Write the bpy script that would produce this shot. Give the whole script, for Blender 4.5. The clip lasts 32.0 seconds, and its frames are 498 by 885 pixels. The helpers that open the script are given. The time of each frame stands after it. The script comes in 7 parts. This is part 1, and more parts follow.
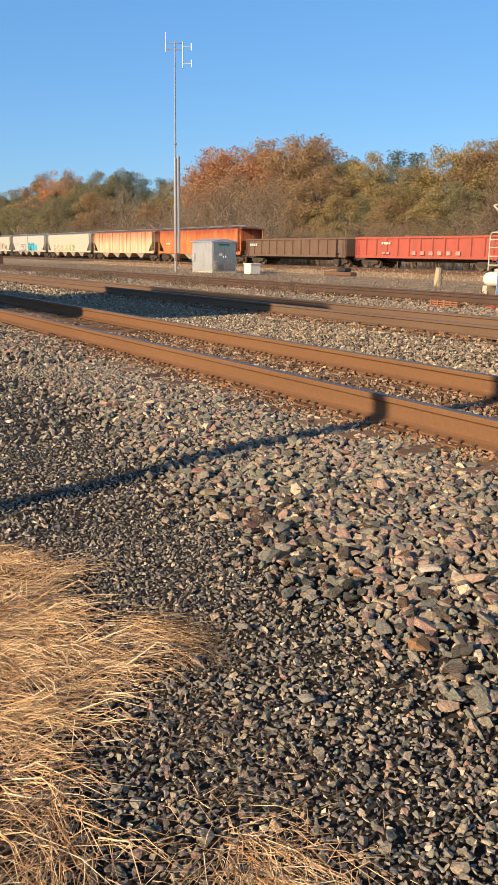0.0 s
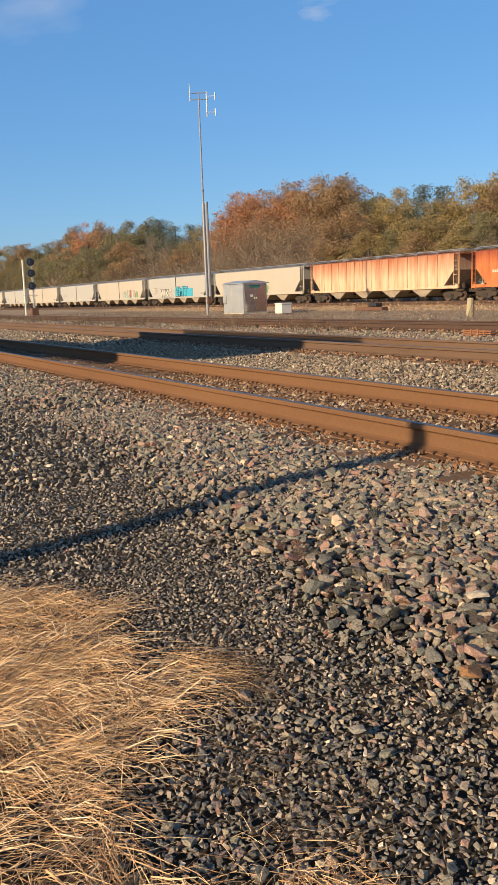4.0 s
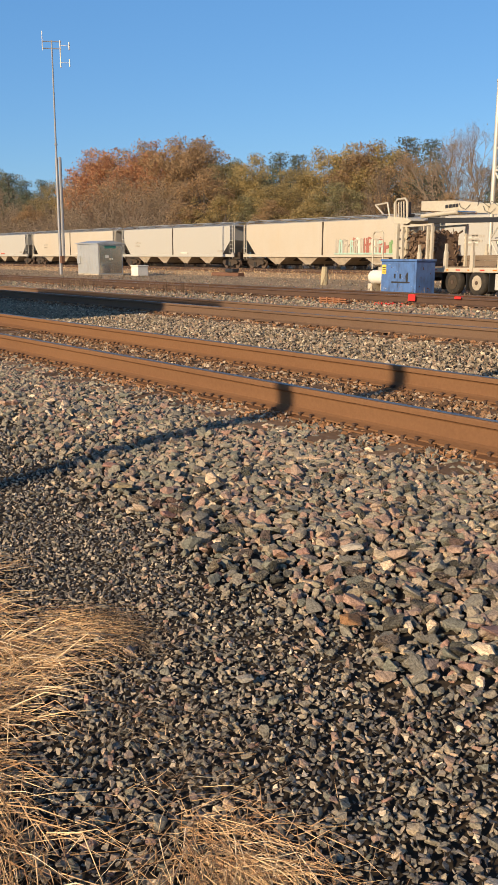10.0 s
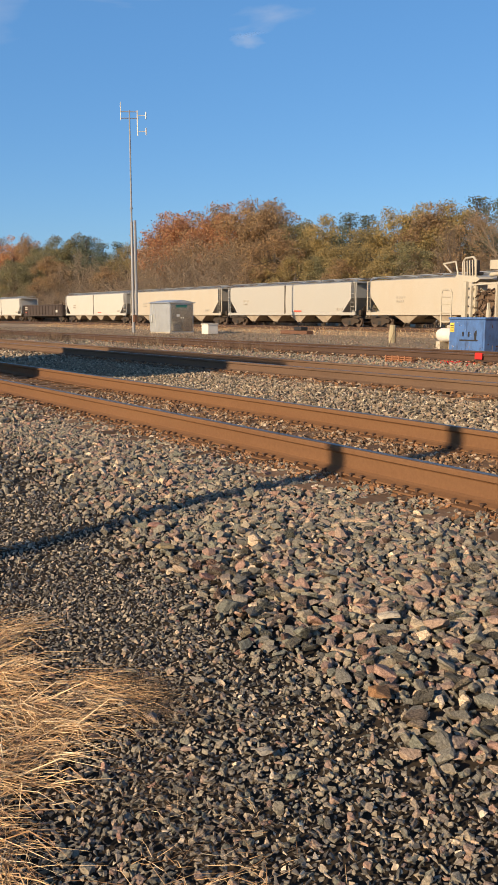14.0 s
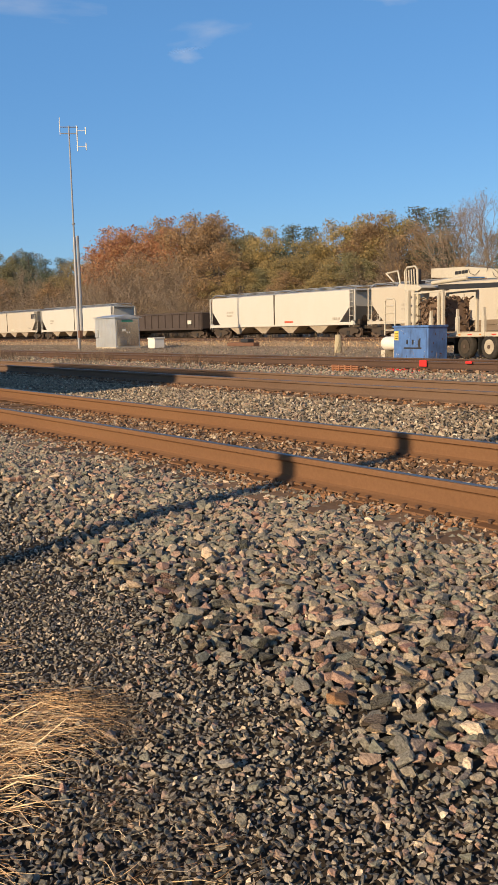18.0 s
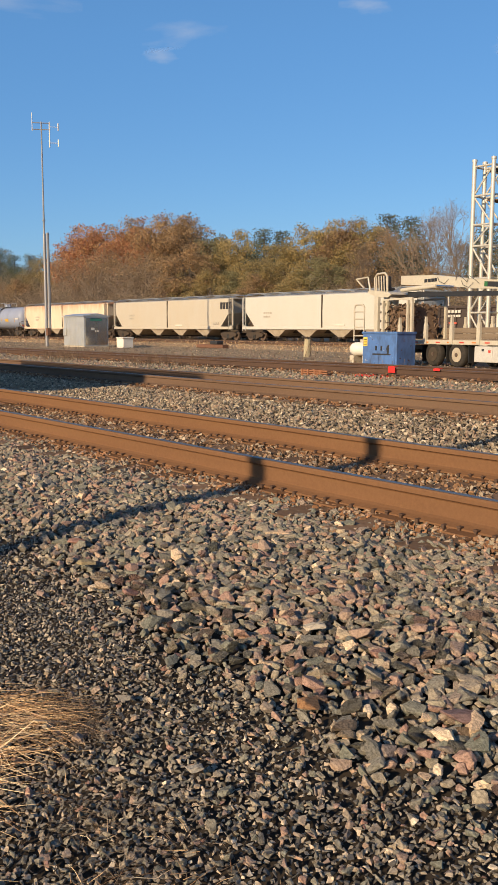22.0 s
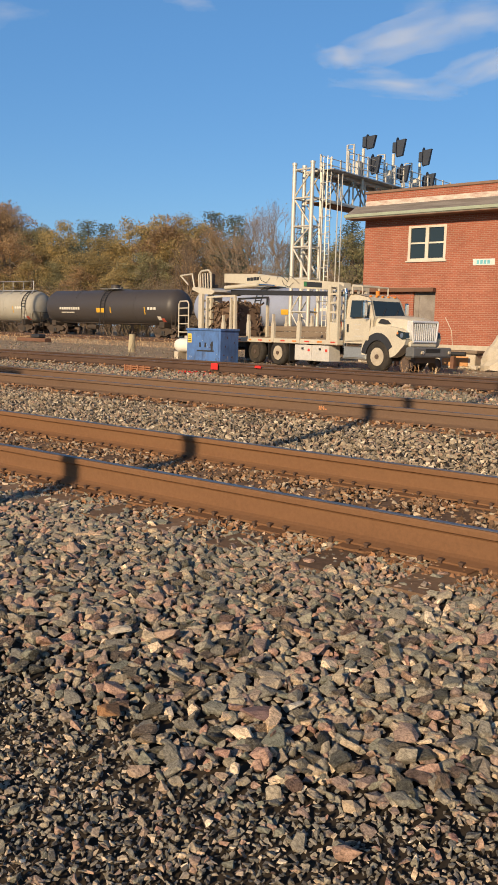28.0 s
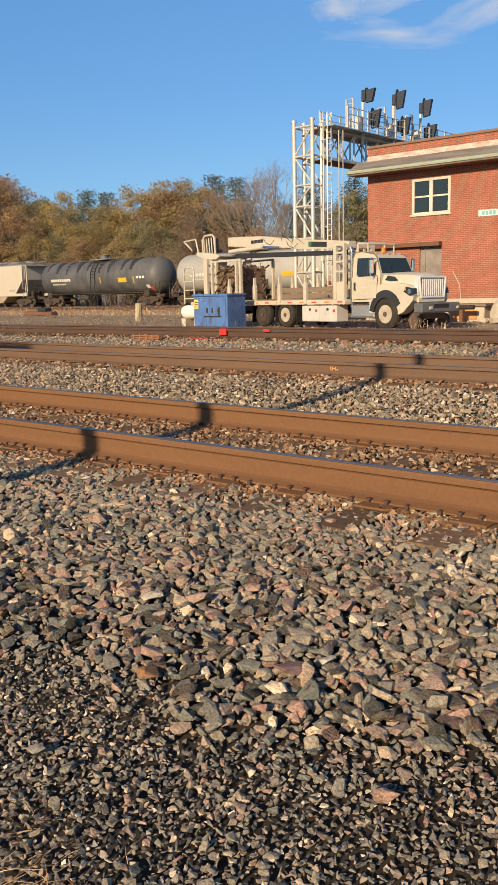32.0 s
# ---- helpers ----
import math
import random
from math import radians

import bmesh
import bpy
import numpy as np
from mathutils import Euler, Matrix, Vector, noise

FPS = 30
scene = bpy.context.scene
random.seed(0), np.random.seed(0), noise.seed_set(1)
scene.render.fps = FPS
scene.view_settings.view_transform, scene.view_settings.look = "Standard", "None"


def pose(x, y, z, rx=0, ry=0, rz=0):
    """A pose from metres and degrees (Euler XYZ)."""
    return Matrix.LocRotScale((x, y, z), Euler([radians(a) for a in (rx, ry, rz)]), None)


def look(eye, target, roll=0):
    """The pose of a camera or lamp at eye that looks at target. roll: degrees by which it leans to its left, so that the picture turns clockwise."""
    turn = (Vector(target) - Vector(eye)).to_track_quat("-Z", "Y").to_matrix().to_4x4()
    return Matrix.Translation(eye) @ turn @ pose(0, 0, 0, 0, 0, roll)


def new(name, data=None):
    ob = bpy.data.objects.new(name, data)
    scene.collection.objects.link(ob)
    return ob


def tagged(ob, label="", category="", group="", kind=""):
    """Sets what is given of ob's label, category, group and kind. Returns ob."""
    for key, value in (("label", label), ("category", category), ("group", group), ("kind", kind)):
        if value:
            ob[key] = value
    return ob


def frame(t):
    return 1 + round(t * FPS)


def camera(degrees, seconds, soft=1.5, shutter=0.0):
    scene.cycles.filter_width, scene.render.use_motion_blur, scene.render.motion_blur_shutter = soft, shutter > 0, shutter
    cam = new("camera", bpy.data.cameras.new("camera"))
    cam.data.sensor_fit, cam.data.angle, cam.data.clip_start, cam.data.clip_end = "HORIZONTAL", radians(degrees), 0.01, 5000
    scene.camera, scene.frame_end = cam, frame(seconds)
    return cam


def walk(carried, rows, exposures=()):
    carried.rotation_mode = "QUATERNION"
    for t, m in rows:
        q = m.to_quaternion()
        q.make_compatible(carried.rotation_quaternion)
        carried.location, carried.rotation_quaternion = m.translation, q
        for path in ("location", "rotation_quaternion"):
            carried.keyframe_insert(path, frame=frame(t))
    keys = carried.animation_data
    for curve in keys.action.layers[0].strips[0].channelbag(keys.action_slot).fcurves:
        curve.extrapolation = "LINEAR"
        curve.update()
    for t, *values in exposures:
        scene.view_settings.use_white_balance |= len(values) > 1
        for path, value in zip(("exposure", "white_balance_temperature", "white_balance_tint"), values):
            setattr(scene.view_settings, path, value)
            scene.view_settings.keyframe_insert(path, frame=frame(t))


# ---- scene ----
cam = camera(32.0, 32.0, soft=1.0)
# seconds, eye, target, roll
PATH = [
    (0, (-0.01, -3.952, 0.952), (-1.689, -2.951, 0.531), 0.9),
    (0.5, (-0.01, -3.947, 0.952), (-1.687, -2.927, 0.572), 0.3),
    (1, (-0.037, -3.941, 0.943), (-1.738, -2.937, 0.628), -0.4),
    (1.5, (-0.025, -3.928, 0.927), (-1.716, -2.892, 0.666), -2.4),
    (2, (-0.007, -3.913, 0.929), (-1.677, -2.834, 0.719), -4.0),
    (2.5, (0.008, -3.902, 0.924), (-1.614, -2.754, 0.697), -4.3),
    (3, (0.004, -3.902, 0.924), (-1.612, -2.754, 0.661), -3.5),
    (3.5, (-0.005, -3.923, 0.926), (-1.705, -2.908, 0.639), -3.0),
    (4, (-0.014, -3.952, 0.921), (-1.75, -3.017, 0.59), -1.9),
    (4.5, (-0.018, -4.01, 0.911), (-1.707, -2.997, 0.562), -1.2),
    (6.5, (0.008, -3.913, 0.895), (-1.554, -2.756, 0.422), -5.1),
    (7, (0.033, -3.884, 0.896), (-1.524, -2.731, 0.398), -4.7),
    (7.5, (-0.009, -3.93, 0.893), (-1.526, -2.72, 0.409), -3.6),
    (8, (-0.038, -3.983, 0.893), (-1.555, -2.777, 0.396), -3.3),
    (8.5, (-0.056, -4.0, 0.873), (-1.564, -2.797, 0.346), -2.5),
    (9, (-0.07, -4.011, 0.876), (-1.575, -2.795, 0.369), -1.0),
    (9.5, (-0.071, -4.021, 0.882), (-1.592, -2.805, 0.43), -0.2),
    (10, (-0.083, -4.026, 0.881), (-1.624, -2.821, 0.467), 0.3),
    (10.5, (-0.075, -4.026, 0.884), (-1.627, -2.828, 0.492), 0.6),
    (11, (-0.068, -4.013, 0.885), (-1.623, -2.81, 0.516), 1.1),
    (11.5, (-0.048, -3.978, 0.897), (-1.598, -2.763, 0.549), 1.6),
    (12, (-0.04, -3.913, 0.896), (-1.601, -2.71, 0.558), 0.7),
    (12.5, (-0.014, -3.889, 0.894), (-1.598, -2.712, 0.567), -0.7),
    (13, (-0.008, -3.909, 0.901), (-1.626, -2.777, 0.579), -0.4),
    (13.5, (-0.019, -3.915, 0.904), (-1.667, -2.823, 0.599), 0.0),
    (14, (-0.015, -3.916, 0.908), (-1.667, -2.827, 0.621), 0.1),
    (14.5, (-0.03, -3.91, 0.904), (-1.679, -2.813, 0.624), -0.6),
    (16.5, (-0.03, -3.912, 0.906), (-1.671, -2.807, 0.612), -0.0),
    (17, (-0.027, -3.915, 0.905), (-1.668, -2.81, 0.611), -0.4),
    (17.5, (-0.026, -3.915, 0.905), (-1.65, -2.781, 0.627), -0.8),
    (18, (-0.015, -3.92, 0.904), (-1.604, -2.734, 0.644), -1.2),
    (18.5, (-0.015, -3.922, 0.903), (-1.562, -2.679, 0.656), -0.9),
    (19, (-0.016, -3.921, 0.9), (-1.539, -2.647, 0.655), -0.9),
    (19.5, (-0.011, -3.929, 0.901), (-1.517, -2.635, 0.653), -0.3),
    (20, (-0.008, -3.938, 0.905), (-1.509, -2.642, 0.646), -0.4),
    (20.5, (-0.018, -3.948, 0.912), (-1.517, -2.646, 0.67), -0.5),
    (21, (-0.029, -3.937, 0.91), (-1.546, -2.651, 0.7), -0.3),
    (21.5, (-0.033, -3.936, 0.91), (-1.572, -2.677, 0.694), -0.3),
    (22, (-0.048, -3.929, 0.9), (-1.591, -2.682, 0.645), 0.3),
    (22.5, (-0.047, -3.929, 0.898), (-1.576, -2.673, 0.607), 0.9),
    (23, (-0.04, -3.931, 0.899), (-1.558, -2.662, 0.612), 0.7),
    (23.5, (-0.04, -3.929, 0.9), (-1.559, -2.658, 0.622), 0.8),
    (24, (-0.044, -3.933, 0.9), (-1.568, -2.67, 0.618), 1.0),
    (24.5, (-0.044, -3.933, 0.9), (-1.57, -2.672, 0.617), 1.1),
    (26.5, (-0.056, -3.91, 0.906), (-1.569, -2.623, 0.674), 1.4),
    (27, (-0.045, -3.862, 0.902), (-1.451, -2.46, 0.657), 1.0),
    (27.5, (-0.019, -3.86, 0.919), (-1.333, -2.375, 0.661), 1.4),
    (28, (-0.009, -3.852, 0.918), (-1.272, -2.324, 0.659), 1.5),
    (28.5, (-0.008, -3.847, 0.914), (-1.255, -2.306, 0.652), 1.8),
    (29, (-0.011, -3.844, 0.912), (-1.259, -2.305, 0.643), 1.7),
    (29.5, (-0.012, -3.845, 0.911), (-1.257, -2.303, 0.638), 1.5),
    (30, (-0.011, -3.848, 0.911), (-1.25, -2.302, 0.635), 1.4),
    (30.5, (0.021, -3.86, 0.918), (-1.186, -2.292, 0.624), -0.1),
    (31, (0.013, -3.887, 0.923), (-1.221, -2.346, 0.607), -1.9),
    (31.5, (0.005, -3.899, 0.927), (-1.287, -2.414, 0.571), -2.2),
    (32, (0.005, -3.922, 0.932), (-1.271, -2.42, 0.591), -1.3),
]
walk(cam, [(t, look(eye, target, roll)) for t, eye, target, roll in PATH],
     exposures=[(0, 0.65), (1, 0.51), (2, 0.40), (3, 0.38), (4, 0.46), (9, 0.44), (14, 0.42), (20, 0.36), (26, 0.32), (29, 0.28), (31, 0.28), (32, 0.40)])

# ---- world, sun ----
SUN_AZ = Vector((0.19, -1.0, 0.0)).normalized()   # from the ground towards the sun, in plan
SUN_EL = radians(21)
world = bpy.data.worlds.new("sky")
scene.world = world
world.use_nodes = True
wn, wl = world.node_tree.nodes, world.node_tree.links
wn.clear()
sky = wn.new("ShaderNodeTexSky")
sky.sky_type = 'NISHITA'
sky.sun_disc = False
sky.sun_elevation = SUN_EL
sky.sun_rotation = math.atan2(SUN_AZ.x, SUN_AZ.y)
sky.air_density, sky.dust_density, sky.ozone_density = 1.0, 0.5, 1.5
wb = wn.new("ShaderNodeBackground")
wb.inputs["Strength"].default_value = 0.085
wo = wn.new("ShaderNodeOutputWorld")
hs = wn.new("ShaderNodeHueSaturation")
hs.inputs["Saturation"].default_value = 1.15
wl.new(sky.outputs[0], hs.inputs["Color"])
tint = wn.new("ShaderNodeMix")
tint.data_type, tint.blend_type = 'RGBA', 'MULTIPLY'
tint.inputs[0].default_value = 1.0
tint.inputs[7].default_value = (0.84, 1.0, 1.12, 1)
wl.new(hs.outputs[0], tint.inputs[6])
haze = wn.new("ShaderNodeMix")                    # thin bright haze, densest at the horizon
haze.data_type = 'RGBA'
haze.inputs[7].default_value = (1.1, 3.3, 7.4, 1)
place = wn.new("ShaderNodeTexCoord")
split = wn.new("ShaderNodeSeparateXYZ")
fade = wn.new("ShaderNodeMapRange")
fade.inputs["From Min"].default_value, fade.inputs["From Max"].default_value = 0.30, 0.75
fade.inputs["To Min"].default_value, fade.inputs["To Max"].default_value = 0.45, 0.0
wl.new(place.outputs["Generated"], split.inputs[0])
wl.new(split.outputs["Z"], fade.inputs["Value"])
wl.new(fade.outputs[0], haze.inputs[0])
wl.new(tint.outputs[2], haze.inputs[6])
wl.new(haze.outputs[2], wb.inputs["Color"])
wl.new(wb.outputs[0], wo.inputs["Surface"])
sun_data = bpy.data.lights.new("sun", 'SUN')
sun_data.energy = 5.0
sun_data.angle = radians(0.53)
sun_data.color = (1.0, 0.765, 0.49)
sun = new("sun", sun_data)
sun.matrix_world = look((SUN_AZ.x * 60, SUN_AZ.y * 60, 60 * math.tan(SUN_EL)), (0, 0, 0))
scene.view_settings.exposure = 0.5

# ---- materials ----
def node_mat(name):
    m = bpy.data.materials.new(name)
    m.use_nodes = True
    nt = m.node_tree
    return m, nt, nt.nodes["Principled BSDF"]


def ramp(nt, fac, stops):
    r = nt.nodes.new("ShaderNodeValToRGB")
    e = r.color_ramp.elements
    while len(e) < len(stops):
        e.new(0.5)
    for el, (p, c) in zip(e, stops):
        el.position, el.color = p, (*c, 1)
    nt.links.new(fac, r.inputs[0])
    return r.outputs[0]


def noise_tex(nt, scale, detail=4, rough=0.6, coord="Object", stretch=None):
    tc = nt.nodes.new("ShaderNodeTexCoord")
    src = tc.outputs[coord]
    if stretch:
        mp = nt.nodes.new("ShaderNodeMapping")
        mp.inputs["Scale"].default_value = stretch
        nt.links.new(src, mp.inputs[0])
        src = mp.outputs[0]
    n = nt.nodes.new("ShaderNodeTexNoise")
    n.inputs["Scale"].default_value, n.inputs["Detail"].default_value, n.inputs["Roughness"].default_value = scale, detail, rough
    nt.links.new(src, n.inputs["Vector"])
    return n.outputs["Fac"]


def mixc(nt, fac, a, b, mode='MIX'):
    mx = nt.nodes.new("ShaderNodeMix")
    mx.data_type, mx.blend_type = 'RGBA', mode
    for sock, v in ((mx.inputs[0], fac), (mx.inputs[6], a), (mx.inputs[7], b)):
        if isinstance(v, bpy.types.NodeSocket):
            nt.links.new(v, sock)
        elif isinstance(v, tuple):
            sock.default_value = (*v, 1)
        else:
            sock.default_value = v
    return mx.outputs[2]


def bump(nt, bsdf, height, strength=0.3, dist=0.01):
    b = nt.nodes.new("ShaderNodeBump")
    b.inputs["Strength"].default_value, b.inputs["Distance"].default_value = strength, dist
    nt.links.new(height, b.inputs["Height"])
    nt.links.new(b.outputs[0], bsdf.inputs["Normal"])


def paint(name, base, dirt=None, rough=0.55, metal=0.0, scale=1.2, amount=0.45, streak=None, grain=18.0, relief=0.15):
    """A surface of one base colour, with dirt at two scales; streak: a stretch that draws the dirt out."""
    m, nt, p = node_mat(name)
    dirt = dirt or tuple(c * 0.55 for c in base)
    big = noise_tex(nt, scale, 5, 0.65, stretch=streak)
    fine = noise_tex(nt, grain, 6, 0.7)
    f1 = ramp(nt, big, [(0.42, (0, 0, 0)), (0.72, (1, 1, 1))])
    mul = nt.nodes.new("ShaderNodeMath")
    mul.operation, mul.inputs[1].default_value = 'MULTIPLY', amount
    nt.links.new(f1, mul.inputs[0])
    c = mixc(nt, mul.outputs[0], base, dirt)
    f2 = ramp(nt, fine, [(0.3, (0.86, 0.86, 0.86)), (0.7, (1.08, 1.08, 1.08))])
    c = mixc(nt, 1.0, c, f2, 'MULTIPLY')
    nt.links.new(c, p.inputs["Base Color"])
    p.inputs["Roughness"].default_value, p.inputs["Metallic"].default_value = rough, metal
    p.inputs["Specular IOR Level"].default_value = 0.12 if rough > 0.7 else 0.4
    bump(nt, p, fine, relief, 0.004)
    return m


def island_mat(name, stops, rough=0.85, scale=60.0, spread=0.35, relief=0.4, dist=0.003):
    """Colour from piece to piece, by island, with grain on each."""
    m, nt, p = node_mat(name)
    g = nt.nodes.new("ShaderNodeNewGeometry")
    c = ramp(nt, g.outputs["Random Per Island"], stops)
    n = noise_tex(nt, scale, 5, 0.7)
    v = ramp(nt, n, [(0.25, (1 - spread,) * 3), (0.75, (1 + spread,) * 3)])
    nt.links.new(mixc(nt, 1.0, c, v, 'MULTIPLY'), p.inputs["Base Color"])
    p.inputs["Roughness"].default_value = rough
    p.inputs["Specular IOR Level"].default_value = 0.15 if rough > 0.5 else 0.4
    bump(nt, p, n, relief, dist)
    return m


def object_mat(name, stops, rough=0.85, scale=60.0, spread=0.35, relief=0.4, dist=0.003):
    """The same, by object."""
    m, nt, p = node_mat(name)
    g = nt.nodes.new("ShaderNodeObjectInfo")
    c = ramp(nt, g.outputs["Random"], stops)
    n = noise_tex(nt, scale, 5, 0.7)
    v = ramp(nt, n, [(0.25, (1 - spread,) * 3), (0.75, (1 + spread,) * 3)])
    nt.links.new(mixc(nt, 1.0, c, v, 'MULTIPLY'), p.inputs["Base Color"])
    p.inputs["Roughness"].default_value = rough
    p.inputs["Specular IOR Level"].default_value = 0.15 if rough > 0.5 else 0.4
    bump(nt, p, n, relief, dist)
    return m


STONE = [(0.0, (0.102, 0.098, 0.088)), (0.12, (0.228, 0.209, 0.172)), (0.24, (0.167, 0.172, 0.140)), (0.34, (0.349, 0.293, 0.219)), (0.45, (0.200, 0.188, 0.160)), (0.54, (0.288, 0.200, 0.167)),
         (0.63, (0.237, 0.233, 0.186)), (0.71, (0.372, 0.233, 0.181)), (0.79, (0.265, 0.242, 0.195)), (0.86, (0.446, 0.353, 0.246)), (0.93, (0.312, 0.172, 0.140)), (0.97, (0.567, 0.414, 0.279)), (1.0, (0.744, 0.614, 0.456))]
GRAVEL = [(0.0, (0.068, 0.059, 0.050)), (0.35, (0.149, 0.131, 0.104)), (0.65, (0.248, 0.214, 0.164)), (0.88, (0.360, 0.288, 0.207)), (0.96, (0.468, 0.360, 0.252)), (1.0, (0.720, 0.603, 0.450))]
PALE = [(0.0, (0.12, 0.10, 0.075)), (0.3, (0.24, 0.195, 0.14)), (0.55, (0.34, 0.275, 0.195)), (0.75, (0.30, 0.20, 0.14)), (0.9, (0.44, 0.36, 0.255)), (1.0, (0.64, 0.54, 0.40))]


def mineral(m, scale, vein):
    """Pale flecks and streaks over a stone's own colour."""
    nt = m.node_tree
    p = nt.nodes["Principled BSDF"]
    under = p.inputs["Base Color"].links[0].from_socket
    fleck = ramp(nt, noise_tex(nt, scale, 3, 0.85), [(0.56, (0, 0, 0)), (0.74, (0.55, 0.55, 0.55))])
    c = mixc(nt, fleck, under, (0.50, 0.43, 0.33))
    dark = ramp(nt, noise_tex(nt, scale * 0.22, 4, 0.6, stretch=vein), [(0.36, (0.62, 0.60, 0.58)), (0.55, (1.06, 1.05, 1.02))])
    nt.links.new(mixc(nt, 1.0, c, dark, 'MULTIPLY'), p.inputs["Base Color"])
    return m


M_STONE = mineral(island_mat("ballast_stone", STONE, rough=0.8, scale=140, spread=0.45, relief=0.9, dist=0.004), 330, (1, 2.4, 1.6))
M_STONE_ONE = mineral(object_mat("ballast_stone_single", STONE, rough=0.8, scale=4.0, spread=0.45, relief=0.9, dist=0.12), 11, (1, 2.4, 1.6))
M_GRAVEL = island_mat("fine_gravel", GRAVEL, rough=0.45, scale=200, spread=0.5, relief=0.6)
M_PALE = island_mat("pale_ballast", PALE)
M_CRIB = island_mat("rusty_ballast", [(0.0, (0.09, 0.055, 0.035)), (0.35, (0.20, 0.125, 0.075)), (0.6, (0.30, 0.17, 0.09)), (0.8, (0.28, 0.22, 0.16)), (1.0, (0.48, 0.38, 0.27))])
M_CHIP = island_mat("rust_dusted_chips", [(0.0, (0.10, 0.055, 0.033)), (0.35, (0.22, 0.115, 0.06)), (0.65, (0.31, 0.16, 0.08)), (0.88, (0.30, 0.22, 0.155)), (1.0, (0.46, 0.36, 0.26))])
M_THATCH = paint("matted_thatch", (0.13, 0.075, 0.037), (0.045, 0.028, 0.016), rough=0.95, scale=9, amount=0.8, streak=(1, 3, 1), grain=110, relief=1.0)
M_STRAW = island_mat("dry_straw", [(0.0, (0.20, 0.10, 0.045)), (0.3, (0.42, 0.24, 0.105)), (0.6, (0.66, 0.43, 0.215)), (0.88, (0.80, 0.57, 0.32)), (1.0, (0.88, 0.73, 0.50))], rough=0.5, scale=25)
M_WEED = island_mat("dead_weed", [(0.0, (0.07, 0.048, 0.034)), (0.6, (0.14, 0.10, 0.068)), (1.0, (0.24, 0.18, 0.12))])
M_RAIL = paint("rusted_rail", (0.185, 0.097, 0.049), (0.13, 0.066, 0.036), rough=0.75, scale=0.8, streak=(0.25, 1, 3), amount=0.6, grain=45)
M_RAIL2 = paint("brown_rail", (0.158, 0.100, 0.066), (0.095, 0.060, 0.042), rough=0.75, scale=0.8, streak=(0.25, 1, 3), amount=0.6, grain=45)
M_RAIL3 = paint("dark_rail", (0.10, 0.062, 0.045), (0.06, 0.04, 0.032), rough=0.8, scale=0.8, amount=0.6, grain=45)
M_SHINE = paint("worn_steel", (0.27, 0.265, 0.26), (0.15, 0.125, 0.105), rough=0.45, metal=1.0, scale=1.5, streak=(0.3, 4, 1), amount=0.5, grain=60, relief=0.03)
M_TIE = object_mat("weathered_tie", [(0, (0.10, 0.062, 0.038)), (0.6, (0.17, 0.105, 0.062)), (1, (0.23, 0.145, 0.09))], scale=20)
M_DIRT = paint("yard_dirt", (0.36, 0.27, 0.175), (0.19, 0.135, 0.085), rough=0.95, scale=0.35, amount=0.8, grain=7, relief=0.8)
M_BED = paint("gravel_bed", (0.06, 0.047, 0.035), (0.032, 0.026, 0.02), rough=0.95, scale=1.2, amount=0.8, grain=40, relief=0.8)

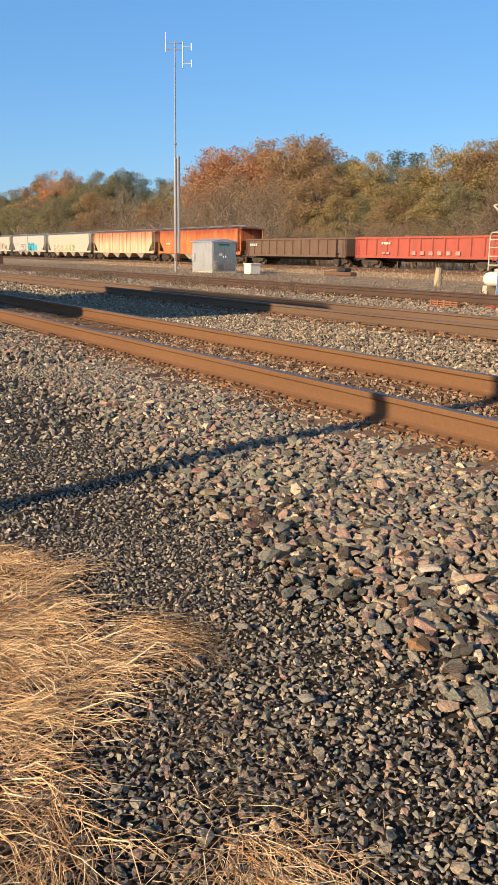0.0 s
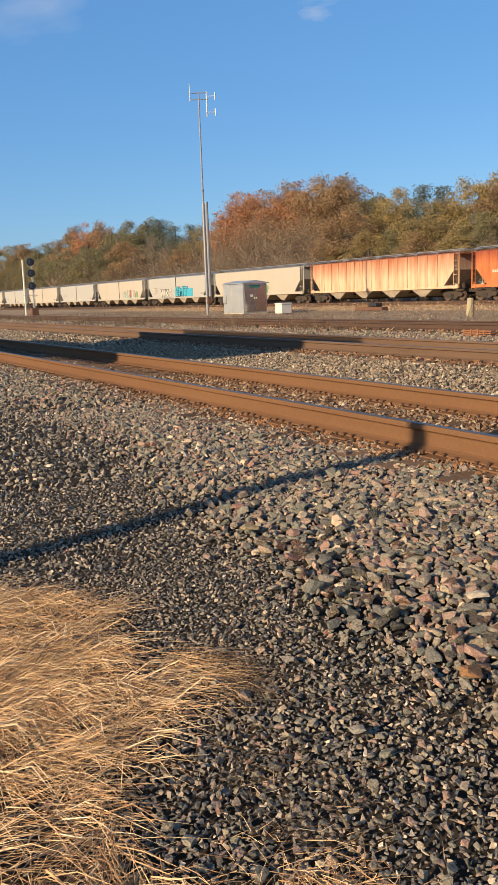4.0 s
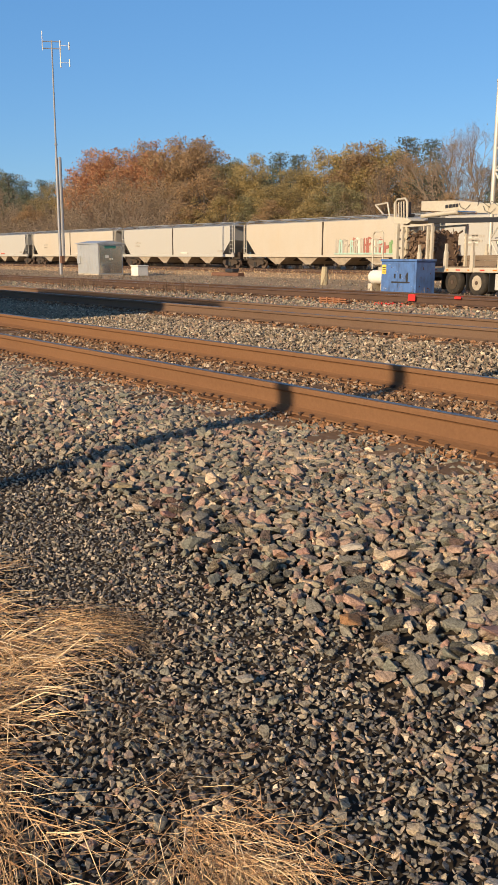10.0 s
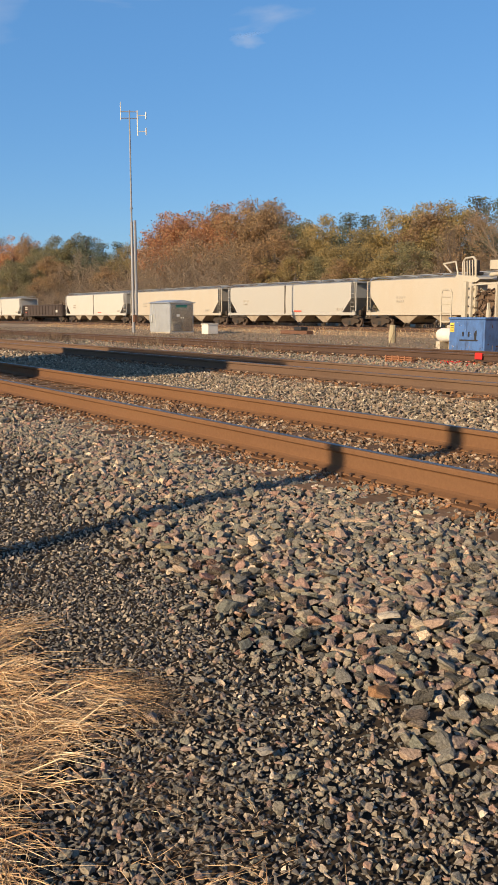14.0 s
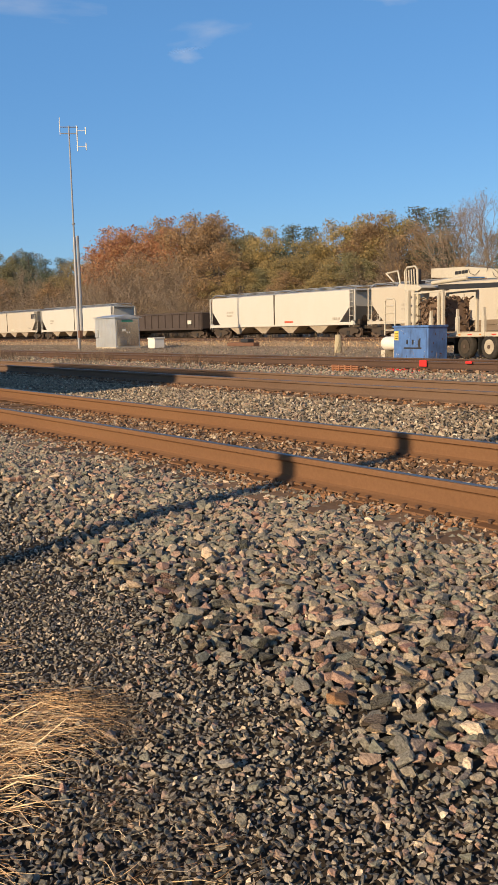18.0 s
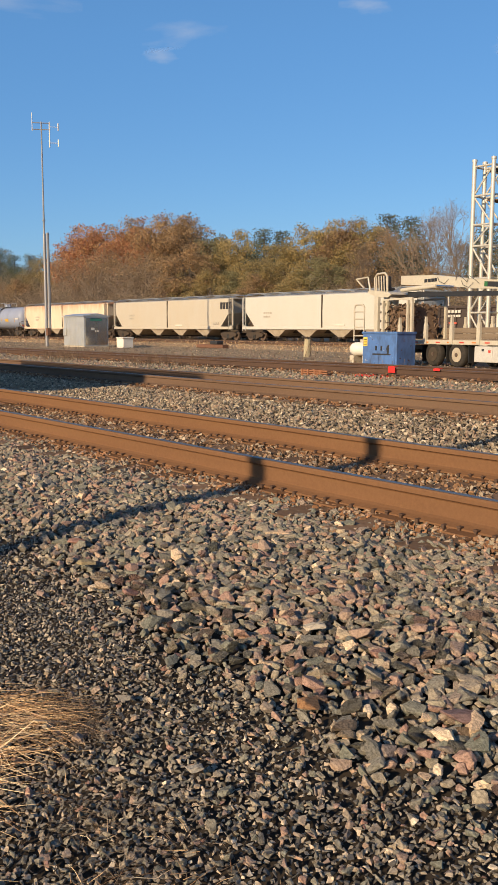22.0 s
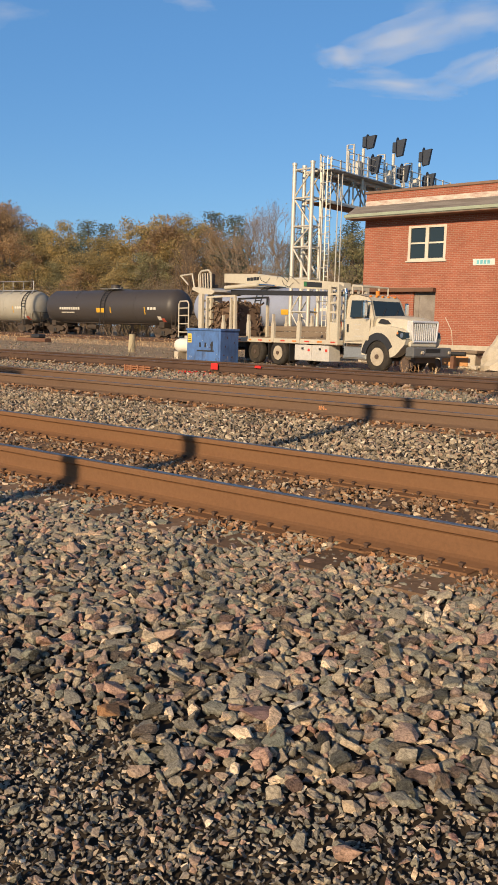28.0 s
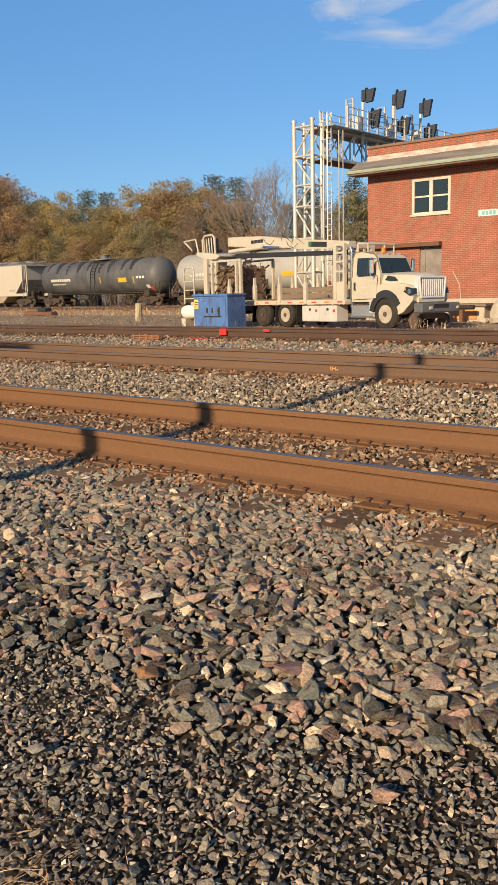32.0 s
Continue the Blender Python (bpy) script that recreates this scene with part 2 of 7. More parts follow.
# ---- mesh helpers ----
class Geo:
    """Collects vertices and faces of one mesh."""

    def __init__(self):
        self.v, self.f = [], []

    def add(self, verts, faces, m=None):
        n = len(self.v)
        self.v += [tuple(m @ Vector(p)) for p in verts] if m else [tuple(p) for p in verts]
        self.f += [tuple(i + n for i in f) for f in faces]
        return self

    def box(self, x0, x1, y0, y1, z0, z1, ch=0.0, m=None):
        if not ch:
            vs = [(x, y, z) for z in (z0, z1) for y in (y0, y1) for x in (x0, x1)]
            fs = [(0, 2, 3, 1), (4, 5, 7, 6), (0, 1, 5, 4), (2, 6, 7, 3), (0, 4, 6, 2), (1, 3, 7, 5)]
            return self.add(vs, fs, m)
        vs, idx = [], {}
        lo, hi = (x0, y0, z0), (x1, y1, z1)
        for c in [(i, j, k) for i in (0, 1) for j in (0, 1) for k in (0, 1)]:
            for a in range(3):
                p = []
                for d in range(3):
                    e = (lo, hi)[c[d]][d]
                    p.append(e if d == a else e + (ch if c[d] == 0 else -ch))
                idx[c, a] = len(vs)
                vs.append(tuple(p))
        fs = []
        for a in range(3):
            b, d = (a + 1) % 3, (a + 2) % 3
            for s in (0, 1):
                ring = []
                for i, j in ((0, 0), (1, 0), (1, 1), (0, 1)):
                    c = [0, 0, 0]
                    c[a], c[b], c[d] = s, i, j
                    ring.append(idx[tuple(c), a])
                fs.append(tuple(ring if s else ring[::-1]))
            for i in (0, 1):
                for j in (0, 1):
                    c0, c1 = [0, 0, 0], [0, 0, 0]
                    c0[b] = c1[b] = i
                    c0[d] = c1[d] = j
                    c0[a], c1[a] = 0, 1
                    q = [idx[tuple(c0), b], idx[tuple(c1), b], idx[tuple(c1), d], idx[tuple(c0), d]]
                    fs.append(tuple(q if i == j else q[::-1]))
        for c in [(i, j, k) for i in (0, 1) for j in (0, 1) for k in (0, 1)]:
            t = [idx[c, 0], idx[c, 1], idx[c, 2]]
            fs.append(tuple(t if sum(c) % 2 else t[::-1]))
        return self.add(vs, fs, m)

    def tube(self, p0, p1, r, n=8, r1=None, caps=True, m=None):
        p0, p1 = Vector(p0), Vector(p1)
        d = (p1 - p0)
        u = d.orthogonal().normalized()
        w = d.normalized().cross(u)
        vs = []
        for p, rr in ((p0, r), (p1, r if r1 is None else r1)):
            vs += [p + rr * (math.cos(2 * math.pi * i / n) * u + math.sin(2 * math.pi * i / n) * w) for i in range(n)]
        fs = [(i, (i + 1) % n, n + (i + 1) % n, n + i) for i in range(n)]
        if caps:
            fs += [tuple(range(n - 1, -1, -1)), tuple(range(n, 2 * n))]
        return self.add(vs, fs, m)

    def prism(self, poly, axis, a0, a1, m=None):
        """A polygon, counter-clockwise in the other two axes, drawn out along axis from a0 to a1."""
        n = len(poly)
        put = {"x": lambda a, p: (a, p[0], p[1]), "y": lambda a, p: (p[0], a, p[1]), "z": lambda a, p: (p[0], p[1], a)}[axis]
        vs = [put(a, p) for a in (a0, a1) for p in poly]
        fs = [tuple(range(n - 1, -1, -1)), tuple(range(n, 2 * n))] + [(i, (i + 1) % n, n + (i + 1) % n, n + i) for i in range(n)]
        if axis == "y":
            fs = [f[::-1] for f in fs]
        return self.add(vs, fs, m)

    def loft(self, rings, caps=True, m=None):
        n = len(rings[0])
        vs = [p for r in rings for p in r]
        fs = [(k * n + i, k * n + (i + 1) % n, (k + 1) * n + (i + 1) % n, (k + 1) * n + i) for k in range(len(rings) - 1) for i in range(n)]
        if caps:
            fs += [tuple(range(n - 1, -1, -1)), tuple(range((len(rings) - 1) * n, len(rings) * n))]
        return self.add(vs, fs, m)

    def path(self, pts, r, n=6, m=None):
        for a, b in zip(pts, pts[1:]):
            self.tube(a, b, r, n, m=m)
        return self

    def mesh(self, name, mat, smooth=False):
        me = bpy.data.meshes.new(name)
        me.from_pydata(self.v, [], self.f)
        if smooth:
            me.polygons.foreach_set("use_smooth", [True] * len(me.polygons))
            me.set_sharp_from_angle(angle=radians(38))
        me.materials.append(mat)
        return me


def part(name, geo, mat, parent=None, label="", smooth=False, at=None):
    ob = new(name, geo.mesh(name, mat, smooth))
    if parent is not None:
        ob.parent = parent
    if at is not None:
        ob.matrix_basis = at if isinstance(at, Matrix) else Matrix.Translation(at)
    if label:
        tagged(ob, label)
    return ob


def empty(name, m, label, category, group="", kind=""):
    ob = new(name)
    ob.empty_display_size = 0.2
    ob.matrix_basis = m
    return tagged(ob, label, category, group, kind)


def numpy_mesh(name, verts, faces, mat, smooth=False):
    """verts (n, 3), faces (m, k), all faces with k corners."""
    me = bpy.data.meshes.new(name)
    k = faces.shape[1]
    me.vertices.add(len(verts))
    me.vertices.foreach_set("co", verts.astype(np.float32).ravel())
    me.loops.add(faces.size)
    me.loops.foreach_set("vertex_index", faces.astype(np.int32).ravel())
    me.polygons.add(len(faces))
    me.polygons.foreach_set("loop_start", np.arange(0, faces.size, k, dtype=np.int32))
    me.update(calc_edges=True)
    me.polygons.foreach_set("use_smooth", [smooth] * len(faces))
    me.materials.append(mat)
    return me


# ---- ground and tracks ----
GAUGE = 1.508
RAIL_A, RAIL_C, RAIL_E = 0.0, 5.62, 12.75       # near rail of each through track
TRAIN_Y = 48.6                                  # middle of the train's track
SIDING_Y = 41.5


def ground_z(x, y):
    """Height of the ground under the rails' heads, which lie at 0."""
    pts = [(-40, -0.34), (-4, -0.33), (-2.6, -0.295), (-1.3, -0.225), (-0.7, -0.215), (2.3, -0.215), (3.2, -0.25), (4.9, -0.225), (7.9, -0.225),
           (9.5, -0.34), (11.6, -0.25), (15.2, -0.22), (17.5, -0.45), (38, -0.47), (40, -0.24), (51, -0.24), (53, -0.5), (70, -0.6), (4000, -0.6)]
    for (a, za), (b, zb) in zip(pts, pts[1:]):
        if y <= b:
            return za + (zb - za) * max(0.0, (y - a) / (b - a))
    return pts[-1][1]


def build_ground():
    ys = [-2500, -600, -150, -40, -15, -8] + [-6 + 0.2 * i for i in range(0, 120)] + [18 + 0.8 * i for i in range(0, 60)] + [68, 80, 100, 140, 220, 500, 1200, 3500]
    xs = [-3500, -1200, -500, -250] + [-160 + 6 * i for i in range(20)] + [-40 + 1.0 * i for i in range(25)] + [-15 + 0.3 * i for i in range(70)] + [8, 12, 20, 40, 90, 250, 800, 2500]
    vs = []
    for y in ys:
        for x in xs:
            near = -8 < y < 70 and -160 < x < 12
            n = noise.fractal(Vector((x * 0.9, y * 0.9, 0.0)), 1.0, 2.0, 4) * (0.014 if y < 17 else 0.05) if near else 0.0
            vs.append((x, y, ground_z(x, y) - 0.012 + n))
    nx = len(xs)
    fs = [(j * nx + i, j * nx + i + 1, (j + 1) * nx + i + 1, (j + 1) * nx + i) for j in range(len(ys) - 1) for i in range(nx - 1)]
    g = Geo()
    g.v, g.f = vs, fs
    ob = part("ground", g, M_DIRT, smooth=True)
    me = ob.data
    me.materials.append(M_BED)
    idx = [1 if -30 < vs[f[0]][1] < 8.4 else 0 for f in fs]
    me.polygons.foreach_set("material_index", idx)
    tagged(ob, "brown dirt rail yard with dark gravel beside the tracks", "ground", kind="structure")
    return ob


build_ground()

RAIL_PROFILE = [(-0.076, -0.186), (0.076, -0.186), (0.076, -0.175), (0.03, -0.158), (0.009, -0.145), (0.009, -0.055), (0.016, -0.045), (0.036, -0.038),
                (0.037, -0.012), (0.03, -0.003), (0.0, 0.0), (-0.03, -0.003), (-0.037, -0.012), (-0.036, -0.038), (-0.016, -0.045), (-0.009, -0.055),
                (-0.009, -0.145), (-0.03, -0.158), (-0.076, -0.175)]


def track(name, y, x0, x1, mat, label, tie_x=(), rust=None):
    """A track whose near rail stands at y: two rails with polished heads, ties, plates and spikes."""
    t = empty(name, Matrix.Translation((0, y, 0)), label, "railway track", kind="structure")
    for dy in (0.0, GAUGE):
        r = part("rail", Geo().prism([(p[0] + dy, p[1]) for p in RAIL_PROFILE], "x", x0, x1), mat, t, "rusted steel rail with a polished head")
        part("rail_head", Geo().prism([(dy - 0.02, -0.004), (dy + 0.024, -0.004), (dy + 0.02, 0.0015), (dy - 0.016, 0.0015)], "x", x0, x1), M_SHINE, r, "polished running surface")
    return t


near_track = track("track_near", RAIL_A, -320, 60, M_RAIL, "orange-rusted main track with polished rail heads")
mid_track = track("track_middle", RAIL_C, -320, 60, M_RAIL2, "brown-rusted second main track")
dark_track = track("track_dark", RAIL_E, -320, 60, M_RAIL3, "dark brown unused siding track")
M_SCRIBBLE = paint("orange_spray_paint", (0.70, 0.30, 0.12), rough=0.7)
for dx, w, z0, z1 in ((0.0, 0.012, -0.115, -0.068), (0.03, 0.012, -0.115, -0.068), (0.0, 0.042, -0.118, -0.108), (0.05, 0.034, -0.098, -0.088), (0.075, 0.012, -0.115, -0.07), (0.095, 0.03, -0.112, -0.102)):
    part("paint_mark", Geo().box(-6.64 + dx, -6.64 + dx + w, -0.0135, -0.0085, z0, z1), M_SCRIBBLE, mid_track, "orange sprayed scribble on the rail")
track("track_yard", SIDING_Y - GAUGE / 2, -320, 60, M_RAIL3, "rusty yard track beyond the dirt")
track("track_train", TRAIN_Y - GAUGE / 2, -460, 90, M_RAIL3, "brown yard track under the moving train")

# ---- stones and straw ----
rng = np.random.default_rng(7)


def interp_ground(y):
    ys = np.linspace(-8, 60, 800)
    return np.interp(y, ys, [ground_z(0, v) for v in ys])


def stone_shapes(count, coarse=False):
    """Angular broken stones: (verts, triangles) for each, about one unit in half-length."""
    out = []
    for _ in range(count):
        n = 8 if coarse == 1 else 10 if coarse else int(rng.integers(12, 19))
        u = rng.normal(size=(n, 3))
        u /= np.linalg.norm(u, axis=1)[:, None]
        u = np.sign(u) * np.abs(u) ** 0.72 * rng.uniform(0.85, 1.1, (n, 1))
        u *= rng.uniform((0.9, 0.6, 0.34), (1.3, 1.0, 0.66))
        bm = bmesh.new()
        for q in u:
            bm.verts.new(q)
        hull = bmesh.ops.convex_hull(bm, input=bm.verts)
        bmesh.ops.delete(bm, geom=[e for e in hull["geom_interior"] if isinstance(e, bmesh.types.BMVert)], context='VERTS')
        bmesh.ops.triangulate(bm, faces=bm.faces)
        bmesh.ops.recalc_face_normals(bm, faces=bm.faces)
        bm.verts.index_update()
        out.append((np.array([v.co[:] for v in bm.verts]), np.array([[v.index for v in f.verts] for f in bm.faces])))
        bm.free()
    return out


def turns(n, tilt):
    """Random turns: any heading, leaning by about tilt radians."""
    a, b, c = rng.uniform(0, 6.283, n), rng.normal(0, tilt, n), rng.normal(0, tilt, n)
    ca, sa, cb, sb, cc, sc = np.cos(a), np.sin(a), np.cos(b), np.sin(b), np.cos(c), np.sin(c)
    z = np.zeros(n)
    o = np.ones(n)
    rz = np.array([[ca, -sa, z], [sa, ca, z], [z, z, o]]).transpose(2, 0, 1)
    rx = np.array([[o, z, z], [z, cb, -sb], [z, sb, cb]]).transpose(2, 0, 1)
    ry = np.array([[cc, z, sc], [z, o, z], [-sc, z, cc]]).transpose(2, 0, 1)
    return rz @ rx @ ry


def strew(name, pts, size, mat, label, category="gravel", coarse=False, tilt=0.45, sink=0.15, base=None):
    """One heap of loose stones at pts (x, y), each half a size across."""
    n = len(pts)
    shapes = stone_shapes(30, coarse)
    pick = rng.integers(0, len(shapes), n)
    rot = turns(n, tilt)
    z = (interp_ground(pts[:, 1]) if base is None else base) + size * sink + rng.uniform(-0.25, 0.35, n) * size
    at = np.column_stack([pts, z])
    vs, fs, total = [], [], 0
    for k, (sv, sf) in enumerate(shapes):
        w = np.flatnonzero(pick == k)
        v = np.einsum("nij,kj->nki", rot[w] * size[w, None, None], sv) + at[w, None]
        vs.append(v.reshape(-1, 3))
        fs.append((sf[None] + (np.arange(len(w)) * len(sv))[:, None, None]).reshape(-1, 3) + total)
        total += len(w) * len(sv)
    v, faces = np.concatenate(vs), np.concatenate(fs)
    ob = new(name, numpy_mesh(name, v, faces, mat))
    return tagged(ob, label, category, kind="stuff")


def jitter(x0, x1, y0, y1, step):
    nx, ny = int((x1 - x0) / step), int((y1 - y0) / step)
    g = np.stack(np.meshgrid(np.arange(nx), np.arange(ny)), -1).reshape(-1, 2) + rng.uniform(0, 1, (nx * ny, 2))
    return g * step + (x0, y0)


def shoulder(x):
    """Where the coarse ballast of the near track gives way to fine gravel."""
    return np.interp(x, (-16, -6.5, -4.6, -3.5, -2.74, -2.0, -1.5, -1.05, -0.7, 1.0), (-1.5, -1.6, -1.95, -2.1, -2.2, -2.28, -2.26, -2.13, -2.0, -1.7)) + 0.07 * np.sin(x * 5.3) + 0.05 * np.sin(x * 13.1)


def clear_of_ties(p, keep):
    """Leave most of the near track's ties bare."""
    k = np.round((p[:, 0] + 40) / 0.53)
    on = (np.abs(p[:, 0] + 40 - 0.53 * k - 0.02 * np.sin(k * 7.7)) < 0.105) & (p[:, 1] > -0.5) & (p[:, 1] < 2.0)
    return p[~on | (rng.uniform(size=len(p)) < keep)]


# coarse ballast along the near track
p = jitter(-9.0, 1.2, -3.0, -0.02, 0.033)
edge = p[:, 1] - shoulder(p[:, 0])
p = clear_of_ties(p[(edge > rng.normal(0, 0.14, len(p)))], 0.6)
size = rng.uniform(0.013, 0.028, len(p)) * rng.choice((0.8, 1.0, 1.25), len(p)) * np.interp(p[:, 1] - shoulder(p[:, 0]), (-0.2, 0.5), (0.65, 1.0))
strew("ballast", p, size, M_STONE, "coarse grey and pink crushed stone ballast", tilt=0.5)
p = jitter(-7.0, 1.2, -3.0, -0.3, 0.082)
p = p[(p[:, 1] - shoulder(p[:, 0])) > rng.normal(0.04, 0.12, len(p))]
strew("ballast", p, np.clip(rng.lognormal(-3.5, 0.24, len(p)), 0.019, 0.047) * np.interp(p[:, 1] - shoulder(p[:, 0]), (0.0, 0.5, 1.2), (0.85, 1.0, 0.85)), M_STONE, "larger pieces of crushed stone ballast", tilt=0.32, sink=0.42)
p = jitter(-30.0, -9.0, -2.4, -0.05, 0.062)
p = p[p[:, 1] > shoulder(p[:, 0]) + rng.normal(0, 0.15, len(p))]
strew("ballast", p, rng.uniform(0.022, 0.042, len(p)), M_STONE, "coarse grey crushed stone ballast farther along", coarse=True, tilt=0.6)
# fine dark gravel towards the viewer, with stones of middling size growing up to the ballast
p = np.concatenate([jitter(-3.7, 0.7, -3.45, -1.7, 0.0165), jitter(-5.5, -3.7, -3.3, -1.6, 0.026)])
edge = shoulder(p[:, 0]) - p[:, 1]
p = p[edge > rng.normal(-0.03, 0.14, len(p))]
strew("fine_gravel", p, rng.uniform(0.0048, 0.0112, len(p)) * np.where(p[:, 0] < -3.7, 1.4, 1.0), M_GRAVEL, "fine dark gravel beside the ballast", coarse=1, tilt=0.5, sink=0.25)
p = jitter(-4.5, 0.9, -3.6, -1.7, 0.029)
edge = shoulder(p[:, 0]) - p[:, 1]
near = np.interp(p[:, 0], (-3.4, -2.3, -1.6), (0.10, 0.34, 0.6)) * np.interp(edge, (0.0, 0.25, 0.7), (1.2, 1.0, 0.75))
p = p[(edge > rng.normal(-0.02, 0.12, len(p))) & (rng.uniform(size=len(p)) < near)]
edge = shoulder(p[:, 0]) - p[:, 1]
q = jitter(-2.6, 0.3, -3.5, -2.55, 0.052)
q = q[(shoulder(q[:, 0]) - q[:, 1] > 0.05) & (rng.uniform(size=len(q)) < 0.6)]
strew("middling_gravel", q, np.clip(rng.lognormal(-4.45, 0.33, len(q)), 0.006, 0.024), M_STONE, "stones of many sizes bedded in the fine gravel", tilt=0.4, sink=0.4)
strew("middling_gravel", p, rng.uniform(0.007, 0.0155, len(p)) * np.interp(edge, (0.0, 0.5), (1.15, 0.9)), M_STONE, "middling crushed stones among the fine gravel", coarse=2, tilt=0.45, sink=0.3)
p = np.concatenate([jitter(-12, -5.5, -4.0, -1.4, 0.05), jitter(-26, -12, -4.0, -1.4, 0.085)])
p = p[shoulder(p[:, 0]) - p[:, 1] > rng.normal(-0.02, 0.15, len(p))]
strew("fine_gravel", p, rng.uniform(0.014, 0.028, len(p)) * np.where(p[:, 0] < -12, 1.6, 1.0), M_GRAVEL, "grey gravel path farther along", coarse=True, tilt=0.6)
# between the near rails, and on to the second track
p = clear_of_ties(jitter(-12, 1.0, 0.05, 2.15, 0.042), 0.85)
strew("crib_ballast", p, rng.uniform(0.012, 0.029, len(p)), M_CRIB, "rust-dusted ballast between the near rails", coarse=2, tilt=0.6, sink=0.55)
p = jitter(-40, -12, 0.05, 2.15, 0.09)
strew("crib_ballast", p, rng.uniform(0.02, 0.036, len(p)), M_CRIB, "rust-dusted ballast between the rails farther along", coarse=True, sink=0.0)
p = jitter(-22, 1.0, 2.1, 5.5, 0.055)
strew("pale_ballast", p, rng.uniform(0.016, 0.036, len(p)), M_PALE, "pale sunlit ballast between the two main tracks", coarse=True, tilt=0.7)
p = jitter(-70, -22, 2.1, 5.5, 0.13)
strew("pale_ballast", p, rng.uniform(0.04, 0.07, len(p)), M_PALE, "pale ballast far along the main tracks", coarse=True)
p = jitter(-30, 3, 5.7, 7.05, 0.075)
strew("crib_ballast", p, rng.uniform(0.02, 0.04, len(p)), M_CRIB, "brown ballast inside the second track", coarse=True, sink=0.0)
p = jitter(-36, 0, 7.3, 12.7, 0.12)
strew("grey_ballast", p, rng.uniform(0.025, 0.055, len(p)), M_STONE, "grey gravel between the second and third tracks", coarse=True, tilt=0.7)
p = jitter(-90, -36, 7.3, 12.7, 0.22)
strew("grey_ballast", p, rng.uniform(0.05, 0.09, len(p)), M_STONE, "grey gravel far along the third track", coarse=True)
p = jitter(-40, 0, 14.4, 17.5, 0.16)
strew("grey_ballast", p, rng.uniform(0.03, 0.07, len(p)), M_STONE, "scattered stones at the edge of the yard", coarse=True)

# rust-dusted chips heaped against the rails' feet
for y0, y1, n, x0, big, label in ((-0.40, -0.05, 8000, -10, 1.0, "rust-dusted stone chips along the near rail's foot"), (0.05, 0.30, 4200, -10, 1.0, "rust-dusted chips inside the near rail"),
                                  (1.22, 1.46, 4200, -11, 1.0, "rust-dusted chips before the far rail"), (5.15, 5.56, 4200, -24, 1.7, "brown chips along the second track"), (12.2, 12.7, 2200, -38, 2.4, "dark brown chips along the siding rail")):
    p = rng.uniform((x0, y0), (1.0, y1), (n, 2))
    near = np.abs(p[:, 1] - (y1 if y0 != 0.05 else y0)) / (y1 - y0)
    p = p[rng.uniform(size=len(p)) < np.interp(near, (0, 1), (0.95, 0.15))]
    p = clear_of_ties(p, 0.45) if big == 1.0 else p
    strew("rusty_chips", p, rng.uniform(0.010, 0.025, len(p)) * big, M_CHIP, label, coarse=1, tilt=0.7, sink=0.7)

# single large stones lying on the ballast
bed = empty("ballast_top", Matrix.Identity(4), "loose large ballast stones beside the near track", "ballast", kind="structure")
shapes = stone_shapes(24)
lumps = []
for k in range(24):
    g = Geo()
    g.v, g.f = [tuple(q) for q in shapes[k][0]], [tuple(int(i) for i in q) for q in shapes[k][1]]
    lumps.append(g.mesh("stone", M_STONE_ONE))
SPECIAL = {(-2.366, -1.731): (0.04, (0.66, 0.56, 0.42)), (-1.911, -2.182): (0.045, (0.36, 0.19, 0.09)), (-4.146, -1.8): (0.042, (0.40, 0.22, 0.17)),
           (-1.543, -1.918): (0.045, (0.27, 0.17, 0.15)), (-1.495, -1.796): (0.03, (0.62, 0.55, 0.44)), (-1.179, -1.368): (0.028, (0.66, 0.60, 0.50)),
           (-2.357, -2.578): (0.022, (0.42, 0.36, 0.28)), (-1.85, -2.66): (0.024, (0.40, 0.36, 0.30)), (-3.75, -1.95): (0.04, (0.34, 0.27, 0.16))}
spots = list(SPECIAL) + [tuple(q) for q in rng.uniform((-3.6, -2.45), (-0.15, -0.9), (285, 2))]
for k, (x, y) in enumerate(spots):
    if y < shoulder(x) + 0.05 and (x, y) not in SPECIAL:
        y = float(shoulder(x)) + 0.1 + 0.3 * float(rng.uniform())
    size, tint = SPECIAL.get((x, y), (float(rng.uniform(0.022, 0.035)), None))
    ob = new("stone", lumps[k % 24])
    if tint:
        ob.data = ob.data.copy()
        ob.data.materials[0] = mineral(paint("special_stone", tint, tuple(c * 0.6 for c in tint), rough=0.85, scale=3, grain=9, relief=0.8), 11, (1, 2.4, 1.6))
    ob.parent = bed
    lie = 0.1 if tint else 0.3
    ob.matrix_basis = Matrix.LocRotScale((x, y, ground_z(x, y) + (0.022 + size * 0.35 if tint else size * 0.6)), Euler((float(rng.normal(0, lie)), float(rng.normal(0, lie)), 1.0 if tint else float(rng.uniform(0, 6.28)))),
                                         (size * 1.15, size, size * (0.6 if tint else 1.0)))


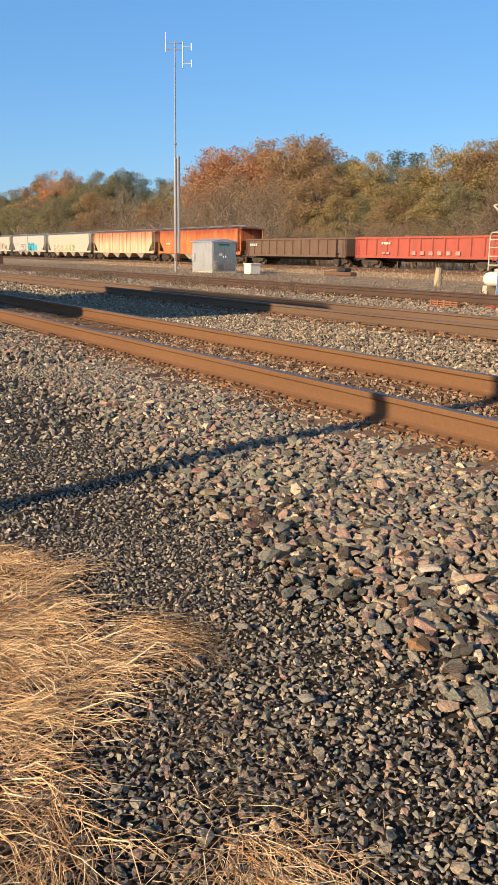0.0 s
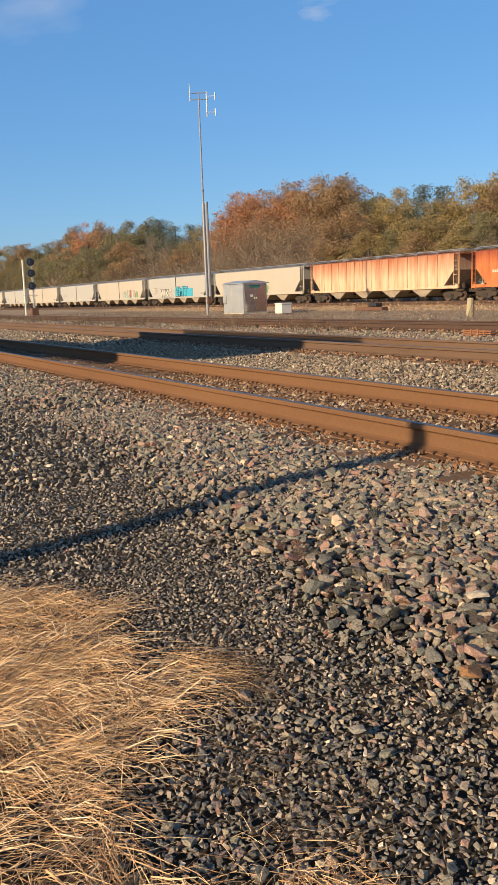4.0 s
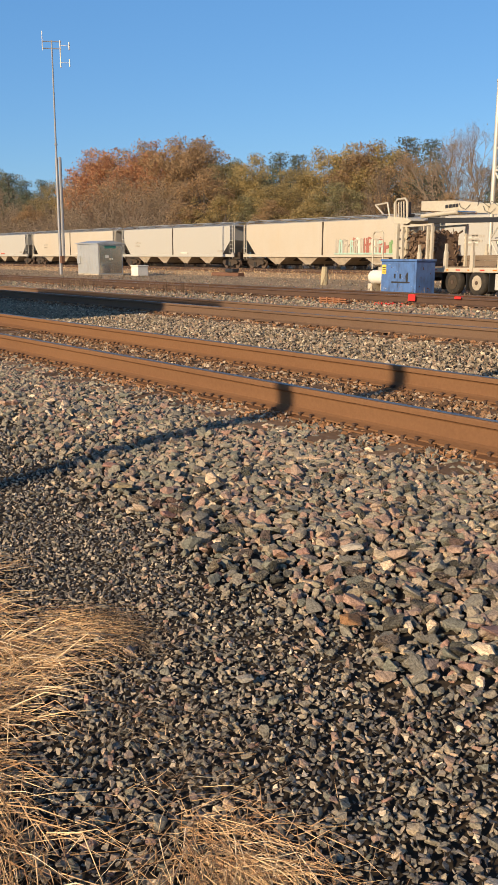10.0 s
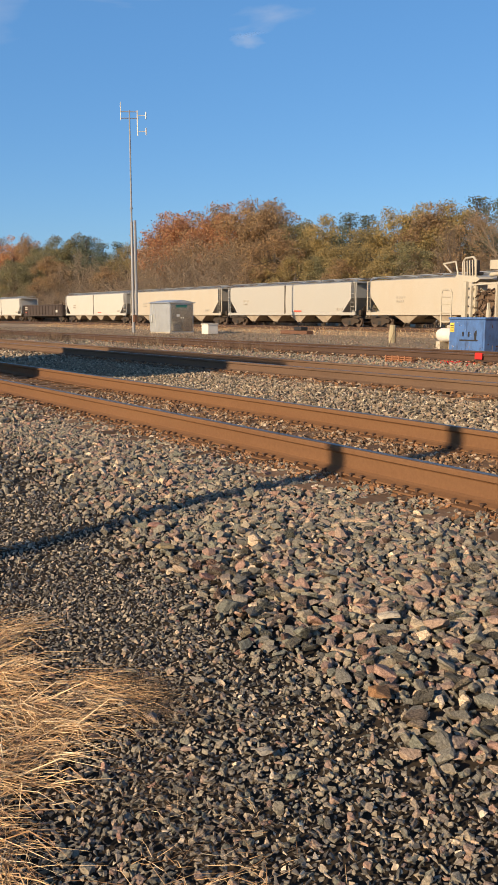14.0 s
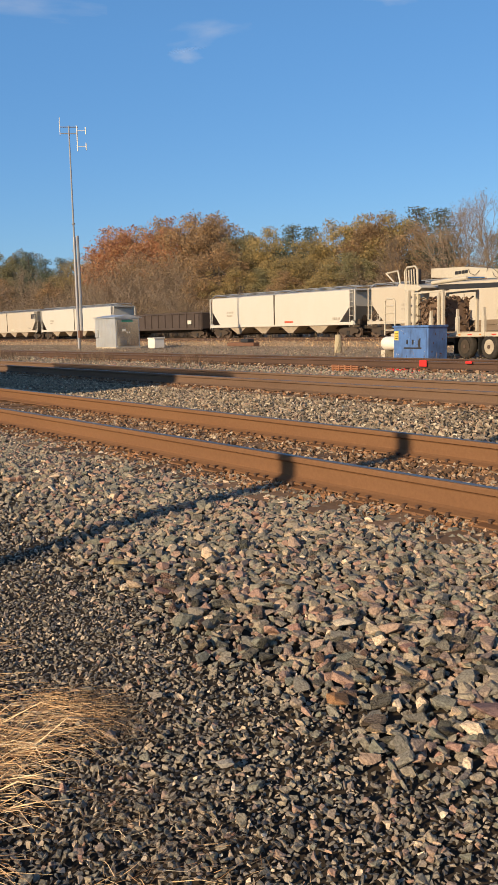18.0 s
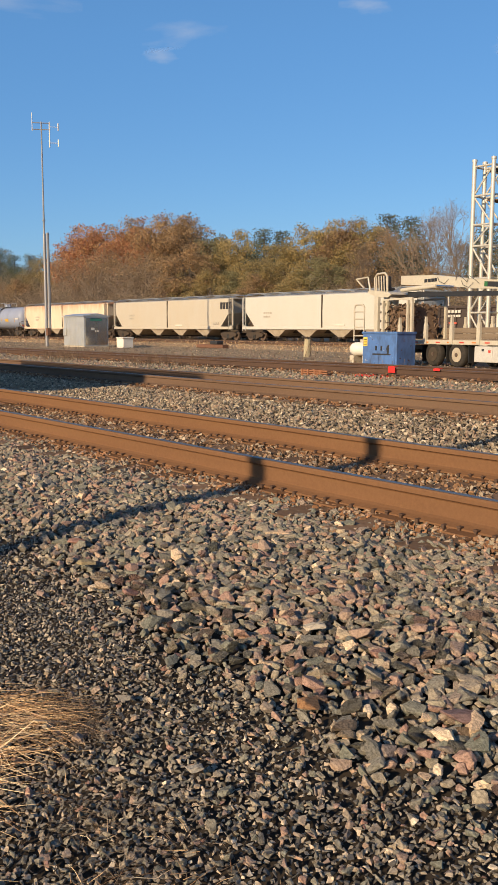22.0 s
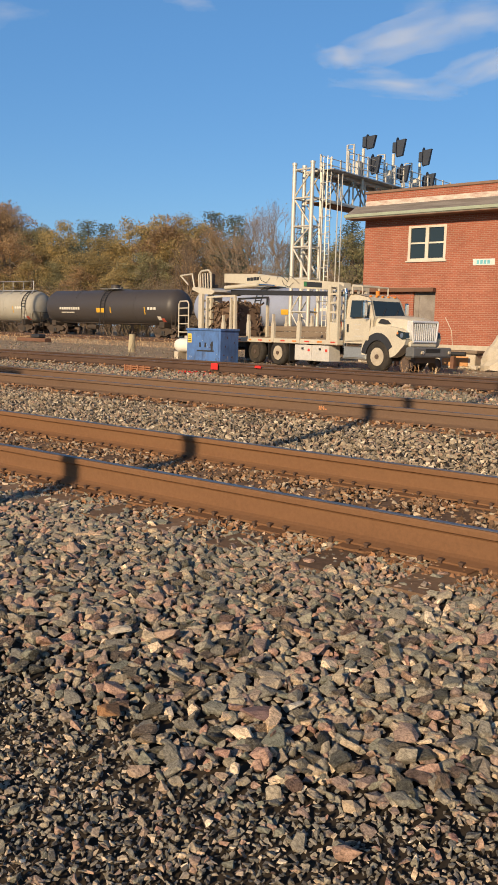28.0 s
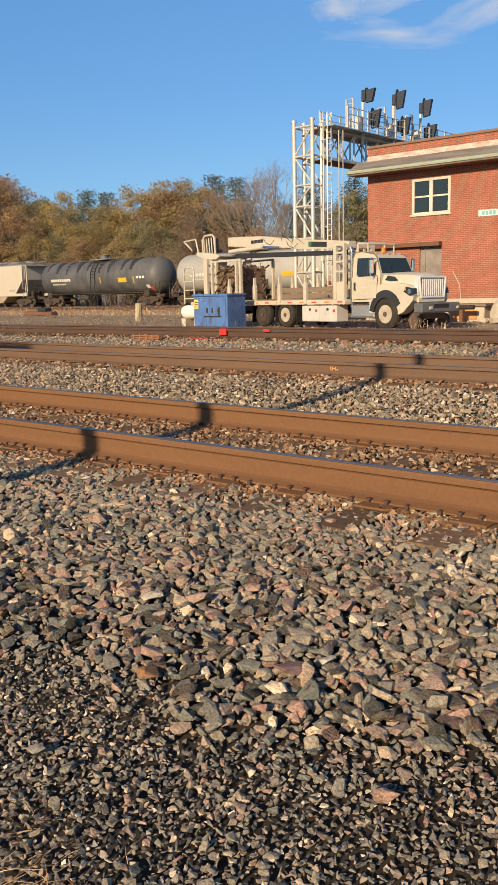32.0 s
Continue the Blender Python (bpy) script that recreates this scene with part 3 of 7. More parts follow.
def straw_bed(name, count, place, length, label, heading, lift=(0.02, 0.35), width=0.0022, mat=None, pile=0.012):
    """Dry blades, each a thin bent stalk from a root towards its heading."""
    root = place(count)
    z0 = interp_ground(root[:, 1])
    ln = rng.uniform(*length, count)
    a = heading(root) + rng.normal(0, 0.45, count)
    up = rng.uniform(*lift, count)
    bend = rng.normal(0, 0.22, count)
    steps = np.array([0, 0.5, 1.0])
    ring = []
    for s in steps:
        aa = a + bend * s
        r = ln * s
        zz = z0 + 0.004 + pile * rng.uniform(0, 1, count) + ln * up * (s * (1.25 - s)) * 2.2
        c = np.stack([root[:, 0] + np.cos(aa) * r, root[:, 1] + np.sin(aa) * r, zz], -1)
        w = width * (1.15 - 0.9 * s)
        side = np.stack([-np.sin(aa), np.cos(aa), np.zeros(count)], -1) * w
        ring.append(np.stack([c + side, c - side, c + (0, 0, 1) * np.array(w)], 1))
    v = np.stack(ring, 1).reshape(count, 9, 3)
    f = np.array([(3 * k + i, 3 * k + (i + 1) % 3, 3 * k + 3 + (i + 1) % 3, 3 * k + 3 + i) for k in range(2) for i in range(3)])
    faces = (f[None] + (np.arange(count) * 9)[:, None, None]).reshape(-1, 4)
    ob = new(name, numpy_mesh(name, v.reshape(-1, 3), faces, mat or M_STRAW))
    return tagged(ob, label, "dry grass", kind="stuff")


def patch_edge(x):
    """How far the matted grass reaches over the gravel."""
    return np.interp(x, (-6.0, -3.9, -3.67, -3.49, -3.26, -3.1, -2.92, -2.6, -2.4, -2.3, -2.2, -2.11, -1.93, -1.76, -1.6, -1.5, -1.4, -1.25),
                     (-3.65, -3.35, -3.22, -3.03, -2.86, -2.92, -3.0, -3.03, -3.0, -2.95, -3.07, -3.16, -3.29, -3.33, -3.34, -3.4, -3.42, -3.52))


def big_patch(n):
    q = rng.uniform((-4.6, -4.0), (-1.25, -2.6), (n * 6, 2))
    clot = np.sin(q[:, 0] * 13 + 3 * np.sin(q[:, 1] * 9)) * np.sin(q[:, 1] * 17 + 2 * np.sin(q[:, 0] * 7))
    thin = np.interp(q[:, 0], (-2.4, -1.9, -1.3), (1.0, 0.6, 0.4)) * np.interp(q[:, 1], (-3.9, -3.45), (0.25, 1.0)) * np.clip(0.5 + 0.75 * clot, 0.06, 1.0)
    q = q[(q[:, 1] < patch_edge(q[:, 0]) - 0.03 + rng.normal(0, 0.035, len(q))) & (rng.uniform(size=len(q)) < thin)]
    return q[:n]


def clump(cx, cy, rx, ry=None):
    return lambda n: rng.normal((cx, cy), (rx, ry or rx), (n, 2))


def thatch():
    """The brown felt of old grass under the blades, a low uneven mound."""
    g = Geo()
    xs, ys = np.linspace(-5.6, -1.3, 120), np.linspace(-1.3, 0.0, 34)
    for y in ys:
        for x in xs:
            yy = float(patch_edge(x)) - 0.02 + y + 0.03 * noise.noise(Vector((x * 14, y * 14, 0)))
            lump = noise.fractal(Vector((x * 9, yy * 9, 3.0)), 1.0, 2.0, 3)
            g.v.append((x, yy, ground_z(0, yy) + min(0.004, 0.06 * -y - 0.02) + 0.012 * lump - (0.0 if x < -2.2 else 0.02)))
    n = len(xs)
    g.f = [(j * n + i, j * n + i + 1, (j + 1) * n + i + 1, (j + 1) * n + i) for j in range(len(ys) - 1) for i in range(n - 1)]
    tagged(part("thatch", g, M_THATCH, smooth=True), "brown felt of dead grass on the ground", "dry grass", kind="stuff")


thatch()
flow = lambda q: np.interp(q[:, 0], (-2.8, -2.1, -1.5), (0.95, 0.6, -0.2)) + 0.7 * np.sin(q[:, 0] * 9.0 + q[:, 1] * 7.0) + rng.normal(0, 0.4, len(q))
anyway = lambda q: rng.uniform(0, 6.28, len(q))
straw_bed("straw_mat", 9000, big_patch, (0.07, 0.24), "matted golden dry grass beside the gravel", flow, lift=(0.0, 0.26), width=0.0012, pile=0.03)
straw_bed("straw_mat", 4200, big_patch, (0.02, 0.11), "short broken straw among the matted grass", anyway, lift=(0.0, 0.45), width=0.0010, pile=0.03)
straw_bed("straw_blades", 1500, big_patch, (0.08, 0.26), "broad pale dry blades lying over the mat", flow, lift=(0.0, 0.34), width=0.0022, pile=0.04)
straw_bed("straw_wisps", 170, clump(-2.52, -2.90, 0.09, 0.05), (0.10, 0.30), "wisps of dry grass on the gravel", lambda q: np.full(len(q), 0.8), lift=(0.0, 0.16), width=0.0010)
straw_bed("root_fibres", 700, clump(-2.40, -2.76, 0.11, 0.06), (0.02, 0.09), "brown root fibres under the wisps", anyway, lift=(0.02, 0.3), width=0.0009, mat=M_WEED)
fan = lambda q: -0.35 + 0.5 * np.arctan2(q[:, 1] + 3.17, q[:, 0] + 1.45) + rng.normal(0, 0.45, len(q))
straw_bed("straw_tuft", 760, clump(-1.27, -3.13, 0.12, 0.075), (0.03, 0.19), "golden tuft of dry grass fanned over gravel", fan, lift=(0.0, 0.16), width=0.0011, pile=0.03)
straw_bed("straw_tuft", 450, clump(-1.24, -3.11, 0.13, 0.08), (0.02, 0.09), "short broken straw in the tuft", anyway, lift=(0.0, 0.5), width=0.0008)
straw_bed("straw_tuft", 130, clump(-0.93, -2.98, 0.05), (0.03, 0.12), "small dry tuft on gravel", lambda q: np.full(len(q), -0.2), lift=(0.0, 0.2), width=0.0009)
straw_bed("straw_litter", 240, lambda n: rng.uniform((-2.6, -3.5), (-0.6, -2.8), (n, 2)), (0.02, 0.08), "scattered bits of straw on the gravel", anyway, lift=(0.0, 0.15), width=0.0008)
straw_bed("root_fibres", 260, clump(-1.75, -2.95, 0.16, 0.1), (0.02, 0.08), "brown root fibres in the gravel", anyway, lift=(0.02, 0.3), width=0.0009, mat=M_WEED)
# dead weeds standing between the tracks
for wx, wy, wn_, spread in ((-40, 11.4, 420, 1.6), (-46, 11.0, 260, 1.4), (-31, 11.6, 200, 1.0), (-58, 11.6, 420, 3.5), (-24, 11.8, 120, 1.2), (-70, 12.0, 360, 4.0), (-36, 17.6, 240, 2.5), (-52, 17.8, 260, 4.0), (-20, 17.2, 120, 2.0)):
    straw_bed("dead_weeds", wn_, clump(wx, wy, spread, 0.35), (0.06, 0.30), "clump of dead brown weeds along the siding", anyway, lift=(0.9, 2.2), width=0.006, mat=M_WEED)
straw_bed("dry_stalks", 36, clump(-13.0, 19.8, 0.35, 0.15), (0.15, 0.45), "thin pale stalks before the truck's bumper", anyway, lift=(0.8, 1.8), width=0.006)
straw_bed("yard_grass", 15000, lambda n: np.column_stack([-12 - 105 * rng.uniform(0, 1, n), 36.5 + 7.5 * rng.uniform(0, 1, n) ** 0.8]), (0.08, 0.3), "low tan dead grass on the yard's dirt", anyway, lift=(0.3, 1.4), width=0.008)
straw_bed("yard_grass", 7000, lambda n: np.column_stack([-14 - 90 * rng.uniform(0, 1, n), 18.5 + 16 * rng.uniform(0, 1, n)]), (0.06, 0.22), "thin dead grass on the dark yard gravel", anyway, lift=(0.2, 1.2), width=0.006, mat=M_WEED)
p = np.column_stack([rng.uniform(-95, -12, 9000), rng.uniform(17.5, 43.5, 9000)])
strew("yard_stones", p, rng.uniform(0.025, 0.065, len(p)), M_STONE, "loose stones strewn over the yard", coarse=1, sink=0.5)

# ---- the moving freight train ----
M_BLACK = paint("black_steel", (0.022, 0.021, 0.021), (0.06, 0.045, 0.035), rough=0.6)
M_UNDER = paint("grimy_underframe", (0.055, 0.045, 0.038), (0.11, 0.075, 0.05), rough=0.85)
M_WHEEL = paint("rusty_wheel", (0.11, 0.075, 0.055), (0.05, 0.04, 0.035), rough=0.7)
# chute paint darkened for the shade below the sill, with mottled dirt
M_CHUTE = paint("dusty_chute_paint", (0.36, 0.30, 0.225), (0.17, 0.125, 0.085), rough=0.85, scale=1.5, amount=0.7)
M_GALV = paint("galvanised_steel", (0.46, 0.47, 0.48), (0.33, 0.33, 0.33), rough=0.45, metal=0.6)


def freight_truck(car, x):
    """A two-axle truck under a car: bolster, side frames and turning wheelsets."""
    t = part("bogie", Geo().box(-0.22, 0.22, -1.0, 1.0, 0.42, 0.78, 0.03), M_UNDER, car, at=(x, 0, 0))
    for s in (-1, 1):
        g = Geo()
        y0, y1 = (s * 1.02 - 0.09, s * 1.02 + 0.09)
        g.prism([(-1.25, 0.55), (-1.1, 0.36), (-0.72, 0.36), (-0.35, 0.16), (0.35, 0.16), (0.72, 0.36), (1.1, 0.36), (1.25, 0.55), (1.05, 0.72), (0.45, 0.80), (-0.45, 0.80), (-1.05, 0.72)][::1], "y", y0, y1)
        part("side_frame", g, M_UNDER, t)
        g = Geo()
        for xx in (-0.12, 0.0, 0.12):
            g.tube((xx, s * 1.13, 0.22), (xx, s * 1.13, 0.56), 0.055, 8)
        part("springs", g, M_BLACK, t)
    for xx in (-0.89, 0.89):
        g = Geo().tube((0, -1.0, 0), (0, 1.0, 0), 0.08, 8)
        for s in (-1, 1):
            g.tube((0, s * 0.70, 0), (0, s * 0.84, 0), 0.42, 20)
            g.tube((0, s * 0.66, 0), (0, s * 0.70, 0), 0.45, 20)
            g.tube((0, s * 0.84, 0), (0, s * 0.86, 0), 0.30, 14)
            g.box(-0.05, 0.05, s * 0.84 - 0.02, s * 0.84 + 0.03, 0.12, 0.24)
        w = part("wheelset", g, M_WHEEL, t, "steel wheels on an axle", True, at=(xx, 0, 0.42))
        WHEELS.append(w)
    return t


WHEELS = []
CARS = []


def ladder_geo(g, x0, x1, y, z0, z1, step=0.38, r=0.022):
    g.tube((x0, y, z0), (x0, y, z1), r, 5)
    g.tube((x1, y, z0), (x1, y, z1), r, 5)
    z = z0 + 0.15
    while z < z1:
        g.tube((x0, y, z), (x1, y, z), r * 0.8, 5)
        z += step
    return g


def draw_gear(car, half, mat):
    for s in (-1, 1):
        g = Geo().box(min(s * (half - 1.1), s * (half - 0.35)), max(s * (half - 1.1), s * (half - 0.35)), -0.14, 0.14, 0.70, 0.98, 0.02)
        g.prism([(s * (half - 0.4), 0.70), (s * (half + 0.02), 0.66), (s * (half + 0.02), 1.0), (s * (half - 0.4), 0.96)][::s], "y", -0.11, 0.13)
        g.path([(s * (half - 0.5), 0.3, 0.75), (s * (half - 0.25), 0.34, 0.42), (s * half, 0.3, 0.34)], 0.03)
        part("coupler", g, mat, car, "steel coupler and brake hose")


def hopper_car(length, mat, label, bays=4, seam=True, dark_end=False, ribs=0):
    """A covered hopper: body with slope ends, roof walk, ladders, bottom chutes and two trucks."""
    car = empty("hopper_car", Matrix.Identity(4), label, "freight car", "cars of the moving train")
    a = length / 2 - 0.75                # end of the roof
    b = a - 0.55                         # end of the side sheet
    top, low = 3.92, 1.2
    g = Geo()
    n = 10
    xs = [-b + 1.35, b - 1.35]

    def ring(x, z0):
        pts = [(x, -1.58, z0), (x, -1.62, (z0 + top) / 2), (x, -1.58, top)]
        pts += [(x, 1.58 * math.cos(radians(180 - 180 * k / n)), top + 0.16 * math.sin(radians(180 * k / n))) for k in range(1, n)]
        pts += [(x, 1.58, top), (x, 1.62, (z0 + top) / 2), (x, 1.58, z0)]
        return pts
    g.loft([ring(-b, low + 1.4), ring(-b + 1.35, low), ring(b - 1.35, low), ring(b, low + 1.4)])
    part("body", g, mat, car, smooth=True)
    for s in (-1, 1):
        g = Geo()
        g.box(min(s * b, s * a), max(s * b, s * a), -1.4, 1.4, top - 0.02, top + 0.06)
        for y in (-1.5, 1.42):
            g.box(min(s * (a - 0.1), s * a), max(s * (a - 0.1), s * a), y, y + 0.08, low - 0.1, top + 0.05)
            g.prism([(s * (a - 0.55), low + 0.0), (s * a, low), (s * a, low + 0.2), (s * (a - 0.5), low + 0.2)][::s], "y", y, y + 0.08)
        part("end_frame", g, mat, car)
    for y in (-1.60, 1.46):
        part("side_sill", Geo().box(-a, a, y, y + 0.14, low - 0.16, low + 0.10, 0.02), mat, car)
    # roof walk on outriggers, hatches low between
    g = Geo()
    for y in (-0.98, -0.80, 0.70, 0.88):
        g.box(-a, a, y, y + 0.10, top + 0.37, top + 0.41)
    part("roof_walk", g, M_GALV, car, "galvanised roof walkway")
    n_out = 9
    for k in range(n_out):
        x = -a + 0.25 + (2 * a - 0.5) * k / (n_out - 1)
        g = Geo()
        for q in (-1, 1):
            g.tube((x, q * 1.48, top + 0.03), (x, q * 0.94, top + 0.38), 0.045, 5)
        g.box(x - 0.04, x + 0.04, -0.92, 0.92, top + 0.31, top + 0.37)
        part("outrigger", g, M_GALV, car)
    for k in range(5):
        c = -b + 0.9 + (2 * b - 1.8) * (k + 0.5) / 5
        part("hatch_cover", Geo().box(c - (b - 0.9) / 5.4, c + (b - 0.9) / 5.4, -0.28, 0.28, top + 0.12, top + 0.25, 0.03), mat, car)
    if seam:
        for x in (-0.0,):
            part("side_seam", Geo().box(x - 0.07, x + 0.07, -1.645, 1.645, low, top + 0.02), M_UNDER, car, "dark stained weld seam")
    if ribs:
        for k in range(ribs):
            x = -b + 1.4 + (2 * b - 2.8) * (k + 0.5) / ribs
            for y in (-1.665, 1.565):
                part("rib", Geo().box(x - 0.05, x + 0.05, y, y + 0.10, low + 0.05, top), mat, car)
    # chutes
    span = (2 * b - 4.2) / bays
    for k in range(bays):
        c = -b + 2.1 + span * (k + 0.5)
        g = Geo()
        g.loft([[(c - span * 0.40, -1.5, low), (c + span * 0.40, -1.5, low), (c + span * 0.40, 1.5, low), (c - span * 0.40, 1.5, low)],
                [(c - 0.3, -1.34, 0.42), (c + 0.3, -1.34, 0.42), (c + 0.3, 1.34, 0.42), (c - 0.3, 1.34, 0.42)]][::-1])
        ch = part("chute", g, M_CHUTE, car, "bottom chute in paint darkened for shade")
        g = Geo().box(c - 0.36, c + 0.36, -1.3, 1.3, 0.30, 0.42, 0.02)
        g.tube((c, -1.45, 0.36), (c, 1.45, 0.36), 0.05)
        part("outlet_gate", g, M_UNDER, ch, "grimy outlet gate")
    # ladders, brake gear
    for s in (-1, 1):
        for y in (-1.63, 1.63):
            part("ladder", ladder_geo(Geo(), s * (a - 0.12), s * (a - 0.55), y, low - 0.3, top), mat, car)
    g = Geo()
    g.tube((a - 0.25, -0.2, 1.6), (a - 0.17, -0.2, 1.6), 0.28, 14)
    g.box(a - 0.7, a - 0.3, -0.6, 0.4, 1.0, 1.5, 0.04)
    part("brake_wheel", g, M_UNDER, car)
    for s in (-1, 1):
        freight_truck(car, s * (a - 1.25))
    draw_gear(car, length / 2, M_UNDER)
    part("centre_sill", Geo().box(-a, a, -0.2, 0.2, 0.72, 1.0), M_UNDER, car)
    return car


def gondola_car(length, mat, label, ribs=12, high=1.62):
    car = empty("gondola_car", Matrix.Identity(4), label, "freight car", "cars of the moving train")
    a = length / 2 - 0.7
    z0, z1 = 1.02, 1.02 + high
    for y in (-1.5, 1.42):
        part("side_wall", Geo().box(-a, a, y, y + 0.08, z0, z1), mat, car)
    for s in (-1, 1):
        part("end_wall", Geo().box(min(s * a, s * (a - 0.08)), max(s * a, s * (a - 0.08)), -1.42, 1.42, z0, z1), mat, car)
    part("floor_plate", Geo().box(-a + 0.08, a - 0.08, -1.42, 1.42, z0, z0 + 0.1), M_UNDER, car)
    for y in (-1.60, 1.50):
        part("top_rail", Geo().box(-a, a, y, y + 0.1, z1 - 0.06, z1 + 0.12, 0.02), mat, car)
        part("side_sill", Geo().box(-a, a, y, y + 0.1, z0 - 0.12, z0 + 0.12, 0.02), mat, car)
    for k in range(ribs + 1):
        x = -a + 0.1 + (2 * a - 0.2) * k / ribs
        for y in (-1.62, 1.5):
            part("rib", Geo().prism([(x - 0.1, y), (x + 0.1, y), (x + 0.07, y + 0.12), (x - 0.07, y + 0.12)] if y > 0 else [(x - 0.07, y), (x + 0.07, y), (x + 0.1, y + 0.12), (x - 0.1, y + 0.12)], "z", z0, z1), mat, car)
    for s in (-1, 1):
        for y in (-1.66, 1.66):
            part("ladder", ladder_geo(Geo(), s * (a - 0.1), s * (a - 0.55), y, z0 - 0.3, z1), mat, car)
        freight_truck(car, s * (a - 1.6))
    part("centre_sill", Geo().box(-a, a, -0.25, 0.25, 0.62, 1.0), M_UNDER, car)
    draw_gear(car, length / 2, M_UNDER)
    return car


def tank_car(length, mat, label, rails=True, radius=1.5, long_walk=False):
    car = empty("tank_car", Matrix.Identity(4), label, "freight car", "cars of the moving train")
    a = length / 2 - 0.85
    zc = 1.02 + radius
    n = 28
    rings = []
    for x, r in [(-a, 0.25), (-a + 0.05, 0.55), (-a + 0.16, 0.9), (-a + 0.34, 1.2), (-a + 0.6, 1.41), (-a + 0.85, 1.5), (-0.08, 1.5), (0.08, 1.5), (a - 0.85, 1.5), (a - 0.6, 1.41), (a - 0.34, 1.2), (a - 0.16, 0.9), (a - 0.05, 0.55), (a, 0.25)]:
        r *= radius / 1.5
        rings.append([(x, r * math.cos(2 * math.pi * k / n), zc + r * math.sin(2 * math.pi * k / n)) for k in range(n)])
    tank = part("tank_shell", Geo().loft(rings), mat, car, smooth=True)
    g = Geo()
    for x in (-a * 0.45, a * 0.45):
        g.tube((x - 0.015, 0, zc), (x + 0.015, 0, zc), radius + 0.012, n)
    part("weld_band", g, mat, tank)
    # ladder over the side
    g = Geo()
    lx = a - 1.15 if long_walk else 0.0
    for x in (lx - 0.28, lx + 0.28):
        g.path([(x, -0.3, zc + radius + 0.08)] + [(x, -(radius + 0.07) * math.sin(radians(q)), zc + (radius + 0.07) * math.cos(radians(q))) for q in range(15, 100, 12)] + [(x, -radius - 0.12, 0.75)], 0.035, 5)
    for q in range(20, 100, 10):
        p = (-(radius + 0.07) * math.sin(radians(q)), zc + (radius + 0.07) * math.cos(radians(q)))
        g.tube((lx - 0.28, *p), (lx + 0.28, *p), 0.025, 5)
    part("ladder", g, M_BLACK, car, "dark side ladder over the tank")
    if long_walk:
        top = zc + radius
        part("roof_walk", Geo().box(-a + 0.7, a - 0.7, -0.62, -0.22, top + 0.02, top + 0.07), M_GALV, car, "pale walkway along the tank's top")
        g = Geo()
        for k in range(10):
            x = -a + 0.75 + (2 * a - 1.5) * k / 9
            if k != 5:
                g.tube((x, -0.62, top + 0.05), (x, -0.62, top + 0.95), 0.028, 5)
            g.tube((x, -0.95, top - 0.28), (x, -0.60, top + 0.04), 0.04, 5)
        g.tube((-a + 0.75, -0.62, top + 0.93), (0.5, -0.62, top + 0.93), 0.028, 5).tube((1.9, -0.62, top + 0.93), (a - 0.75, -0.62, top + 0.93), 0.028, 5)
        part("handrail", g, M_GALV, car, "long pale top handrail")
        for x in (-a * 0.93, -a * 0.5, 0.0, a * 0.5):
            part("shell_bracket", Geo().box(x - 0.06, x + 0.06, -radius - 0.05, -radius * 0.9, zc - 0.2, zc - 0.1, 0.01), mat, car)
    # dome platform
    g = Geo().box(-1.2, 1.2, -0.75, 0.75, zc + radius + 0.06, zc + radius + 0.11)
    part("platform", g, M_GALV, car)
    g = Geo().tube((0, 0, zc + radius - 0.05), (0, 0, zc + radius + 0.42), 0.42, 16)
    g.tube((0, 0, zc + radius + 0.42), (0, 0, zc + radius + 0.47), 0.47, 16)
    g.tube((0.7, 0, zc + radius), (0.7, 0, zc + radius + 0.3), 0.12, 8)
    part("manway", g, mat, car, smooth=True)
    if rails:
        g = Geo()
        for y in (-0.75, 0.75):
            for x in (-1.2, -0.4, 0.4, 1.2):
                g.tube((x, y, zc + radius + 0.1), (x, y, zc + radius + 0.62), 0.022, 5)
            g.tube((-1.2, y, zc + radius + 0.6), (1.2, y, zc + radius + 0.6), 0.022, 5)
        part("handrail", g, M_GALV, car)
    for s in (-1, 1):
        x = s * (a - 1.5)
        g = Geo().box(x - 0.3, x + 0.3, -1.3, 1.3, 0.82, 1.3, 0.03)
        part("saddle", g, M_UNDER, car)
        xe = s * (length / 2 - 0.55)
        g = Geo().box(min(xe, s * (a - 2.2)), max(xe, s * (a - 2.2)), -0.35, 0.35, 0.72, 1.0)
        g.box(min(xe, xe - s * 0.5), max(xe, xe - s * 0.5), -1.5, 1.5, 0.95, 1.02)
        g.path([(xe, -1.48, 1.0), (xe, -1.48, 2.0), (xe, 1.48, 2.0), (xe, 1.48, 1.0)], 0.025, 5)
        ladder_geo(g, xe - s * 0.05, xe - s * 0.45, -1.5, 0.5, 1.9)
        part("end_platform", g, M_UNDER, car, "end platform with grab rails")
        freight_truck(car, s * (a - 1.5))
    g = Geo().tube((-a + 1.8, -1.35, 1.12), (a - 1.8, -1.35, 1.12), 0.03, 5)
    g.tube((-a * 0.3, -0.9, 0.75), (-a * 0.3 + 1.2, -0.9, 0.75), 0.22, 12)
    part("brake_gear", g, M_UNDER, car)
    draw_gear(car, length / 2, M_UNDER)
    return car


U = 0.944


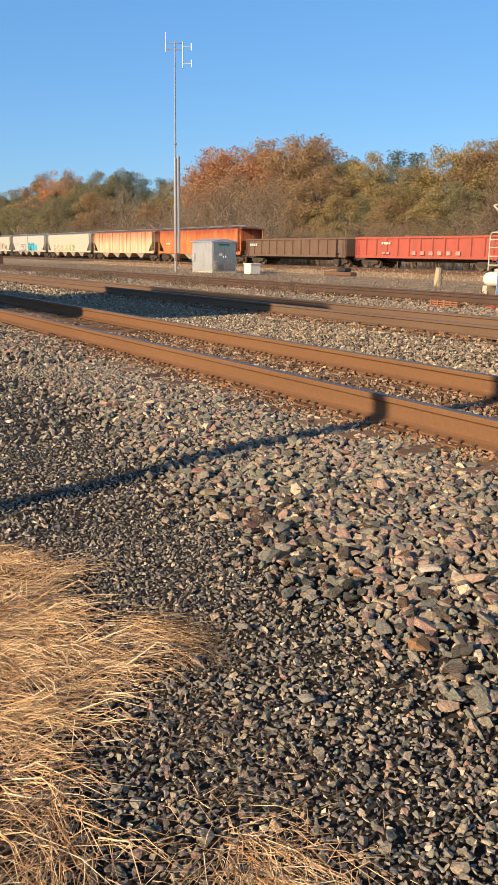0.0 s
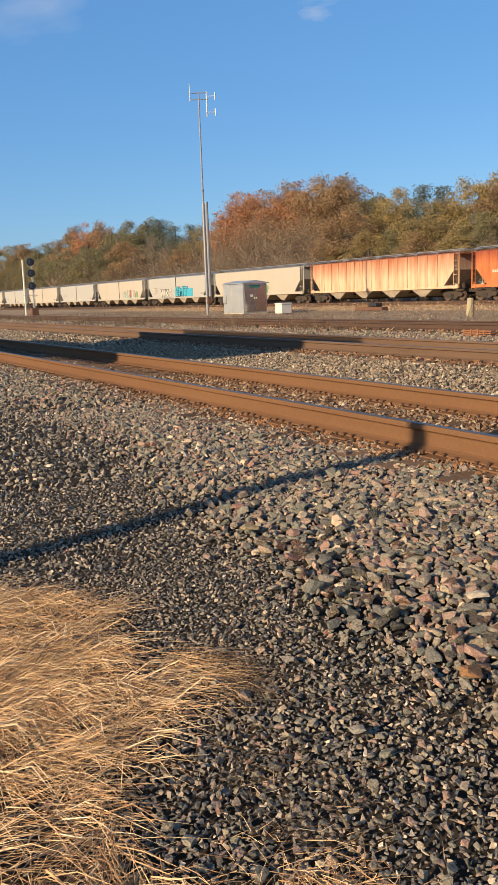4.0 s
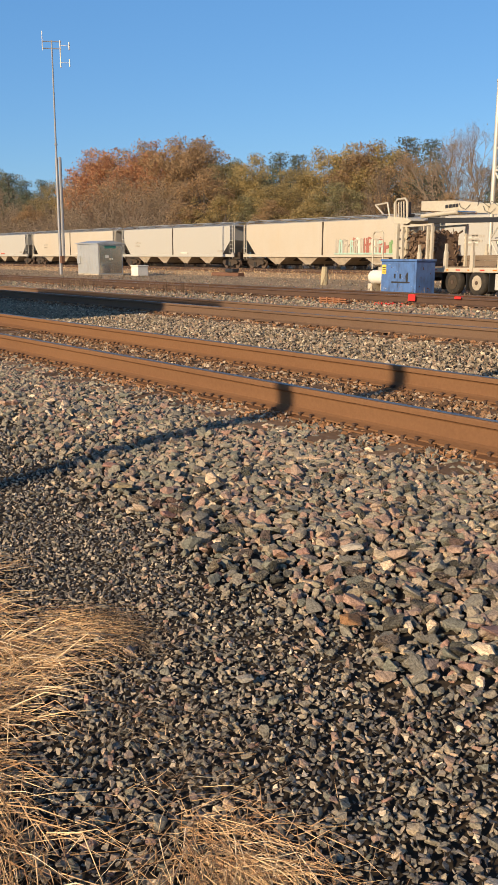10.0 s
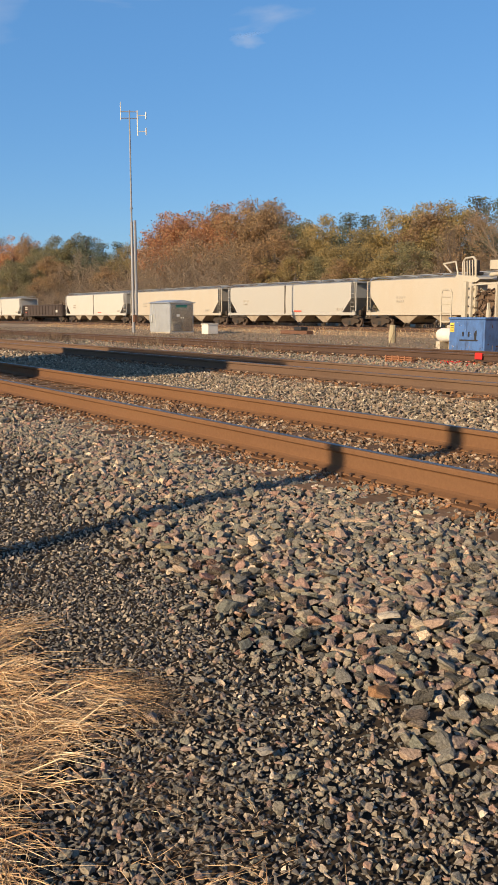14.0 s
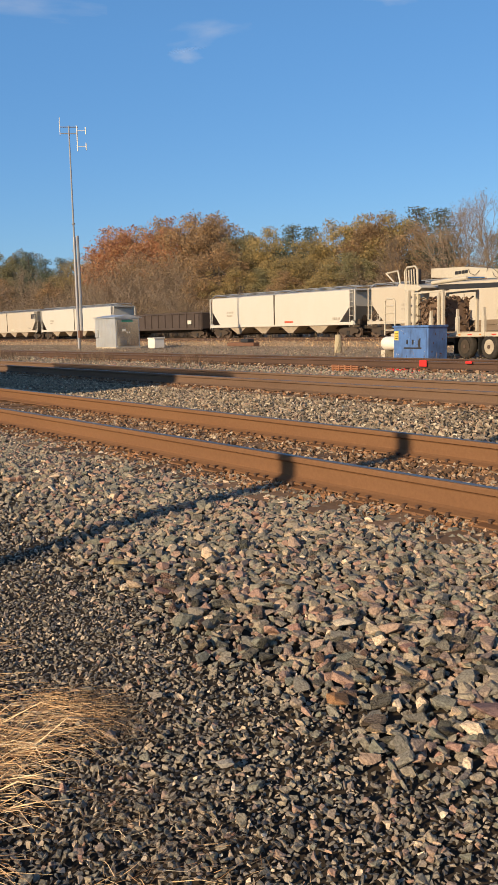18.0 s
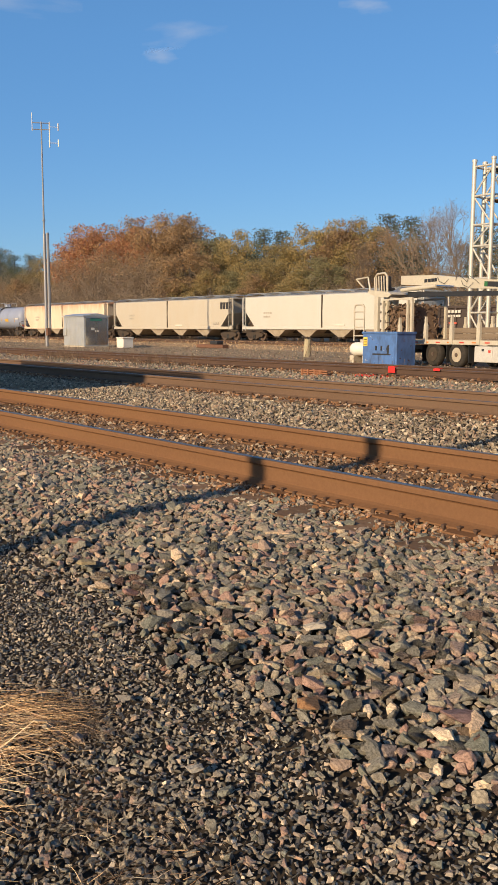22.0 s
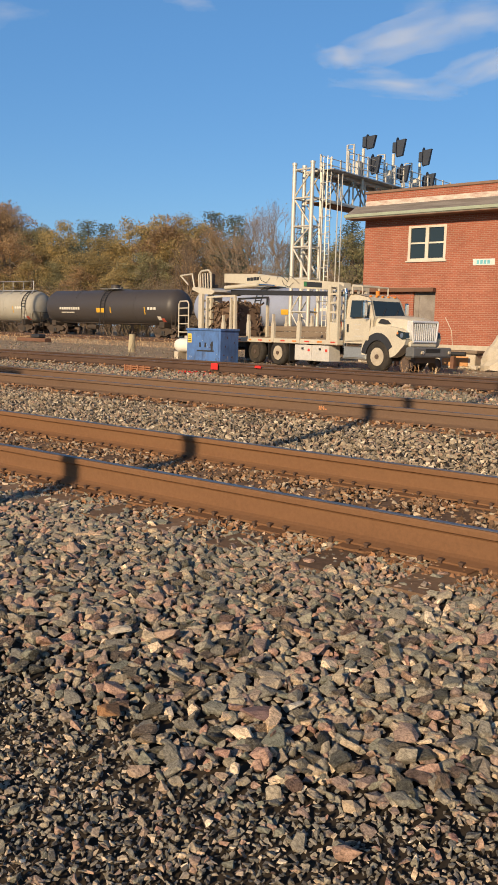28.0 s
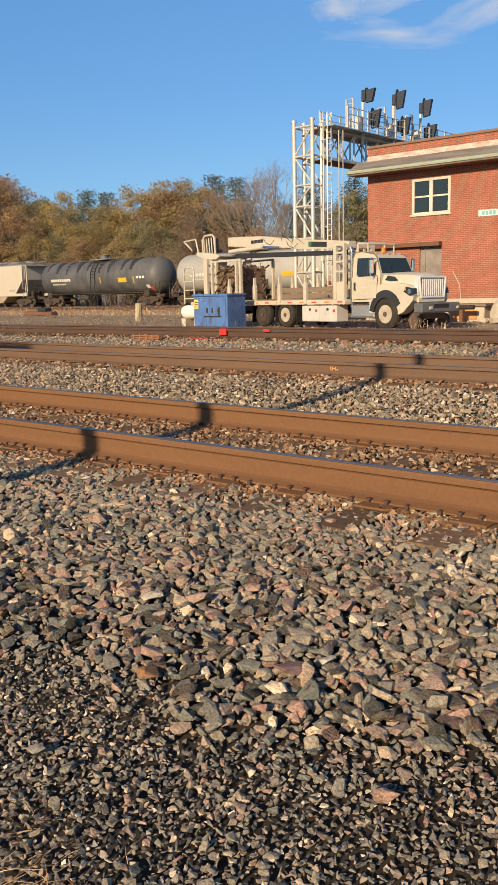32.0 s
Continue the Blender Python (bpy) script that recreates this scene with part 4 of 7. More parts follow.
def run_down(m, colour, z0, z1, most):
    """Rust over a paint: thick along the roof's edge, running down in ragged streaks to about z0."""
    nt = m.node_tree
    p = nt.nodes["Principled BSDF"]
    under = p.inputs["Base Color"].links[0].from_socket
    tc, xyz = nt.nodes.new("ShaderNodeTexCoord"), nt.nodes.new("ShaderNodeSeparateXYZ")
    nt.links.new(tc.outputs["Object"], xyz.inputs[0])
    rag = nt.nodes.new("ShaderNodeMath")
    rag.operation = 'MULTIPLY_ADD'
    rag.inputs[1].default_value = 3.6
    nt.links.new(noise_tex(nt, 1.6, 6, 0.7, stretch=(1.5, 1, 0.10)), rag.inputs[0])
    nt.links.new(xyz.outputs["Z"], rag.inputs[2])
    reach = nt.nodes.new("ShaderNodeMapRange")
    reach.inputs["From Min"].default_value, reach.inputs["From Max"].default_value = z0 + 1.8, z1 + 1.8
    reach.inputs["To Max"].default_value = most
    nt.links.new(rag.outputs[0], reach.inputs["Value"])
    nt.links.new(mixc(nt, reach.outputs[0], under, colour), p.inputs["Base Color"])
    return m


CREAM, WHITE, GREYW = (0.455, 0.41, 0.335), (0.52, 0.495, 0.44), (0.405, 0.39, 0.352)
M_ORANGE = paint("orange_hopper_paint", (0.60, 0.19, 0.06), (0.34, 0.085, 0.035), rough=0.65, scale=0.9, streak=(1.6, 1, 0.35), amount=0.95)
M_ORANGE = run_down(M_ORANGE, (0.21, 0.04, 0.018), 2.8, 4.0, 0.93)
M_RUSTY = run_down(paint("rust_streaked_cream", (0.62, 0.47, 0.31), (0.42, 0.17, 0.07), rough=0.7, scale=1.5, streak=(1.8, 1, 0.12), amount=0.7), (0.34, 0.085, 0.028), 2.1, 4.3, 0.95)
M_CREAM = paint("cream_hopper_paint", CREAM, (0.44, 0.36, 0.26), rough=0.6, scale=0.6, streak=(1.2, 1, 0.3), amount=0.55)
M_WHITE = paint("white_hopper_paint", WHITE, (0.50, 0.45, 0.38), rough=0.55, scale=0.6, streak=(1.2, 1, 0.3), amount=0.5)
M_GREYW = paint("grey_white_hopper_paint", GREYW, (0.42, 0.39, 0.34), rough=0.6, scale=0.6, streak=(1.2, 1, 0.3), amount=0.5)
M_RUSTCREAM = run_down(paint("cream_paint_with_rust", (0.66, 0.55, 0.41), (0.45, 0.20, 0.08), rough=0.65, scale=0.8, streak=(1.2, 1, 0.25), amount=0.35), (0.45, 0.17, 0.06), 3.3, 4.6, 0.9)
M_RED = paint("red_gondola_paint", (0.40, 0.095, 0.070), (0.26, 0.09, 0.065), rough=0.75, scale=1.1, streak=(1.5, 1, 0.4), amount=0.8)
M_BROWN = paint("brown_gondola_paint", (0.155, 0.10, 0.075), (0.085, 0.055, 0.042), rough=0.8, scale=0.7)
M_DARKG = paint("dark_gondola_paint", (0.075, 0.058, 0.052), (0.04, 0.034, 0.03), rough=0.8, scale=0.7)
M_BLUET = paint("blue_grey_tank_paint", (0.26, 0.29, 0.38), (0.20, 0.21, 0.25), rough=0.5, scale=0.6)
M_BLACKT = paint("black_tank_paint", (0.050, 0.044, 0.043), (0.055, 0.045, 0.04), rough=0.5, scale=0.6)
M_OLIVET = paint("olive_grey_tank_paint", (0.33, 0.31, 0.26), (0.22, 0.19, 0.15), rough=0.6, scale=0.6)
M_GREYT = paint("pale_grey_tank_paint", (0.36, 0.35, 0.32), (0.25, 0.23, 0.2), rough=0.6, scale=0.6)
M_SLATET = paint("slate_tank_paint", (0.11, 0.11, 0.11), (0.035, 0.035, 0.04), rough=0.55, scale=0.7, streak=(1.0, 1, 0.4), amount=0.9)

# kind, coupler behind, coupler ahead (metres along the track at the start), material, label
CONSIST = [
    ("gondola", -71.5, -51.0, M_RED, "red steel gondola car with faded white lettering", {}),
    ("gondola", -92.8, -71.5, M_BROWN, "brown ribbed steel gondola car", {}),
    ("hopper", -117.9, -92.8, M_ORANGE, "bright orange covered hopper car", {"seam": False}),
    ("hopper", -143.8, -117.9, M_RUSTY, "cream covered hopper car streaked with orange rust", {"seam": False, "ribs": 14}),
    ("hopper", -168.4, -143.8, M_CREAM, "cream covered hopper car with pale graffiti", {"seam": False}),
    ("hopper", -192.5, -168.4, M_GREYW, "grey-white covered hopper car with blue graffiti", {}),
    ("hopper", -217.3, -192.5, M_CREAM, "cream covered hopper car with colourful graffiti", {"seam": True}),
    ("hopper", -241.3, -217.3, M_GREYW, "grey-white covered hopper car with a dark seam", {}),
    ("hopper", -267.0, -241.3, M_CREAM, "plain cream covered hopper car", {}),
    ("hopper", -291.2, -267.0, M_GREYW, "plain grey-white covered hopper car", {}),
    ("hopper", -317.0, -291.2, M_CREAM, "clean cream covered hopper car", {"seam": False}),
    ("hopper", -341.2, -317.0, M_WHITE, "clean white covered hopper car", {}),
    ("gondola", -361.6, -341.2, M_DARKG, "dark brown ribbed gondola car with white lettering", {}),
    ("hopper", -386.0, -361.6, M_WHITE, "white covered hopper car with a dark seam", {}),
    ("hopper", -411.0, -386.0, M_CREAM, "cream covered hopper car with large black lettering", {}),
    ("hopper", -436.3, -411.0, M_RUSTCREAM, "cream covered hopper car with rust stains along its roof", {}),
    ("tank", -453.3, -436.3, M_BLUET, "plain blue-grey tank car with a yellow placard", {}),
    ("tank", -473.4, -453.3, M_BLACKT, "black tank car with white lettering", {"rails": False}),
    ("tank", -492.5, -473.4, M_OLIVET, "weathered olive-grey tank car with roof handrails", {"rails": False, "long_walk": True}),
    ("tank", -511.5, -492.5, M_GREYT, "pale grey tank car with a yellow placard", {}),
    ("tank", -530.5, -511.5, M_SLATET, "slate-grey tank car with black run-down stains", {"rails": False}),
    ("hopper", -555.0, -530.5, M_CREAM, "cream covered hopper car at the tail", {}),
]
BUILD = {"gondola": gondola_car, "hopper": hopper_car, "tank": tank_car}
for kind, back, ahead, mat, label, extra in CONSIST:
    car = BUILD[kind]((ahead - back) * U, mat, label, **extra)
    car["start"] = (ahead + back) / 2 * U
    CARS.append(car)

# lettering and graffiti on the near sides: bars where nothing can be read
M_MARKW = paint("faded_white_marks", (0.62, 0.58, 0.50), rough=0.7)
M_FADED = paint("worn_white_marks", (0.50, 0.32, 0.27), (0.38, 0.07, 0.055), rough=0.7, scale=4, amount=0.9)
M_MARKK = paint("black_marks", (0.03, 0.028, 0.03), rough=0.7)
M_TANMARK = paint("grey_marks", (0.40, 0.36, 0.30), rough=0.7)
M_MARKY = paint("yellow_placard", (0.62, 0.36, 0.03), rough=0.6)
M_MARKR = paint("red_placard", (0.50, 0.10, 0.06), rough=0.6)
M_GTURQ = paint("turquoise_graffiti", (0.06, 0.38, 0.50), (0.04, 0.28, 0.40), rough=0.6)
M_GRED = paint("red_brown_graffiti", (0.36, 0.13, 0.10), rough=0.6)
M_GGREEN = paint("green_graffiti", (0.20, 0.33, 0.14), rough=0.6)
M_GPALE = paint("pale_mint_graffiti", (0.36, 0.52, 0.44), rough=0.6)
M_GPINK = paint("pale_yellow_graffiti", (0.60, 0.53, 0.28), rough=0.6)


def mark(car, x0, x1, z0, z1, mat, name="mark", round_r=None, proud=0.0):
    """A flat patch on the near side of a car; round_r: the radius of a tank's shell."""
    if round_r:
        zc = 1.02 + round_r
        n = 4
        pts = [z0 + (z1 - z0) * k / n for k in range(n + 1)]
        at = lambda z, r: -math.sqrt(max(r * r - (z - zc) ** 2, 0.01))
        poly = [(at(z, round_r - 0.03), z) for z in pts][::-1] + [(at(z, round_r + 0.012 + proud), z) for z in pts]
        return part(name, Geo().prism(poly, "x", x0, x1), mat, car)
    return part(name, Geo().box(x0, x1, -1.636 - proud, -1.57, z0, z1), mat, car)


def bars(car, x0, x1, z0, z1, n, mat, name="lettering", round_r=None, gap=0.3):
    w = (x1 - x0) / (n - gap)
    for k in range(n):
        mark(car, x0 + k * w, x0 + k * w + w * (1 - gap), z0, z1, mat, name, round_r)


def scrawl(car, x0, x1, z0, z1, mats, n, seed, name="graffiti"):
    """Overlapping bent strokes, as sprayed letters."""
    r = random.Random(seed)
    w = (x1 - x0) / n
    for k in range(n):
        cx = x0 + (k + 0.5) * w
        m = mats[k % len(mats)]
        lean = r.uniform(-0.2, 0.2) * w
        up = r.uniform(0.85, 1.0) * (z1 - z0)
        t = w * r.uniform(0.16, 0.26)
        off = 0.004 * (k % 3)
        for q, (a0, b0, a1, b1) in enumerate(((-0.32, 0, -0.32 + lean, 1), (0.32, 0, 0.25 + lean, 1), (-0.35, 0.5, 0.35, 0.62), (-0.35, 0.98, 0.4, 0.9))):
            if q and r.random() < 0.22:
                continue
            p0, p1 = Vector((cx + a0 * w, z0 + b0 * up)), Vector((cx + a1 * w, z0 + b1 * up))
            d = (p1 - p0).normalized()
            nn = Vector((-d.y, d.x)) * t
            poly = [tuple(p0 - nn), tuple(p1 - nn * 0.7), tuple(p1 + nn * 0.7), tuple(p0 + nn)]
            part(name, Geo().prism(poly[::-1], "y", -1.640 - off - 0.003 * q, -1.575), m, car)


def sprayed_word(car, word, x, z, size, mat, edge):
    for y, grow, m in ((-1.645, 0.10, edge), (-1.665, 0.035, mat)):
        cu = bpy.data.curves.new("graffiti_word", 'FONT')
        cu.body, cu.size, cu.extrude, cu.offset, cu.space_character = word, size, 0.006, grow, 1.12
        cu.materials.append(m)
        ob = new("graffiti_word", cu)
        ob.parent = car
        ob.matrix_basis = Matrix.Translation((x, y, z)) @ Matrix.Rotation(radians(90), 4, 'X') @ Matrix.Diagonal((1.15, 1, 1, 1))


bars(CARS[0], -5.1, -3.9, 2.1, 2.3, 4, M_MARKW)
bars(CARS[0], -1.0, 4.8, 1.2, 1.52, 6, M_FADED, "lettering", gap=0.55)
bars(CARS[0], -5.0, -4.0, 1.25, 1.45, 2, M_FADED, gap=0.4)
bars(CARS[1], -8.5, -7.0, 2.0, 2.25, 4, M_MARKW)
mark(CARS[2], 8.2, 8.9, 1.4, 1.95, M_MARKW)
mark(CARS[2], 8.3, 8.8, 1.5, 1.85, M_ORANGE, proud=0.006)
bars(CARS[2], -8.6, -7.4, 2.2, 2.4, 5, M_MARKW)
scrawl(CARS[4], -7.4, 1.0, 1.3, 2.3, (M_TANMARK, M_CREAM, M_GPINK), 12, 3)
scrawl(CARS[4], 1.0, 3.6, 1.3, 2.3, (M_GGREEN, M_GPINK, M_CREAM), 4, 5)
sprayed_word(CARS[5], "WKT", -5.5, 1.3, 1.45, M_MARKW, M_MARKK)
mark(CARS[5], -0.25, 5.6, 1.28, 2.35, M_GTURQ, "graffiti")
sprayed_word(CARS[5], "EMT", -0.1, 1.36, 1.75, M_GTURQ, M_MARKK)
for k in range(5):
    mark(CARS[5], -8.3, -7.05, 1.85 + 0.17 * k, 1.96 + 0.17 * k, M_MARKW if k % 2 else M_TANMARK)
scrawl(CARS[6], 1.6, 4.2, 1.35, 2.5, (M_TANMARK, M_GPALE, M_TANMARK), 6, 11)
scrawl(CARS[6], 3.6, 7.0, 1.4, 2.6, (M_GRED, M_MARKW, M_TANMARK, M_GRED), 8, 12)
scrawl(CARS[6], 6.4, 8.3, 1.35, 2.3, (M_GPALE, M_GRED, M_GGREEN), 3, 13)
mark(CARS[6], 1.5, 8.4, 1.26, 1.40, M_GPALE, "graffiti")
for k in (5, 7, 8, 9, 10, 11, 13, 14, 15, 21):
    bars(CARS[k], -7.6, -6.5, 2.42, 2.6, 4, M_TANMARK)
    bars(CARS[k], -7.6, -6.7, 2.1, 2.26, 4, M_TANMARK)
    bars(CARS[k], 8.0, 8.9, 1.5, 1.7, 3, M_TANMARK)
    mark(CARS[k], 1.5, 2.7, 1.35, 1.5, M_MARKR if k in (9, 11) else M_MARKW)
bars(CARS[14], 9.2, 10.9, 2.95, 3.6, 4, M_MARKK, gap=0.25)
bars(CARS[12], -8.0, -6.9, 2.25, 2.45, 4, M_MARKW)
bars(CARS[12], -8.0, -6.9, 1.95, 2.12, 5, M_MARKW)
mark(CARS[12], 6.2, 6.9, 1.5, 1.9, M_MARKW)
bars(CARS[12], -7.9, -7.2, 1.45, 1.6, 2, M_MARKR)
R = 1.5
for k, y, w in ((16, 2.2, M_MARKW), (17, -0.9, M_MARKW), (18, 1.6, M_MARKW), (19, 3.3, M_MARKW), (20, 3.3, M_MARKW)):
    bars(CARS[k], -6.0, -3.2, 2.25, 2.48, 9, w, round_r=R)
    bars(CARS[k], -5.8, -4.0, 1.95, 2.05, 8, w, round_r=R)
    mark(CARS[k], y, y + 1.05, 2.02, 2.4, M_MARKY, "placard", R)
    bars(CARS[k], 5.6, 6.6, 2.3, 2.5, 3, w, round_r=R)
    mark(CARS[k], 6.6, 7.0, 1.45, 1.75, w, "placard", R)
    mark(CARS[k], 7.0, 7.35, 1.25, 1.6, M_MARKR, "placard", R)
    mark(CARS[k], 5.2, 5.3, 1.9, 2.5, M_MARKY, "reflector", R)
    mark(CARS[k], 0.9, 1.0, 2.0, 2.5, M_MARKY, "reflector", R)
# dark run-down stains over the slate tank's top
for k in range(9):
    x = -6.6 + 1.45 * k + 0.5 * math.sin(k * 3.1)
    w = 0.5 + 0.45 * abs(math.sin(k * 1.7))
    d = 0.45 + 0.5 * abs(math.sin(k * 2.3))
    for q in range(4):
        a0 = 78 - (38 + d * 28) * q / 4
        a1 = 78 - (38 + d * 28) * (q + 1) / 4
        ww = w * (1 - 0.22 * q)
        pts = [(-R * math.cos(radians(aa)) * rr, 1.02 + R + R * math.sin(radians(aa)) * rr) for aa, rr in ((a0, 0.99), (a1, 0.99), (a1, 1.006 + 0.001 * q), (a0, 1.006 + 0.001 * q))]
        part("stain", Geo().prism(pts, "x", x - ww / 2, x + ww / 2), M_MARKK, CARS[20])

# metres run by the train since the start
RUN = [(0, 0.2), (3, 43.9), (7, 103.0), (10, 146.2), (12, 175.3), (14, 204.1), (17, 247.6), (20, 288.8), (22, 317.2), (24, 345.5), (27, 386.7), (28, 400.7), (30, 428.7), (32, 456.3)]

# ---- service truck with a knuckle-boom loader ----
M_TRUCK = paint("cream_truck_paint", (0.52, 0.47, 0.37), (0.33, 0.27, 0.20), rough=0.4, scale=1.0, amount=0.35)
M_TYRE = paint("tyre_rubber", (0.03, 0.028, 0.026), (0.10, 0.08, 0.06), rough=0.9, scale=2.0, amount=0.6)
M_RIM = paint("dusty_cream_rim", (0.44, 0.38, 0.29), (0.17, 0.12, 0.08), rough=0.6, scale=3)
M_CHROME = paint("chrome", (0.75, 0.75, 0.76), rough=0.12, metal=1.0, amount=0.2, relief=0.02)
M_PLASTIC = paint("black_plastic", (0.03, 0.03, 0.032), rough=0.5)
M_ALU = paint("aluminium_step", (0.50, 0.50, 0.47), (0.3, 0.28, 0.24), rough=0.4, metal=0.7)
M_TOOLBOX = paint("grey_toolbox", (0.52, 0.50, 0.46), (0.36, 0.33, 0.28), rough=0.5)
M_DECK = paint("weathered_planks", (0.22, 0.17, 0.125), (0.12, 0.09, 0.07), rough=0.9, scale=2, streak=(0.3, 3, 3), amount=0.8)
M_AMBER = paint("amber_lens", (0.7, 0.22, 0.03), rough=0.3)
M_REDLENS = paint("red_reflector", (0.55, 0.05, 0.03), rough=0.4)
M_SCRAP = island_mat("rusty_scrap", [(0, (0.05, 0.034, 0.025)), (0.55, (0.14, 0.092, 0.062)), (1, (0.29, 0.20, 0.14))], rough=0.9)
M_GRILLE = paint("bright_grille", (0.78, 0.77, 0.74), (0.6, 0.58, 0.55), rough=0.3, metal=0.35, amount=0.2)
# the rearmost rims' shade, put into their colour
M_SHADERIM = paint("grimy_dual_rim", (0.07, 0.055, 0.042), (0.03, 0.026, 0.022), rough=0.85, scale=3)
M_HOSE = paint("black_hose", (0.02, 0.02, 0.02), rough=0.6)
M_GREENPAINT = paint("green_decal", (0.04, 0.16, 0.06), rough=0.5)
m, nt, pb = node_mat("dark_window_glass")
pb.inputs["Base Color"].default_value = (0.02, 0.03, 0.035, 1)
pb.inputs["Roughness"].default_value = 0.06
M_GLASS = m


def ring_tyre(r, w, hub):
    """Tyre section turned about y, outer radius r, width w."""
    prof = [(hub, -w / 2 + 0.02), (r * 0.88, -w / 2), (r * 0.97, -w / 2 + 0.03), (r, -w / 4), (r, w / 4), (r * 0.97, w / 2 - 0.03), (r * 0.88, w / 2), (hub, w / 2 - 0.02)]
    n = 28
    return Geo().loft([[(p[0] * math.cos(2 * math.pi * k / n), p[1], p[0] * math.sin(2 * math.pi * k / n)) for p in prof] for k in range(n + 1)], caps=False)


def truck_wheel(parent, x, y, r, side):
    w = part("wheel", ring_tyre(r, 0.28, r * 0.56), M_TYRE, parent, "dusty black truck tyre", True, at=(x, y, r))
    g = Geo()
    n = 24
    rr = r * 0.57
    s = side
    prof = [(rr, 0.135 * s), (rr * 0.93, 0.13 * s), (rr * 0.86, 0.03 * s), (rr * 0.74, -0.01 * s), (rr * 0.48, 0.02 * s), (rr * 0.44, 0.09 * s), (rr * 0.30, 0.13 * s), (0.01, 0.14 * s)]
    g.loft([[(p[0] * math.cos(2 * math.pi * k / n), p[1], p[0] * math.sin(2 * math.pi * k / n)) for p in prof] for k in range(n + 1)], caps=False)
    part("rim", g, M_RIM if x > -7 else M_SHADERIM, w, "cream steel rim" if x > -7 else "rear rim coloured dark for shade", True)
    # solid black discs give the rim's hand holes their inner darkness by colour
    g = Geo()
    for k in range(10):
        a = 2 * math.pi * k / 10
        c = (rr * 0.62 * math.cos(a), rr * 0.62 * math.sin(a))
        g.tube((c[0], -0.02 * s, c[1]), (c[0], 0.026 * s, c[1]), rr * 0.13, 8)
    part("hand_holes", g, M_PLASTIC, w)
    g = Geo()
    for k in range(10):
        a = 2 * math.pi * (k + 0.5) / 10
        g.tube((rr * 0.37 * math.cos(a), 0.10 * s, rr * 0.37 * math.sin(a)), (rr * 0.37 * math.cos(a), 0.135 * s, rr * 0.37 * math.sin(a)), rr * 0.045, 6)
    g.tube((0, 0.12 * s, 0), (0, 0.165 * s, 0), rr * 0.27, 12)
    part("wheel_hub", g, M_WHEEL, w, "grimy hub with wheel nuts")


def service_truck():
    tr = empty("service_truck", Matrix.Translation((-15.79, 22.01, -0.462)) @ Matrix.Rotation(radians(-13.0), 4, 'Z'),
               "cream flatbed rail service truck with a folded loader crane", "truck")
    W = 2.05
    for x in (0.0, -6.19, -7.85):
        for y, s in ((0.14, -1), (W - 0.14, 1)):
            truck_wheel(tr, x, y, 0.55 if x == 0 else 0.49, s)
    # frame
    g = Geo()
    for y in (0.75, W - 0.87):
        g.box(-13.9, 1.35, y, y + 0.12, 0.62, 0.86, 0.01)
    for x in (-13, -10, -7.85, -6.19, -4, -1.5, 0):
        g.box(x - 0.06, x + 0.06, 0.3, W - 0.3, 0.52, 0.66)
    g.tube((0, 0.2, 0.47), (0, W - 0.2, 0.47), 0.08)
    g.tube((-6.19, 0.2, 0.47), (-6.19, W - 0.2, 0.47), 0.1)
    g.tube((-7.85, 0.2, 0.47), (-7.85, W - 0.2, 0.47), 0.1)
    part("chassis", g, M_PLASTIC, tr, "dark steel truck frame and axles")
    # cab, narrower than the bed
    C = 1.72
    cab = [(-1.95, 0.98), (-0.42, 0.98), (-0.28, 1.90), (-0.60, 2.50), (-0.78, 2.62), (-1.5, 2.74), (-1.85, 2.72), (-1.96, 2.5)]
    tuck = lambda z: 0.16 * max(0.0, z - 1.85)
    g = Geo().loft([[(x, 0.06 + tuck(z), z) for x, z in cab], [(x, 0.02 + tuck(z) * 0.8, z) for x, z in cab],
                    [(x, C - 0.02 - tuck(z) * 0.8, z) for x, z in cab], [(x, C - 0.06 - tuck(z), z) for x, z in cab]])
    part("cab", g, M_TRUCK, tr, "cream truck cab")
    for y, s in ((0.02, -1), (C - 0.02, 1)):
        lo, hi = (y - 0.03, y) if s < 0 else (y, y + 0.03)
        d = part("door", Geo().prism([(-1.86, 1.06), (-0.50, 1.10), (-0.44, 1.82), (-1.86, 1.84)], "y", lo, hi), M_TRUCK, tr, "cream cab door")
        part("handle", Geo().box(-1.74, -1.64, y - 0.055 if s < 0 else y + 0.03, y - 0.03 if s < 0 else y + 0.055, 1.38, 1.66, 0.005), M_PLASTIC, d, "black door handle")
        off = [0.02 + 0.8 * tuck(z) - 0.006 for z in (1.90, 2.48)]
        yy = off if s < 0 else [C - q for q in off]
        g = Geo().loft([[(x, yq + dy * s, z) for (x, z), yq in zip(((-1.62, 1.90), (-0.60, 1.90), (-0.80, 2.48), (-1.64, 2.50)), (yy[0], yy[0], yy[1], yy[1]))] for dy in (-0.02, 0.008)])
        part("side_window", g, M_GLASS, tr, "dark side window")
        part("window_post", Geo().tube((-0.98, yy[0] + 0.01 * s, 1.90), (-1.0, yy[1] + 0.01 * s, 2.48), 0.02, 6), M_PLASTIC, tr)
        mr = part("mirror_arm", Geo().path([(-0.45, y + 0.02 * s, 2.42), (-0.55, y + 0.22 * s, 2.46), (-0.55, y + 0.24 * s, 1.85), (-0.45, y + 0.02 * s, 1.86)], 0.016), M_CHROME, tr)
        part("mirror", Geo().box(-0.60, -0.50, y + 0.2 * s - 0.09, y + 0.2 * s + 0.09, 1.92, 2.42, 0.03), M_CHROME, mr, "chrome side mirror")
